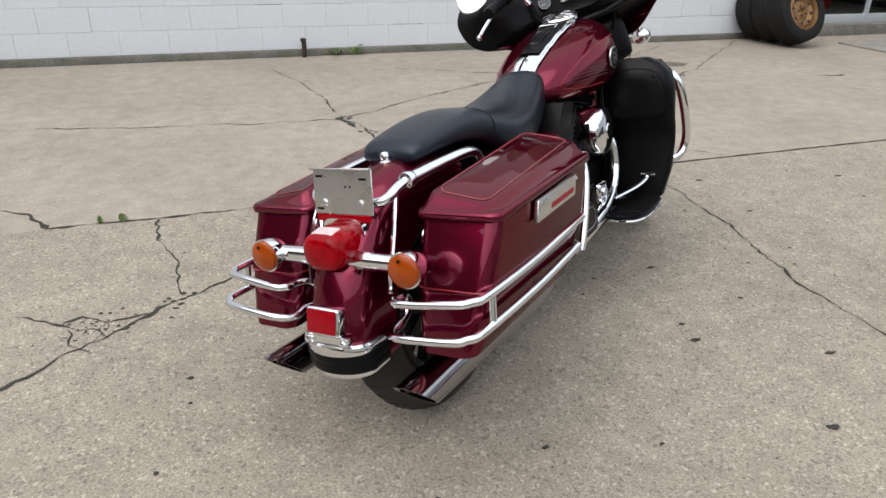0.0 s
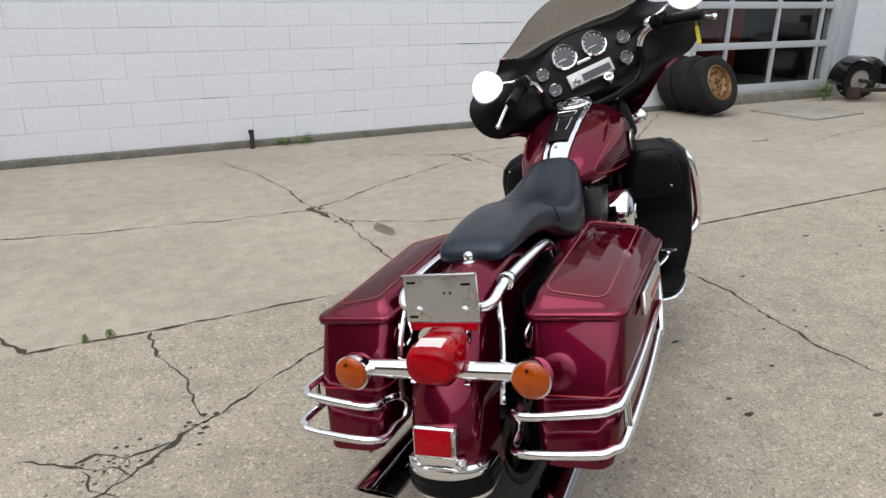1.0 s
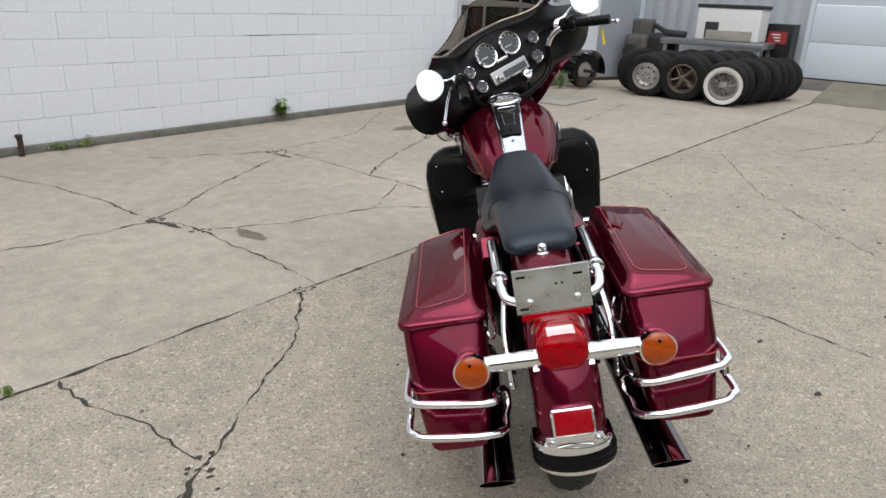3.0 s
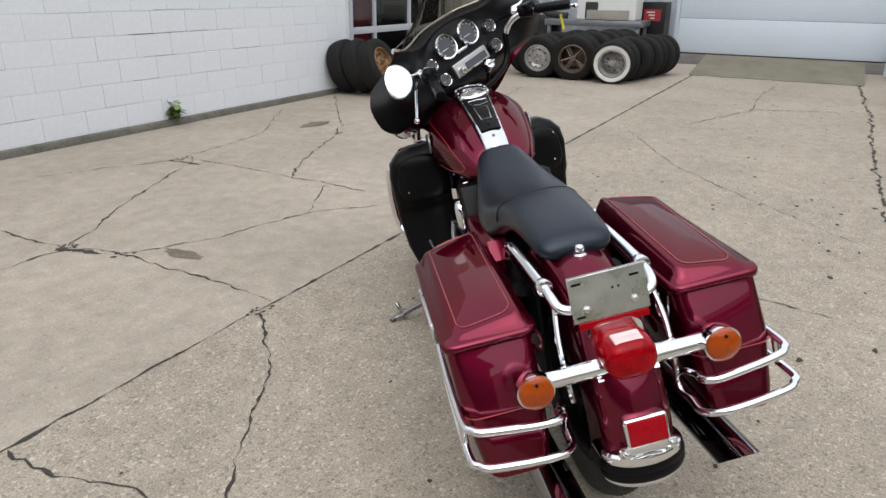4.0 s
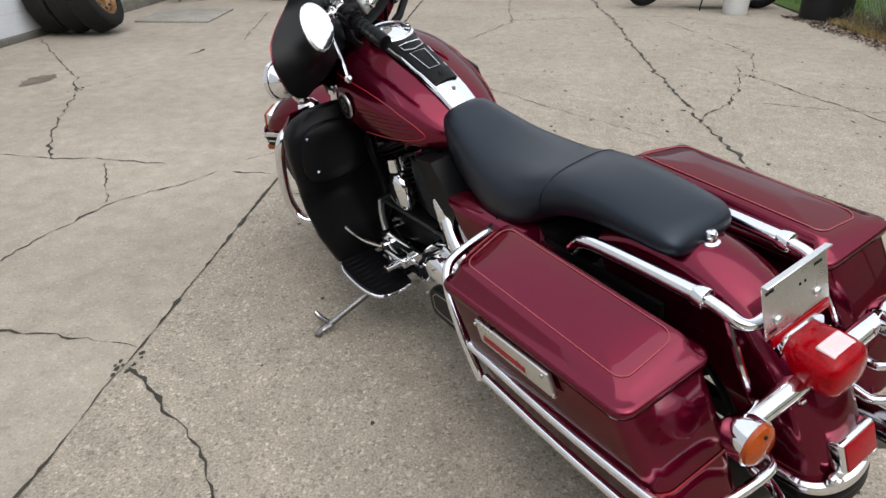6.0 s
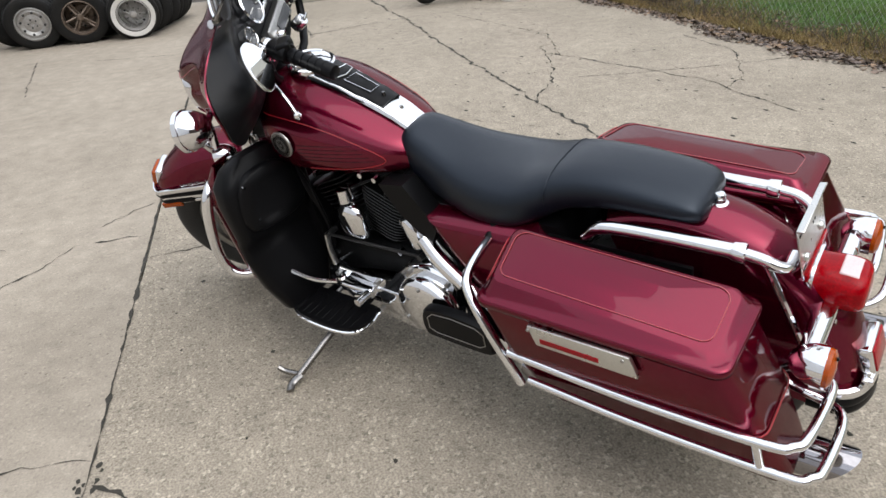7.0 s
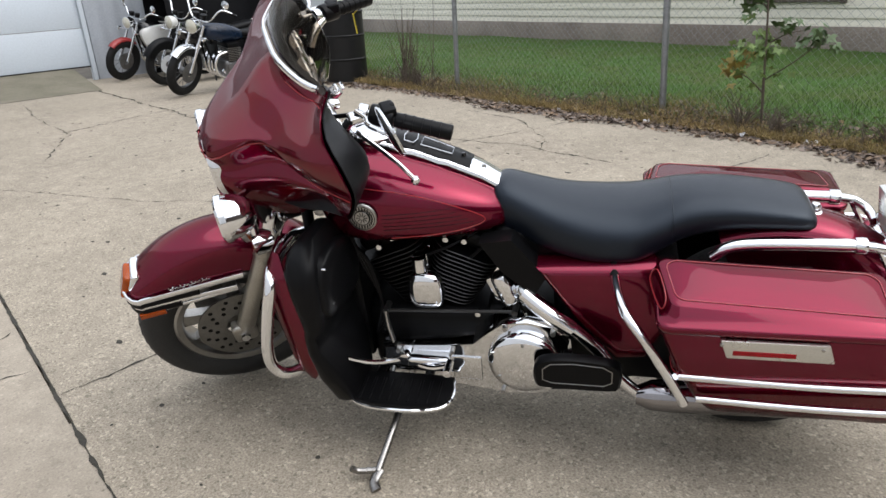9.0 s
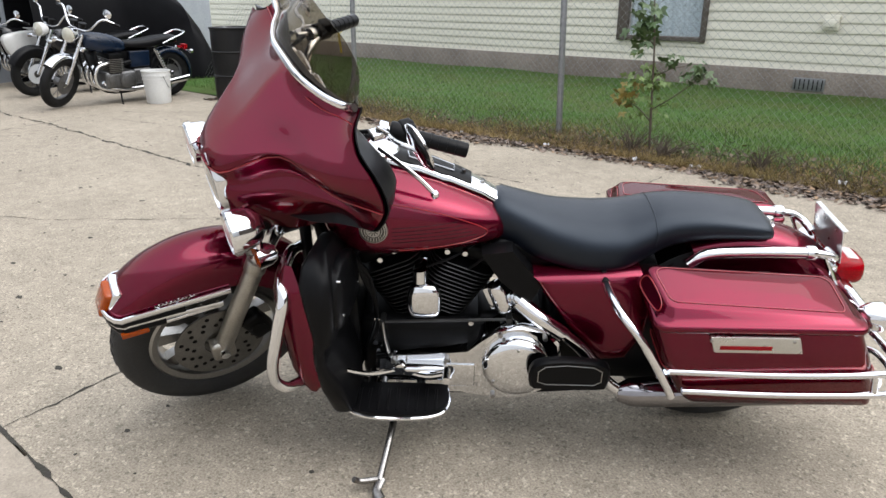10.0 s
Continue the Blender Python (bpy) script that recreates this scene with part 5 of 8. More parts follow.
def on_tank(y, z, s):
    """The tank's skin at a height, for its stripes."""
    st = min(spline_stations(TANK, 24), key=lambda q: abs(q[0] - y))
    _, hw, zt, zb = st
    zc = zb + (zt - zb) * 0.42
    if z > zc:
        k = min(1, (z - zc) / (zt - zc)) ** (1 / 0.78)
        return Vector((s * hw * max(0, 1 - k * k) ** 0.39, y, z))
    k = min(1, (zc - z) / (zc - zb)) ** (1 / 0.72)
    return Vector((s * hw * max(0, 1 - k * k) ** 0.36, y, z))


for s in (-1, 1):
    loop = smoothed([(1.10, 0.872, 0), (1.00, 0.862, 0), (0.90, 0.838, 0), (0.80, 0.800, 0), (0.735, 0.762, 0), (0.745, 0.742, 0), (0.84, 0.728, 0), (0.97, 0.722, 0)], 5)
    pts = [on_tank(p.x, p.y, s) + Vector((s * 0.0012, 0, 0.0006)) for p in loop]
    fixed("pinstripe", tube(pts, 0.0014, 6), PIN, tank, "thin red pinstripe")
    for k in range(5):
        z, y1 = 0.753 + 0.011 * k, 0.757 + 0.014 * k
        line = [on_tank(y1 + (0.985 - y1) * q / 14, z, s) + Vector((s * 0.0004, 0, 0)) for q in range(15)]
        fixed("panel_line", tube(line, 0.0007, 5), GLOSSBLACK, tank, "fine dark line of the tank panel")
# console along the tank's ridge
def ridge(y):
    st = min(spline_stations(TANK, 8), key=lambda q: abs(q[0] - y))
    return st[2]


rows = []
for i in range(15):
    y = 0.70 + 0.31 * i / 14
    z = ridge(y) + 0.016
    w = 0.036 + 0.016 * i / 14
    rows.append([Vector((-w - 0.006, y, z - 0.012)), Vector((-w - 0.004, y, z - 0.004)), Vector((-w, y, z)), Vector((0, y, z + 0.004)), Vector((w, y, z)), Vector((w + 0.004, y, z - 0.004)), Vector((w + 0.006, y, z - 0.012))])
console = fixed("console", solid(grid(rows), 0.003), CHROME, None, "chrome tank console with a black panel", 60)
rows = []
for i in range(11):
    y = 0.775 + 0.215 * i / 10
    z = ridge(y) + 0.0225
    w = 0.037 + 0.013 * i / 10
    rows.append([Vector((-w, y, z - 0.004)), Vector((-w + 0.004, y, z)), Vector((0, y, z + 0.0025)), Vector((w - 0.004, y, z)), Vector((w, y, z - 0.004))])
fixed("console_panel", solid(grid(rows), 0.004), BLACK, console, "black crackle console panel", 60)


def on_console(x, y, up=0.029):
    return Vector((x, y, ridge(y) + up))


door_loop = [on_console(x, y) for x, y in ((-0.024, 0.905), (0.024, 0.905), (0.018, 0.825), (-0.018, 0.825))]
fixed("console_door_trim", tube(door_loop, 0.0018, 6, closed=True), CHROME, console)
fixed("console_gauge_trim", tube([on_console(x, y) for x, y in ((-0.034, 0.945), (0.0, 0.952), (0.034, 0.945), (0.032, 0.922), (0, 0.918), (-0.032, 0.922))], 0.0018, 6, closed=True, ), CHROME, console)
fixed("console_knob", rod(on_console(0, 0.797, 0.024), on_console(0, 0.797, 0.034), 0.006, 0.005, 10), GLOSSBLACK, console)
fixed("console_screw", rod(on_console(0, 0.745, 0.018), on_console(0, 0.745, 0.024), 0.006, 0.005, 10), DULLCHROME, console)
cap_c = Vector((0, 1.045, ridge(1.045) + 0.012))
capm = Matrix.Translation(cap_c) @ Matrix.Rotation(radians(10), 4, "X")
cap = fixed("fuel_cap", moved(lathe([(-0.02, 0.058), (0.006, 0.060), (0.014, 0.056), (0.017, 0.045), (0.022, 0.028), (0.024, 0.001)], 36, "Z", closed=False), capm), CHROME, console, "chrome round fuel cap door")
fixed("cap_rim", moved(lathe([(0.0, 0.058), (0.0, 0.068), (0.010, 0.068), (0.015, 0.063), (0.013, 0.057)], 36, "Z"), capm), CHROME, cap)

# side covers under the seat
for s in (-1, 1):
    outline = [(0.600, 0.632), (0.30, 0.648), (0.255, 0.60), (0.265, 0.44), (0.31, 0.345), (0.385, 0.335), (0.50, 0.475)]
    ring0 = [Vector((s * 0.10, y, z)) for y, z in outline]
    cy, cz = 0.38, 0.52
    ring1 = [Vector((s * 0.158, y, z)) for y, z in outline]
    ring2 = [Vector((s * 0.168, cy + (y - cy) * 0.93, cz + (z - cz) * 0.93)) for y, z in outline]
    ring3 = [Vector((s * 0.176, cy + (y - cy) * 0.78, cz + 0.012 + (z - cz) * 0.76)) for y, z in outline]
    ring4 = [Vector((s * 0.181, cy + (y - cy) * 0.45, cz + 0.02 + (z - cz) * 0.42)) for y, z in outline]
    fixed("side_cover", loft([ring0, ring1, ring2, ring3, ring4]), RED, None, "burgundy side cover", 44)
    fixed("tank_shield", loft([[Vector((s * x, y, z)) for y, z in ((0.745, 0.700), (0.66, 0.712), (0.572, 0.60), (0.605, 0.538), (0.69, 0.612))] for x in (0.10, 0.150, 0.158)]), BLACK, None, "black plastic heat shield", 30)

# rear fender with chrome struts, tail lamp, plate, reflector
RF = Vector((0, 0.0, 0.320))


def rear_lift(t):
    return 0.012 * math.sin(math.pi * t)


rf = fixed("rear_fender", fender(RF, 0.402, 68, 184.5, 0.080, lambda t: 0.105 + 0.03 * (1 - t), 40, 10, rear_lift), RED, None, "burgundy rear fender", 60)


def fender_band(a, half_w, r, rad, hw=0.086):
    """A strip across the fender at an angle."""
    u = Vector((0, math.cos(radians(a)), math.sin(radians(a))))
    pts = []
    for k in range(-10, 11):
        th = k / 10 * radians(88)
        x = hw * math.sin(th)
        d = (1 - math.cos(th)) * hw * 0.62
        pts.append(RF + u * (r - d) + Vector((x, 0, 0)))
    for s, lst in ((-1, 0), (1, -1)):
        end = pts[lst] - u * 0.05
        pts = [end] + pts if s < 0 else pts + [end]
    return tube(pts, rad, 8, smooth=2, flat=1.5)


fixed("fender_trim", fender_band(174.5, 0.1, 0.414, 0.010), CHROME, rf, "chrome fender tip trim")
fixed("fender_trim", fender_band(183.0, 0.1, 0.411, 0.007), CHROME, rf, "chrome fender tip trim")
fixed("fender_rubber", joined(fender_band(177.2, 0.1, 0.412, 0.012, 0.088), fender_band(180.3, 0.1, 0.412, 0.012, 0.088)), BLACK, rf, "black rubber bumper strip")
u = Vector((0, math.cos(radians(164.5)), math.sin(radians(164.5))))
rb = fixed("reflector_frame", box(RF + u * 0.412, (0.098, 0.03, 0.066), 0.008, 3, Matrix.Rotation(radians(-15.5), 4, "X")), CHROME, rf, "chrome reflector frame")
fixed("reflector", box(RF + u * 0.4165, (0.086, 0.028, 0.055), 0.003, 2, Matrix.Rotation(radians(-15.5), 4, "X")), REFLECTOR, rb, "red fender reflector")
fixed("tip_plate", joined(*[rod(RF + Vector((s * 0.052, -0.400, 0.062)), RF + Vector((s * 0.052, -0.419, 0.065)), 0.013, 0.009, 14, 0.004) for s in (-1, 1)], box(RF + Vector((0, -0.404, 0.066)), (0.135, 0.014, 0.022), 0.006, 2)), CHROME, rb)

tl_c = Vector((0, -0.318, 0.584))
lens_rings = []
for y, k, dz in ((0.055, 0.80, 0.004), (0.035, 0.93, 0.002), (0.0, 0.99, 0.0), (-0.026, 0.985, -0.001), (-0.041, 0.95, -0.002), (-0.050, 0.87, -0.003), (-0.055, 0.72, -0.004), (-0.058, 0.30, -0.005)):
    lens_rings.append([tl_c + Vector((p.x, y, p.y + dz)) for p in rrect(-0.060 * k, 0.060 * k, -0.043 * k, 0.046 * k, 0.039 * k, 0, 5)])
tail = fixed("tail_lamp", loft(lens_rings), REDLENS, None, "glossy red tail lamp", 60)
fixed("tail_lamp_window", box(tl_c + Vector((0, -0.020, 0.0405)), (0.064, 0.036, 0.0105), 0.005, 3, Matrix.Rotation(radians(9), 4, "X")), CLEARLENS, tail, "clear number plate window")
fixed("tail_lamp_base", loft([[tl_c + Vector((p.x, y, p.y + 0.004)) for p in rrect(-0.063 * k, 0.063 * k, -0.050 * k, 0.050 * k, 0.03, 0, 5)] for y, k in ((0.036, 0.98), (0.05, 1.0), (0.085, 0.8))]), CHROME, tail)
pm = Matrix.Translation((0, -0.258, 0.695)) @ Matrix.Rotation(radians(-11), 4, "X")
plate = fixed("plate_bracket", moved(joined(box((0, 0, 0.0), (0.178, 0.003, 0.104), 0.001, 1), box((0, -0.006, 0.053), (0.178, 0.014, 0.004), 0.001, 1), *[rod((x, -0.001, -0.026), (x, -0.008, -0.026), 0.010, 0.008, 14, 0.002) for x in (-0.055, 0.055)]), pm), PLATE, None, "bare polished licence plate bracket")
fixed("red_strip", moved(box((0.002, -0.003, -0.061), (0.162, 0.006, 0.017), 0.002, 2), pm), REDLENS, plate, "red reflective strip")
for x, z, w in ((-0.07, 0.036, 0.022), (0.062, 0.03, 0.022), (0.01, 0.012, 0.005), (0.024, 0.012, 0.005), (-0.07, -0.04, 0.02)):
    fixed("slot", moved(box((x, -0.0018, z), (w, 0.0015, 0.0055), 0.0005, 1), pm), BLACK, plate)

# signal bar
for s in (-1, 1):
    fixed("signal_bar", loft([[Vector((x, -0.312 + r * math.cos(q), 0.551 + r * 1.05 * math.sin(q))) for q in [2 * math.pi * k / 20 for k in range(20)]] for x, r in ((s * 0.02, 0.021), (s * 0.075, 0.022), (s * 0.09, 0.0215), (s * 0.188, 0.0195))]), CHROME, None, "chrome turn signal bar")
fixed("signal_bar_clamp", loft([[Vector((x, -0.312 + 0.024 * math.cos(q), 0.530 + 0.010 * math.sin(q))) for q in [2 * math.pi * k / 16 for k in range(16)]] for x in (-0.07, 0.07)]), CHROME, None, "chrome bracket under the tail lamp")
for s in (-1, 1):
    c = Vector((s * 0.212, -0.335, 0.553))
    sg = fixed("rear_indicator", lathe([(0.052, 0.001), (0.048, 0.016), (0.036, 0.030), (0.012, 0.0405), (-0.012, 0.042), (-0.012, 0.001)], 32, "Y", c, closed=False), CHROME, None, "chrome rear turn signal")
    fixed("indicator_lens", lathe([(-0.010, 0.0385), (-0.020, 0.0375), (-0.026, 0.028), (-0.029, 0.001)], 32, "Y", c, closed=False), AMBER, sg, "amber lens")
    fixed("lens_screw", rod(c + Vector((0, -0.026, 0.028)), c + Vector((0, -0.030, 0.028)), 0.004, 0.003, 8), BLACK, sg)

# fender struts and the bent grab rail
for s in (-1, 1):
    fixed("strut", tube([(s * 0.122, 0.165, 0.655), (s * 0.125, 0.12, 0.692), (s * 0.122, 0.0, 0.699), (s * 0.118, -0.165, 0.697)], 0.016, 10, smooth=4), CHROME, None, "chrome fender strut")
    fixed("strut_collar", rod((s * 0.118, -0.145, 0.697), (s * 0.118, -0.172, 0.697), 0.020, 0.021, 16, 0.004), CHROME)
    fixed("grab_rail", tube([(s * 0.118, -0.165, 0.697), (s * 0.117, -0.205, 0.690), (s * 0.110, -0.232, 0.676), (s * 0.090, -0.243, 0.668), (s * 0.05, -0.244, 0.665)], 0.012, 10, smooth=5), CHROME, None, "bent chrome rail")
    fixed("bag_bracket", joined(tube([(s * 0.11, -0.20, 0.69), (s * 0.125, -0.25, 0.60), (s * 0.125, -0.285, 0.52), (s * 0.122, -0.30, 0.47)], 0.007, 8, smooth=4), tube([(s * 0.16, -0.15, 0.60), (s * 0.145, -0.17, 0.57), (s * 0.16, -0.19, 0.55), (s * 0.175, -0.17, 0.60)], 0.004, 6, smooth=3)), CHROME, None, "chrome bag bracket")
    fixed("shock", rod((s * 0.125, 0.22, 0.36), (s * 0.125, 0.05, 0.60), 0.026, 0.026, 14), BLACK)
    fixed("frame_cover", box((s * 0.125, 0.30, 0.40), (0.03, 0.24, 0.30), 0.01), BLACK, None, "black plastic frame cover")
    fixed("inner_panel", box((s * 0.115, 0.10, 0.50), (0.012, 0.34, 0.26), 0.004), BLACK)

# ---- saddlebags ----
def lid_top(p):
    """The lid's top: fullest before the middle, falling to the rear and outwards."""
    return 0.695 - 0.34 * (p.y - 0.13) ** 2 - 0.16 * (p.x - 0.25)


def bag_ring(z, x0, x1, y0, y1, r):
    return rrect(x0, x1, y0, y1, r, z, 5)


for s in (-1, 1):
    body = loft([bag_ring(z, a, b, c, d, r) for z, a, b, c, d, r in ((0.338, 0.205, 0.325, -0.325, 0.165, 0.03), (0.345, 0.195, 0.340, -0.335, 0.180, 0.035), (0.375, 0.188, 0.350, -0.328, 0.205, 0.04), (0.47, 0.178, 0.366, -0.290, 0.255, 0.04), (0.485, 0.176, 0.371, -0.286, 0.262, 0.04), (0.60, 0.172, 0.373, -0.224, 0.298, 0.03), (0.632, 0.172, 0.372, -0.212, 0.298, 0.03))])
    rings = []
    for z, a, b, c, d, r in ((0.616, 0.166, 0.376, -0.218, 0.304, 0.03), (0.618, 0.160, 0.382, -0.224, 0.310, 0.032), (0.630, 0.159, 0.383, -0.225, 0.311, 0.032), (0.636, 0.162, 0.380, -0.222, 0.308, 0.032), (0.638, 0.167, 0.375, -0.217, 0.303, 0.03)):
        rings.append(bag_ring(z, a, b, c, d, r))
    for h, a, b, c, d, r in ((0.05, 0.170, 0.372, -0.214, 0.300, 0.030), (0.5, 0.180, 0.361, -0.204, 0.290, 0.025), (0.93, 0.190, 0.350, -0.194, 0.281, 0.021), (0.985, 0.1925, 0.3475, -0.191, 0.279, 0.020), (1.0, 0.197, 0.343, -0.186, 0.274, 0.021), (1.02, 0.215, 0.322, -0.160, 0.245, 0.03), (1.03, 0.25, 0.29, -0.08, 0.16, 0.015)):
        ring = bag_ring(0, a, b, c, d, r)
        for p in ring:
            p.y += 0.16 * (0.335 - p.x) * min(1, max(0, p.y / 0.26))
            p.z = 0.638 + h * (lid_top(p) - 0.638)
        rings.append(ring)
    lid = loft(rings)
    if s < 0:
        mirrored(body), mirrored(lid)
    bag = fixed("saddlebag", body, RED, None, "burgundy hard saddlebag", 50)
    lid_ob = fixed("saddlebag_lid", lid, RED, bag, "burgundy domed bag lid", 80)
    stripe = []
    for p in rrect(0.205, 0.334, -0.177, 0.266, 0.026, 0, 6):
        p.y += 0.16 * (0.335 - p.x) * min(1, max(0, p.y / 0.26))
        p.z = 0.638 + 1.01 * (lid_top(p) - 0.638) + 0.0012
        stripe.append(Vector((s * p.x, p.y, p.z)))
    fixed("pinstripe", tube(stripe, 0.0012, 6, closed=True), GOLDPIN, lid_ob, "thin pale red pinstripe")
    low_line = [Vector((s * p.x, p.y, p.z)) for p in rrect(0.1735, 0.3725, -0.2895, 0.2645, 0.04, 0.482, 5)]
    facet = [Vector((s * x, y, z)) for x, y, z in ((0.224, 0.3035, 0.684), (0.316, 0.2890, 0.672), (0.326, 0.3005, 0.647), (0.216, 0.3180, 0.648))]
    fixed("pinstripe", tube(smoothed(facet, 5, True), 0.0016, 6, closed=True), PIN, lid_ob, "thin red pinstripe")
    fixed("pinstripe", tube(low_line, 0.0017, 6, closed=True), PIN, bag, "thin red pinstripe")
    latch = box((s * 0.384, 0.054, 0.588), (0.012, 0.222, 0.050), 0.004, 2)
    for v in latch.verts:
        v.co.y -= (0.588 - v.co.z) * 0.35
    lt = fixed("latch", latch, PLATE, bag, "chrome bag latch cover")
    fixed("latch_slot", box((s * 0.3895, 0.080, 0.580), (0.004, 0.130, 0.013), 0.001, 1), REFLECTOR, lt, "red reflector strip")
    for y in (-0.035, 0.17):
        fixed("latch_screw", rod((s * 0.387, y, 0.602), (s * 0.3925, y, 0.602), 0.005, 0.004, 8), DULLCHROME, lt)

# the right-hand bag sits a little higher on its mounts
bag.matrix_basis = Matrix.Translation((0.003, 0.002, 0.006))

# ---- saddlebag guards ----
for s in (-1, 1):
    up_ = [(s * 0.165, -0.315, 0.470), (s * 0.165, -0.345, 0.474), (s * 0.20, -0.362, 0.480), (s * 0.33, -0.352, 0.490), (s * 0.362, -0.335, 0.492), (s * 0.377, -0.290, 0.490), (s * 0.376, -0.05, 0.480), (s * 0.366, 0.250, 0.478)]
    lo_ = [(s * 0.15, -0.31, 0.405), (s * 0.155, -0.355, 0.398), (s * 0.20, -0.390, 0.412), (s * 0.33, -0.385, 0.420), (s * 0.362, -0.37, 0.424), (s * 0.380, -0.325, 0.424), (s * 0.378, -0.05, 0.414), (s * 0.368, 0.205, 0.412)]
    gd_ = fixed("bag_guard", tube(up_, 0.0098, 12, smooth=5), CHROME, None, "chrome saddlebag guard rail")
    fixed("lower_rail", tube(lo_, 0.0098, 12, smooth=5), CHROME, gd_)
    fixed("rail_end", tube([(s * 0.165, -0.315, 0.470), (s * 0.150, -0.285, 0.466), (s * 0.140, -0.262, 0.438), (s * 0.142, -0.280, 0.408), (s * 0.150, -0.310, 0.405)], 0.0085, 10, smooth=4), CHROME, gd_)
    fixed("upright", rod((s * 0.377, -0.275, 0.49), (s * 0.379, -0.29, 0.42), 0.0085, 0.0085, 12), CHROME, gd_)
    fixed("front_bar", tube([(s * 0.165, 0.400, 0.622), (s * 0.215, 0.396, 0.620), (s * 0.275, 0.386, 0.617), (s * 0.320, 0.370, 0.608), (s * 0.348, 0.335, 0.572), (s * 0.362, 0.285, 0.492), (s * 0.366, 0.245, 0.420), (s * 0.366, 0.230, 0.388)], 0.0115, 12, smooth=5), CHROME, gd_)
    fixed("bar_clamp", tube([(s * 0.125, 0.402, 0.640), (s * 0.145, 0.402, 0.630), (s * 0.172, 0.400, 0.621)], 0.0140, 10, smooth=3), BLACK, gd_, "black bar clamp")
    fixed("link", rod((s * 0.30, 0.25, 0.40), (s * 0.36, 0.255, 0.470), 0.008, 0.008, 10), CHROME, gd_)

# ---- exhausts ----
for s in (-1, 1):
    x = s * 0.205
    a, b = Vector((x, 0.33, 0.248)), Vector((x + 0.012, -0.388, 0.272))
    d = (b - a).normalized()
    ring = lambda c, r, cut: [c + Vector((r * math.cos(q), cut * math.sin(q) * -r, r * math.sin(q))) for q in [2 * math.pi * k / 24 for k in range(24)]]
    pipe = loft([ring(a, 0.026, 0), ring(a + d * 0.04, 0.042, 0), ring(a + d * 0.1, 0.046, 0), ring(b - d * 0.1, 0.046, 0), ring(b, 0.046, 1.0), ring(b, 0.0425, 1.0), ring(b - d * 0.14, 0.040, 0.6)], cap=True)
    muf = fixed("muffler", pipe, SMOKEDCHROME, None, "chrome slash-cut muffler", 40)
    # a near-black plug stands in for the shade inside the pipe
    fixed("muffler_mouth", loft([ring(b + d * 0.0 - d * 0.012, 0.0424, 1.0), ring(b - d * 0.10, 0.0405, 0.6)], cap=True), PIPEBLACK, muf, "near-black plug for the shaded pipe bore")
fixed("header_pipe", tube([(-0.10, 0.65, 0.55), (-0.145, 0.625, 0.532), (-0.168, 0.51, 0.448), (-0.180, 0.44, 0.385), (-0.20, 0.375, 0.30), (-0.205, 0.32, 0.25)], 0.019, 14, smooth=5), CHROME, None, "chrome exhaust pipe")
fixed("heat_shield", tube([(-0.148, 0.636, 0.540), (-0.170, 0.575, 0.498), (-0.178, 0.506, 0.446)], 0.025, 14, smooth=4), CHROME, None, "chrome exhaust heat shield")
fixed("header_pipe", tube([(0.11, 1.03, 0.56), (0.160, 1.055, 0.49), (0.175, 1.03, 0.36), (0.19, 0.86, 0.285), (0.20, 0.55, 0.262), (0.205, 0.30, 0.25)], 0.020, 14, smooth=5), CHROME, None, "chrome exhaust pipe")
fixed("heat_shield", tube([(0.19, 0.84, 0.285), (0.198, 0.70, 0.272), (0.203, 0.50, 0.262)], 0.027, 14, smooth=4), CHROME, None, "chrome exhaust heat shield")

# ---- frame, engine ----
for s in (-1, 1):
    fixed("frame_tube", tube([(s * 0.03, 1.25, 0.90), (s * 0.09, 1.24, 0.60), (s * 0.11, 1.17, 0.24), (s * 0.12, 1.0, 0.185), (s * 0.12, 0.55, 0.185), (s * 0.12, 0.36, 0.26), (s * 0.10, 0.34, 0.62)], 0.017, 10, smooth=5), BLACK, None, "black steel frame tube")
fixed("backbone", tube([(0, 1.26, 0.95), (0, 1.0, 0.80), (0, 0.60, 0.68), (0, 0.3, 0.66)], 0.03, 10, smooth=4), BLACK)
fixed("oil_cooler", box((0, 1.135, 0.42), (0.24, 0.06, 0.34), 0.015, 2), BLACK, None, "black oil cooler and frame cover")
fixed("oil_filter", rod((0, 1.09, 0.30), (0, 1.16, 0.27), 0.04, 0.04, 20, 0.006), CHROME)
fixed("crankcase", box((0, 0.90, 0.315), (0.22, 0.42, 0.24), 0.04, 3), ENGINE, None, "black crankcase")
fixed("gearbox", box((0, 0.62, 0.33), (0.20, 0.26, 0.24), 0.03, 3), ENGINE, None, "black gearbox case")
fixed("seat_pan", box((0, 0.60, 0.665), (0.20, 0.24, 0.09), 0.03, 3), BLACK, None, "black cover under the seat nose")
fixed("starter_case", box((0, 0.44, 0.34), (0.22, 0.20, 0.30), 0.03, 3), ENGINE)
fixed("oil_tank", box((0, 0.45, 0.52), (0.20, 0.22, 0.20), 0.03, 3), BLACK)
fixed("battery_tray", box((0, 0.30, 0.56), (0.22, 0.12, 0.18), 0.02, 2), BLACK)
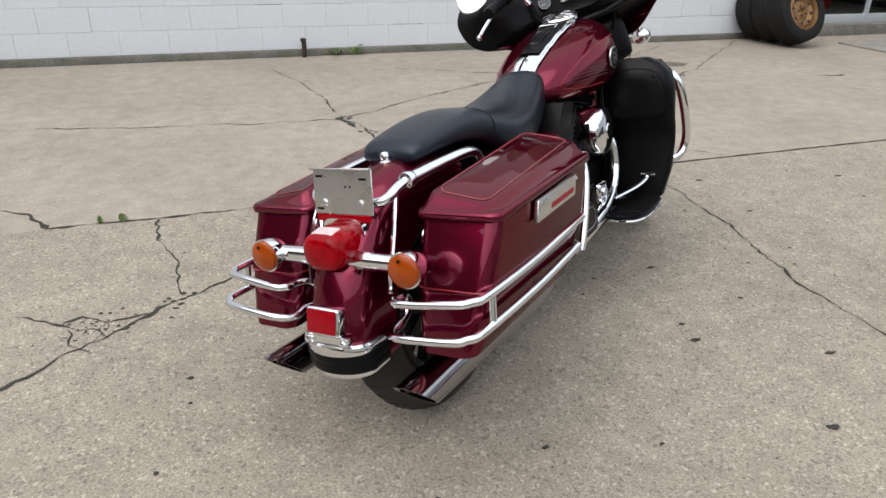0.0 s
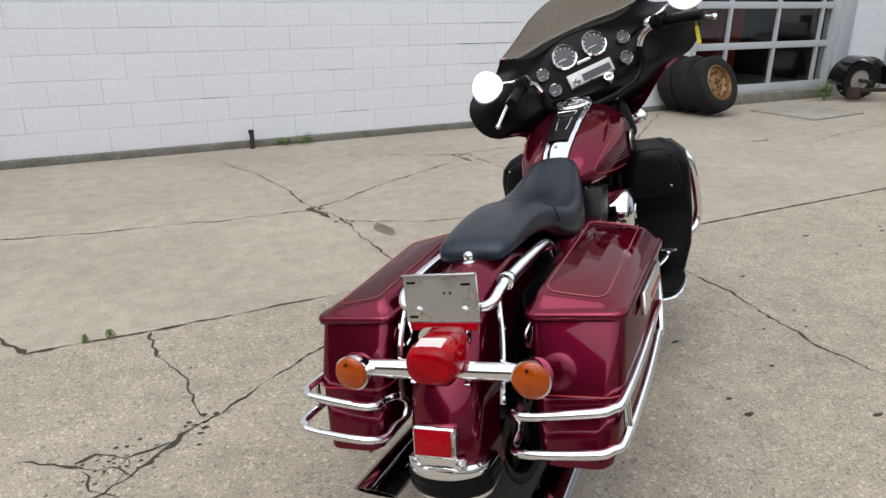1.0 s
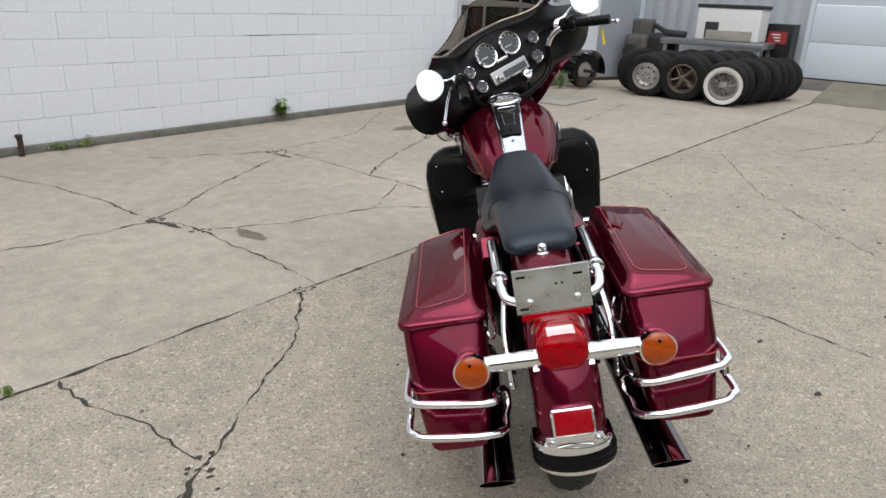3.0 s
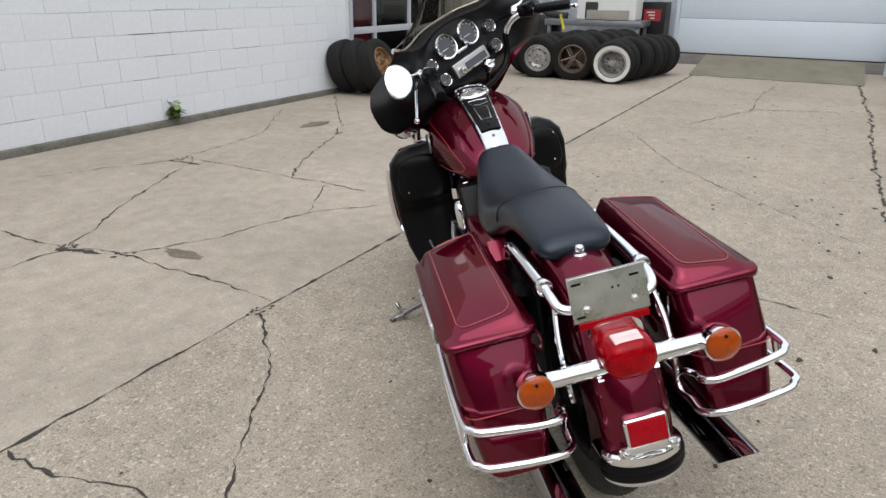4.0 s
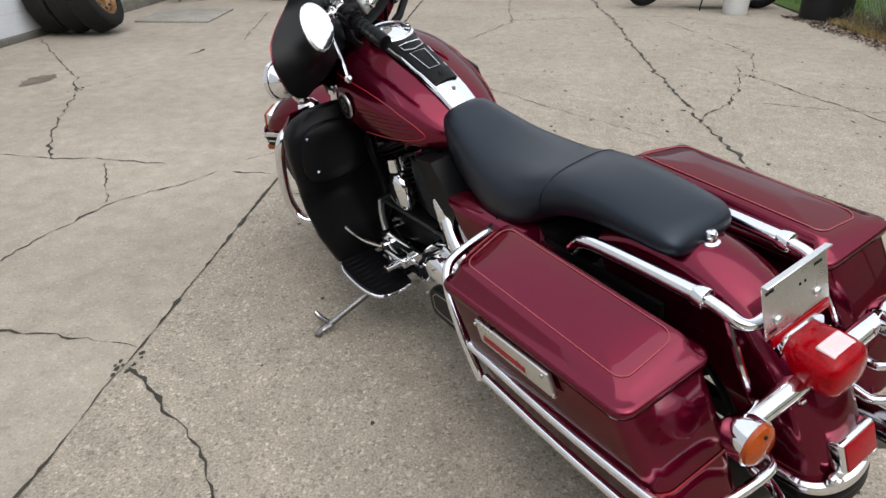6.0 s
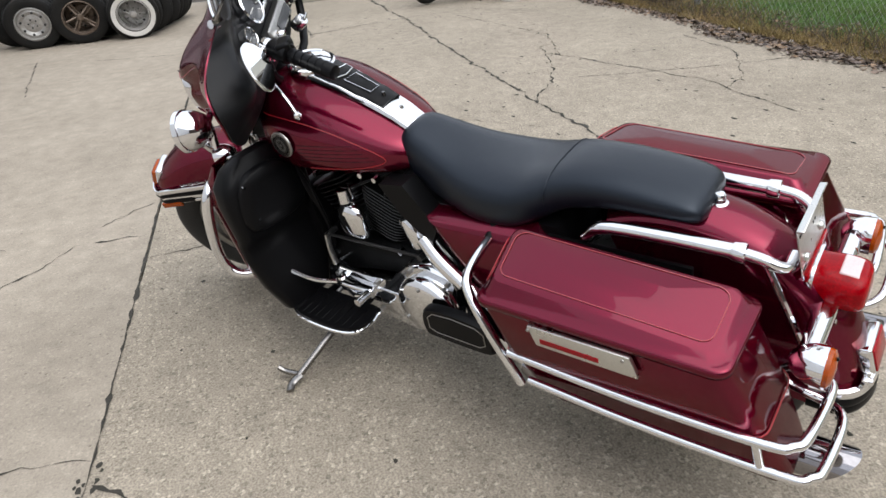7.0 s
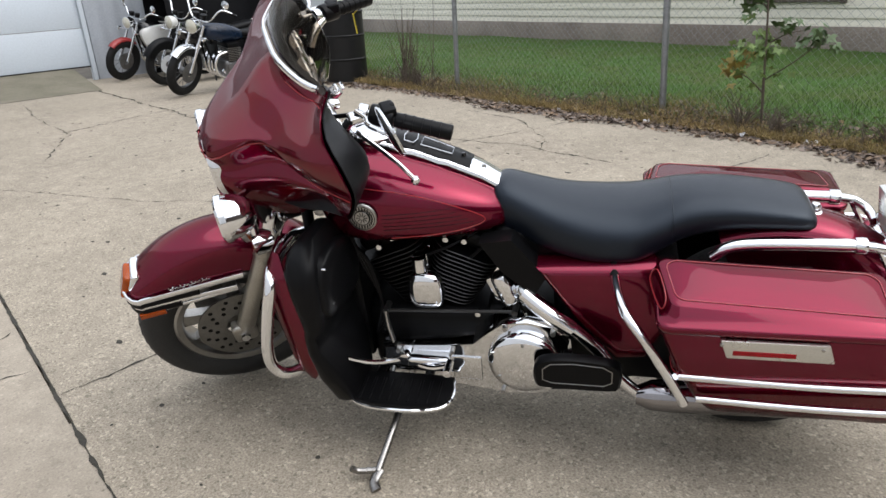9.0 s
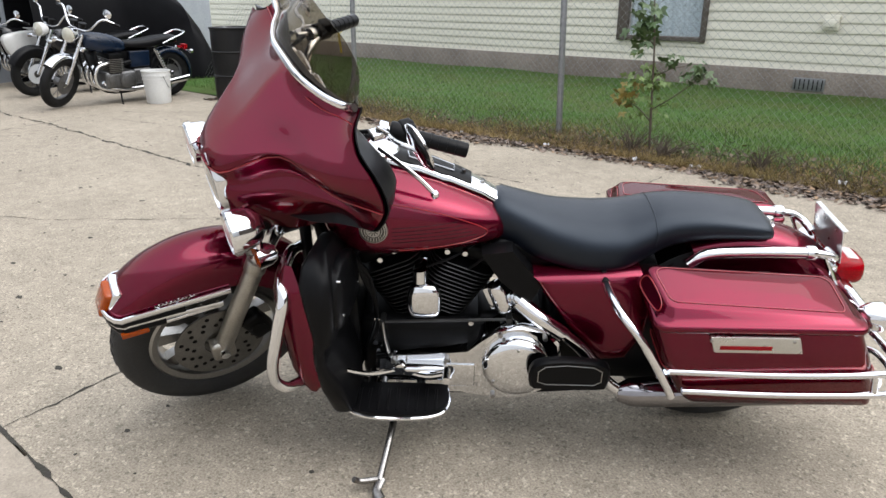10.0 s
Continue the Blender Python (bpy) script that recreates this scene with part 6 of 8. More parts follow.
for tilt, nm in ((-22.5, "front"), (22.5, "rear")):
    base = Vector((0, 0.90, 0.37))
    rot = Matrix.Translation(base) @ Matrix.Rotation(radians(tilt), 4, "X")
    fins = []
    for k in range(13):
        z = 0.10 + 0.0150 * k
        w = 0.150 + 0.004 * k
        ring = [p for p in rrect(-w / 2 - 0.02, w / 2 + 0.02, -w / 2, w / 2, 0.05, z, 4)]
        ring2 = [p + Vector((0, 0, 0.0045)) for p in ring]
        fins.append(loft([ring, ring2]))
    cyl_ob = fixed("cylinder", moved(rod((0, 0, 0.0), (0, 0, 0.32), 0.062, 0.062, 24), rot), ENGINE, None, "black finned engine cylinder")
    for fin in fins:
        fixed("fin", moved(fin, rot), ENGINE, cyl_ob)
    fixed("fin_edges", moved(joined(*[tube([p for p in rrect(-(0.150 + 0.004 * k) / 2 - 0.0205, (0.150 + 0.004 * k) / 2 + 0.0205, -(0.150 + 0.004 * k) / 2 - 0.0005, (0.150 + 0.004 * k) / 2 + 0.0005, 0.05, 0.10225 + 0.0150 * k, 4)], 0.0014, 4, closed=True) for k in range(13)]), rot), FINEDGE, cyl_ob)["kind"] = "stuff"
    fixed("rocker_cover", moved(joined(box((0, 0, 0.318), (0.175, 0.165, 0.045), 0.015, 3), box((0, 0, 0.345), (0.13, 0.12, 0.03), 0.012, 3)), rot), ENGINE, cyl_ob)
    for x in (-0.072, 0.072):
        for y in (-0.055, 0, 0.055):
            fixed("rocker_bolt", moved(rod((x, y, 0.335), (x, y, 0.352), 0.008, 0.007, 8), rot), CHROME, cyl_ob)
    for x in (0.085,):
        fixed("pushrod_tube", joined(*[rod((0.09, 0.90 + o, 0.36), (0.075, 0.90 + o + 0.075 * (1 if tilt < 0 else -1), 0.63), 0.011, 0.011, 10) for o in (-0.02, 0.02)]), CHROME, cyl_ob)
horn_r = []
for x, k in ((-0.128, 0.94), (-0.136, 1.0), (-0.150, 0.97), (-0.160, 0.86), (-0.166, 0.55)):
    half = [(0.020, 0.071), (0.036, 0.064), (0.047, 0.050), (0.054, 0.026), (0.056, -0.008), (0.055, -0.036), (0.048, -0.058), (0.034, -0.068)]
    pts = [(0.0, 0.073)] + half + [(0.0, -0.071)] + [(-y, z) for y, z in reversed(half)]
    horn_r.append([Vector((x, 0.907 + y * 0.92 * k, 0.533 + z * 0.84 * k)) for y, z in pts])
fixed("horn_cover", loft(horn_r), CHROME, None, "chrome waterfall horn cover", 50)
fixed("horn_bracket", joined(box((-0.10, 0.917, 0.615), (0.05, 0.04, 0.05), 0.01, 2), rod((-0.14, 0.917, 0.60), (-0.14, 0.917, 0.64), 0.022, 0.02, 14)), CHROME)
fixed("air_cleaner", joined(lathe([(0.075, 0.070), (0.085, 0.086), (0.165, 0.090), (0.190, 0.082), (0.203, 0.058), (0.206, 0.030), (0.210, 0.026), (0.211, 0.001)], 40, "X", (0, 0.92, 0.560), closed=False), box((0.08, 0.92, 0.55), (0.06, 0.10, 0.10), 0.02)), CHROME, None, "chrome round air cleaner cover")
fixed("tappet_cover", joined(box((0.150, 0.915, 0.335), (0.05, 0.075, 0.075), 0.016, 3), rod((0.13, 0.915, 0.335), (0.185, 0.915, 0.335), 0.026, 0.022, 18, 0.006)), CHROME, None, "chrome tappet cover")
fixed("intake_elbow", joined(rod((-0.122, 0.704, 0.584), (-0.128, 0.668, 0.496), 0.029, 0.031, 22, 0.010), box((-0.118, 0.712, 0.535), (0.03, 0.03, 0.08), 0.008, 2, Matrix.Rotation(radians(-22), 4, "X"))), CHROME, None, "chrome elbow cover")
for y, z in ((1.03, 0.66), (0.99, 0.69), (0.84, 0.69), (0.79, 0.685), (1.05, 0.45), (0.77, 0.44), (1.06, 0.36)):
    fixed("engine_bolt", rod((-0.11, y, z), (-0.13, y, z), 0.009, 0.008, 8), CHROME)
fixed("shift_rod", joined(rod((-0.155, 1.03, 0.462), (-0.155, 0.655, 0.478), 0.0045, 0.0045, 8), rod((-0.12, 1.03, 0.462), (-0.165, 1.03, 0.462), 0.009), rod((-0.12, 0.66, 0.478), (-0.165, 0.66, 0.478), 0.009)), FINEDGE, None, "dull dark shift linkage")
fixed("shift_arm", tube([(-0.16, 1.03, 0.465), (-0.17, 1.025, 0.42), (-0.175, 1.015, 0.365)], 0.011, 8, smooth=3, flat=0.5), DULLCHROME, None, "dull metal shift arm")
# primary cover: a long chromed casing
prim = [(1.06, 0.30), (1.055, 0.345), (1.00, 0.362), (0.86, 0.372), (0.78, 0.382), (0.735, 0.425), (0.69, 0.462), (0.62, 0.475), (0.545, 0.46), (0.505, 0.41), (0.495, 0.33), (0.52, 0.245), (0.59, 0.20), (0.69, 0.195), (0.80, 0.215), (1.00, 0.222), (1.05, 0.25)]


def prim_ring(x, k):
    cy, cz = 0.76, 0.315
    return [Vector((x, cy + (y - cy) * k, cz + (z - cz) * k)) for y, z in prim]


pr_ob = fixed("primary_cover", loft([prim_ring(-0.11, 1.0), prim_ring(-0.165, 1.0), prim_ring(-0.178, 0.985), prim_ring(-0.186, 0.95)]), CHROME, None, "chrome primary cover", 30)
fixed("derby_cover", lathe([(-0.17, 0.103), (-0.204, 0.103), (-0.218, 0.096), (-0.226, 0.080), (-0.230, 0.045), (-0.231, 0.001)], 44, "X", (0, 0.634, 0.340), closed=False), CHROME, pr_ob, "round chrome derby cover")
for k in range(3):
    a = 1.57 + 2.094 * k
    fixed("derby_bolt", rod((-0.222, 0.634 + 0.080 * math.cos(a), 0.340 + 0.080 * math.sin(a)), (-0.230, 0.634 + 0.080 * math.cos(a), 0.340 + 0.080 * math.sin(a)), 0.005, 0.0045, 8), DULLCHROME, pr_ob)
fixed("inspection_cover", box((-0.187, 0.80, 0.29), (0.008, 0.085, 0.085), 0.006, 2), CHROME, pr_ob)
for y, z in ((0.685, 0.448), (0.555, 0.438), (0.84, 0.352), (1.00, 0.345), (1.03, 0.26), (0.86, 0.235), (0.70, 0.212)):
    fixed("primary_bolt", rod((-0.185, y, z), (-0.198, y, z), 0.0075, 0.007, 8), DULLCHROME, pr_ob)

# floorboards, pedals, passenger boards
for s in (-1, 1):
    out = [(p.x, p.y) for p in smoothed([(0.832, 0.268, 0), (0.852, 0.312, 0), (0.91, 0.332, 0), (1.00, 0.336, 0), (1.08, 0.328, 0), (1.132, 0.295, 0), (1.145, 0.235, 0), (1.10, 0.205, 0), (0.86, 0.205, 0), (0.838, 0.225, 0)], 3, True)]
    fb = fixed("floorboard", loft([[Vector((s * x, y, z)) for y, x in out] for z in (0.248, 0.268)]), BLACK, None, "black rubber rider floorboard", 30)
    fixed("board_edge", tube([(s * (x + 0.002), y, 0.253) for y, x in out], 0.0058, 8, closed=True), CHROME, fb, "chrome board rim")
    fixed("board_ribs", joined(*[box((s * 0.275, 0.87 + 0.028 * k, 0.270), (0.09, 0.008, 0.003), 0.001, 1) for k in range(9)]), BLACK, fb)
    for y in (0.92, 1.07):
        fixed("board_bracket", rod((s * 0.12, y, 0.240), (s * 0.24, y, 0.250), 0.014), BLACK, fb)
    po = [(0.375, 0.30), (0.405, 0.325), (0.50, 0.335), (0.575, 0.325), (0.60, 0.295), (0.60, 0.235), (0.57, 0.22), (0.40, 0.22), (0.375, 0.24)]
    pb = fixed("passenger_board", loft([[Vector((s * xx, 0.488 + (y - 0.488) * kk, 0.368 + (x - 0.278) * 0.92 * kk)) for y, x, _ in smoothed([(q, w, 0) for q, w in po], 3, True)] for xx, kk in ((0.245, 1.0), (0.262, 1.0), (0.272, 0.94))]), BLACK, None, "folded black passenger footboard", 30)
    fixed("board_trim", tube([(s * 0.2725, 0.488 + (y - 0.488) * 0.80, 0.372 + (x - 0.278) * 0.62) for y, x in po], 0.0016, 6, closed=True), DULLCHROME, pb)
    fixed("board_mount", box((s * 0.225, 0.47, 0.318), (0.06, 0.12, 0.022), 0.006, 2), BLACK, pb)
fixed("shift_lever", joined(tube([(-0.195, 0.985, 0.315), (-0.24, 1.06, 0.335), (-0.265, 1.13, 0.37), (-0.27, 1.155, 0.39)], 0.008, 8, smooth=4), rod((-0.25, 1.155, 0.39), (-0.30, 1.155, 0.392), 0.011), tube([(-0.195, 0.985, 0.315), (-0.235, 0.90, 0.325), (-0.245, 0.84, 0.345)], 0.008, 8, smooth=4), rod((-0.20, 0.985, 0.315), (-0.16, 0.985, 0.315), 0.018), rod((-0.23, 0.84, 0.345), (-0.28, 0.84, 0.347), 0.012)), CHROME, None, "chrome heel-toe shifter")
fixed("shift_shaft_cover", joined(box((-0.20, 0.905, 0.327), (0.05, 0.13, 0.036), 0.014, 3), rod((-0.175, 0.975, 0.33), (-0.215, 0.975, 0.33), 0.024, 0.02, 16, 0.004)), CHROME)
fixed("brake_pedal", joined(tube([(0.20, 0.95, 0.30), (0.25, 1.05, 0.315), (0.275, 1.12, 0.335)], 0.009, 8, smooth=4), box((0.275, 1.13, 0.345), (0.06, 0.04, 0.014), 0.005, 2)), CHROME, None, "chrome brake pedal")
# side stand, down
st_ob = fixed("side_stand", joined(tube([(-0.13, 0.965, 0.215), (-0.20, 0.985, 0.215), (-0.33, 1.005, 0.165), (-0.445, 1.025, 0.118)], 0.011, 10, smooth=4), rod((-0.10, 0.955, 0.22), (-0.16, 0.975, 0.22), 0.024, 0.022, 14)), STANDSTEEL, None, "worn dark steel side stand, folded down")
fixed("stand_foot", joined(tube([(-0.44, 1.02, 0.121), (-0.475, 1.03, 0.112), (-0.50, 1.015, 0.107)], 0.014, 10, smooth=3, flat=0.5), tube([(-0.445, 1.03, 0.122), (-0.455, 1.075, 0.124), (-0.462, 1.095, 0.140)], 0.009, 8, smooth=3)), STANDSTEEL, st_ob, "flat stand foot with a tang")

# ---- lower fairings and engine guard ----
for s in (-1, 1):
    # black storage panels facing the rider
    levels = []
    for z, xi, xo, yb, d in ((0.245, 0.205, 0.305, 1.105, 0.045), (0.262, 0.15, 0.325, 1.095, 0.065), (0.36, 0.10, 0.354, 1.112, 0.066), (0.46, 0.085, 0.364, 1.138, 0.034), (0.515, 0.08, 0.367, 1.136, 0.034), (0.545, 0.08, 0.369, 1.110, 0.058), (0.66, 0.085, 0.370, 1.104, 0.077), (0.715, 0.10, 0.358, 1.108, 0.083), (0.750, 0.13, 0.325, 1.122, 0.069), (0.772, 0.16, 0.280, 1.138, 0.04)):
        ring = []
        for p in rrect(xi, xo, yb, yb + d, 0.026, z, 4):
            p.y += 0.12 * max(0, p.x - 0.16) * (0.5 if z < 0.4 else 1.0)
            ring.append(Vector((s * p.x, p.y, p.z)))
        levels.append(ring)
    low = fixed("lower_fairing", loft(levels), BLACK, None, "black lower fairing with a storage box", 40)
    dr = []
    for x, z in ((0.165, 0.722), (0.315, 0.722), (0.332, 0.57), (0.145, 0.57)):
        dr.append(Vector((s * x, 1.100 + 0.12 * max(0, x - 0.16), z)))
    c = sum(dr, Vector()) / 4
    fixed("glove_door", loft([[c + (p - c) * k + Vector((0, o, 0)) for p in smoothed(dr, 4, True)] for k, o in ((1.0, 0.02), (1.0, 0.0), (0.94, -0.006), (0.5, -0.008))]), BLACK, low, "black glovebox door", 50)
    for x, z in ((0.315, 0.712), (0.308, 0.60)):
        fixed("door_screw", rod((s * x, 1.132, z), (s * x, 1.108, z), 0.0045, 0.004, 10), CHROME, low)
    # painted outer shell towards the front
    rows = []
    for z, xo, y0, y1 in ((0.345, 0.338, 1.205, 1.240), (0.375, 0.349, 1.186, 1.268), (0.42, 0.356, 1.174, 1.285), (0.55, 0.362, 1.172, 1.30), (0.66, 0.363, 1.192, 1.30), (0.715, 0.348, 1.210, 1.285), (0.752, 0.314, 1.232, 1.265)):
        row = []
        for k in range(8):
            t = k / 7
            y = y0 + (y1 - y0) * t
            x = xo - 0.006 - 0.008 * t - 0.075 * t ** 5
            row.append(Vector((s * x, y, z)))
        rows.append(row)
    fixed("lower_shell", solid(grid(rows), 0.005), RED, low, "burgundy lower fairing shell", 60)
    guard = [(s * 0.05, 1.27, 0.66), (s * 0.16, 1.275, 0.698), (s * 0.30, 1.262, 0.702), (s * 0.352, 1.252, 0.675), (s * 0.370, 1.272, 0.595), (s * 0.373, 1.300, 0.48), (s * 0.364, 1.302, 0.412), (s * 0.345, 1.275, 0.375), (s * 0.28, 1.235, 0.352), (s * 0.12, 1.18, 0.26)]
    fixed("engine_guard", tube(guard, 0.0165, 14, smooth=6), CHROME, None, "chrome engine guard bar")
fixed("voltage_regulator", box((0, 1.26, 0.30), (0.12, 0.05, 0.12), 0.01, 2), ENGINE)
fixed("wiring", joined(*[tube([(-0.12, 1.12, 0.72 - 0.02 * k), (-0.135, 1.08 - 0.01 * k, 0.60), (-0.125, 1.05, 0.48 - 0.03 * k), (-0.13, 1.08, 0.36)], 0.006, 6, smooth=4) for k in range(3)], *[tube([(0.12, 1.10, 0.70), (0.135, 1.06, 0.58), (0.12, 1.08, 0.40)], 0.006, 6, smooth=4)]), BLACK, None, "black cables beside the engine")
fixed("spark_leads", joined(*[tube([(-0.06, 0.70 + 0.05 * k, 0.69), (-0.13, 0.74 + 0.09 * k, 0.672), (-0.10, 0.80 + 0.16 * k, 0.60)], 0.0045, 6, smooth=4) for k in range(2)]), BLACK)

# ---- tyres and wheels stored in the yard ----
def car_wheel(m, r, w, rim_mat, label, face="steel", band=None):
    """A tyre on its wheel, axle along x, standing on z = 0 of m."""
    t = thing("spare_wheel", label, "tyre", m, "stored tyres")
    c = Vector((0, 0, r))
    body = lathe([(-w * 0.40, r * 0.62), (-w * 0.47, r * 0.66), (-w * 0.5, r * 0.80), (-w * 0.47, r * 0.93), (-w * 0.40, r * 0.985), (-w * 0.2, r), (w * 0.2, r), (w * 0.40, r * 0.985), (w * 0.47, r * 0.93), (w * 0.5, r * 0.80), (w * 0.47, r * 0.66), (w * 0.40, r * 0.62)], 40, "X", c)
    part("tyre", body, OLDRUBBER, t)
    bm = bmesh.new()
    for k in range(40):
        a = 2 * math.pi * k / 40
        for s, o in ((-1, 0.0), (1, 0.08)):
            q = []
            for dx, da in ((0.1, -0.05), (0.42, -0.03), (0.42, 0.05), (0.1, 0.03)):
                q.append((s * w * dx, a + o + da))
            top = [bm.verts.new(c + Vector((x, (r + 0.004 - (0.012 * r / 0.3 if abs(x) > w * 0.3 else 0)) * math.cos(b), (r + 0.004 - (0.012 * r / 0.3 if abs(x) > w * 0.3 else 0)) * math.sin(b)))) for x, b in q]
            bm.faces.new(top)
    part("tread", bm, OLDRUBBER, t)
    if band:
        part("whitewall", lathe([(-w * 0.475, r * 0.66), (-w * 0.506, r * 0.72), (-w * 0.512, r * 0.84), (-w * 0.497, r * 0.845), (-w * 0.46, r * 0.67)], 40, "X", c), band, t, "white sidewall band")
    if face == "none":
        return t
    rim = part("rim", lathe([(-w * 0.44, r * 0.64), (-w * 0.46, r * 0.60), (-w * 0.36, r * 0.57), (-w * 0.2, r * 0.55), (w * 0.2, r * 0.55), (w * 0.44, r * 0.63)], 36, "X", c, closed=False), rim_mat, t)
    if face == "steel":
        disc = lathe([(-w * 0.28, r * 0.555), (-w * 0.34, r * 0.46), (-w * 0.24, r * 0.34), (-w * 0.30, r * 0.22), (-w * 0.30, r * 0.10), (-w * 0.2, r * 0.08), (-w * 0.2, 0.001)], 32, "X", c, closed=False)
        part("wheel_disc", disc, rim_mat, t)
        for k in range(5):
            a = 2 * math.pi * k / 5
            part("wheel_stud", rod(c + Vector((-w * 0.27, r * 0.16 * math.cos(a), r * 0.16 * math.sin(a))), c + Vector((-w * 0.36, r * 0.16 * math.cos(a), r * 0.16 * math.sin(a))), 0.011, 0.009, 6), DARK, t)
        for k in range(8):
            a = 2 * math.pi * k / 8 + 0.2
            o = c + Vector((-w * 0.315, r * 0.42 * math.cos(a), r * 0.42 * math.sin(a)))
            part("vent_hole", rod(o, o - Vector((0.012, 0, 0)), r * 0.045, r * 0.045, 10), DARK, t)
    else:
        n = 24 if face == "wire" else 9
        part("hub", rod(c + Vector((-w * 0.36, 0, 0)), c + Vector((w * 0.3, 0, 0)), r * 0.13, r * 0.13, 18, 0.01), rim_mat, t)
        sp = []
        for k in range(n):
            a = 2 * math.pi * k / n
            b = a + (0.25 if k % 2 else -0.25)
            p0 = c + Vector((-w * (0.3 if k % 2 else 0.1), r * 0.12 * math.cos(a), r * 0.12 * math.sin(a)))
            p1 = c + Vector((-w * 0.2, r * 0.56 * math.cos(b), r * 0.56 * math.sin(b)))
            sp.append(rod(p0, p1, 0.0035 if face == "wire" else 0.014, None, 6))
        part("spokes", joined(*sp), rim_mat, t)
    return t


def upright(x, y, yaw, lean=0.0, z=0.0):
    return E @ Matrix.Translation((x, y, z)) @ Matrix.Rotation(radians(yaw), 4, "Z") @ Matrix.Rotation(radians(lean), 4, "Y")


SILVER = material("silver_wheel_paint", (0.36, 0.3525, 0.3375), 0.4, 0.5, vary=0.15, scale=14, tint=(0.21, 0.1875, 0.165))
BRONZE = material("tarnished_wheel", (0.18, 0.1425, 0.1125), 0.45, 0.6, vary=0.3, scale=18, tint=(0.09, 0.06, 0.045))
WHITEWALL = material("whitewall_rubber", (0.54, 0.525, 0.495), 0.6, 0, vary=0.08)
row_specs = ((9.30, 4.02, SILVER, "wire", WHITEWALL, 0.310), (9.42, 4.66, BRONZE, "mag", None, 0.335), (9.42, 5.22, SILVER, "steel", None, 0.320))
for x, y, rm, face, band, r in row_specs:
    for k in range(8):
        lab = ("worn tyre on a silver wire wheel with a whitewall band", "worn tyre on a tarnished spoked wheel", "worn tyre on a silver steel wheel")[row_specs.index((x, y, rm, face, band, r))] if k == 0 else "old black tyre standing in a row against others"
        car_wheel(upright(x + 0.225 * k, y - 0.05 * k + 0.03 * (k % 2), (4, -3, 6, 2, -5, 3, -2, 5)[k] + 4, -9 + 1.5 * k), r + 0.008 * (k % 3), 0.21, rm, lab, face if k == 0 else ("steel" if k == 1 else "none"), band if k < 2 else None)
car_wheel(upright(9.80, 5.56, 48, -4), 0.34, 0.20, SILVER, "old black tyre turned sideways beside the row", "none")
# tyres leaning in the corner by the glazed door, one on a gold wheel
car_wheel(upright(6.50, 6.14, 95, 24, 0.05), 0.335, 0.25, GOLDRIM, "wide worn tyre on a rusty gold steel wheel", "steel")
car_wheel(upright(6.475, 6.38, 98, 22, 0.04), 0.335, 0.22, RUST, "old black tyre leaning against the block wall", "none")
car_wheel(upright(6.42, 6.60, 92, 18, 0.03), 0.33, 0.20, RUST, "old black tyre leaning against the block wall", "none")
# small trailer wheel under a black mudguard, with its red tongue
tr = thing("trailer", "small trailer wheel under a black mudguard with a blackened tongue", "trailer", E @ pose(9.50, 6.40, 0, 0, 0, 70))
part("tyre", lathe([(-0.07, 0.14), (-0.085, 0.19), (-0.075, 0.255), (0, 0.27), (0.075, 0.255), (0.085, 0.19), (0.07, 0.14)], 32, "X", (0, 0, 0.27)), OLDRUBBER, tr)
part("rim", lathe([(-0.06, 0.145), (-0.05, 0.10), (-0.06, 0.04), (-0.06, 0.001)], 24, "X", (0, 0, 0.27), closed=False), STEELPLATE, tr)
rows = [[Vector((x, 0.35 * math.cos(a), 0.25 + 0.35 * math.sin(a))) for x in (-0.17, -0.16, 0.13, 0.14)] for a in [radians(-5 + 10 * k) for k in range(20)]]
part("mudguard", solid(grid(rows), 0.006), GLOSSBLACK, tr, "gloss black mudguard")
part("tongue", joined(box((-0.25, -0.45, 0.16), (0.05, 1.1, 0.05), 0.008), box((-0.25, 0.20, 0.12), (0.09, 0.16, 0.16), 0.02)), RUST, tr, "rusty red-brown steel tongue")
part("axle", rod((-0.3, 0, 0.27), (0.07, 0, 0.27), 0.025), RUST, tr)
part("lever", tube([(-0.25, -0.62, 0.18), (-0.25, -0.66, 0.40), (-0.25, -0.74, 0.52)], 0.014, 8, smooth=3), REDTHING, tr, "faded red coupling lever")
tagged(make("steel_plate", box((0, 0, 0.008), (1.05, 0.85, 0.02), 0.005), STEELPLATE, m=E @ pose(7.78, 5.88, 0.002, 0, 0, 4)), "weathered flat plate lying on the concrete", "plate")

# bench with a white chest, black cabinet
bench = thing("workbench", "long steel bench piled above the tyres", "bench", E @ pose(11.75, 5.05, 0))
part("top", box((0, 0, 0.74), (0.7, 1.75, 0.10), 0.01), GALV, bench, "grey steel bench top")
for x in (-0.28, 0.28):
    for y in (-0.8, 0.8):
        part("leg", box((x, y, 0.345), (0.06, 0.06, 0.69), 0.005), GALV, bench)
chest = thing("white_chest", "white metal chest standing on the bench", "chest", E @ pose(11.78, 4.85, 0.791))
part("body", box((0, 0, 0.26), (0.5, 1.05, 0.52), 0.03, 3), WHITEPLASTIC, chest)
part("lid", box((0, 0, 0.555), (0.53, 1.09, 0.06), 0.02, 3), DARK, chest, "dark chest lid")
part("panel", box((-0.26, 0.25, 0.16), (0.02, 0.22, 0.28), 0.02), DARK, chest, "dark opening")
part("tray", box((-0.28, -0.05, 0.09), (0.05, 0.75, 0.16), 0.008), STEELPLATE, chest, "grey steel tray front")
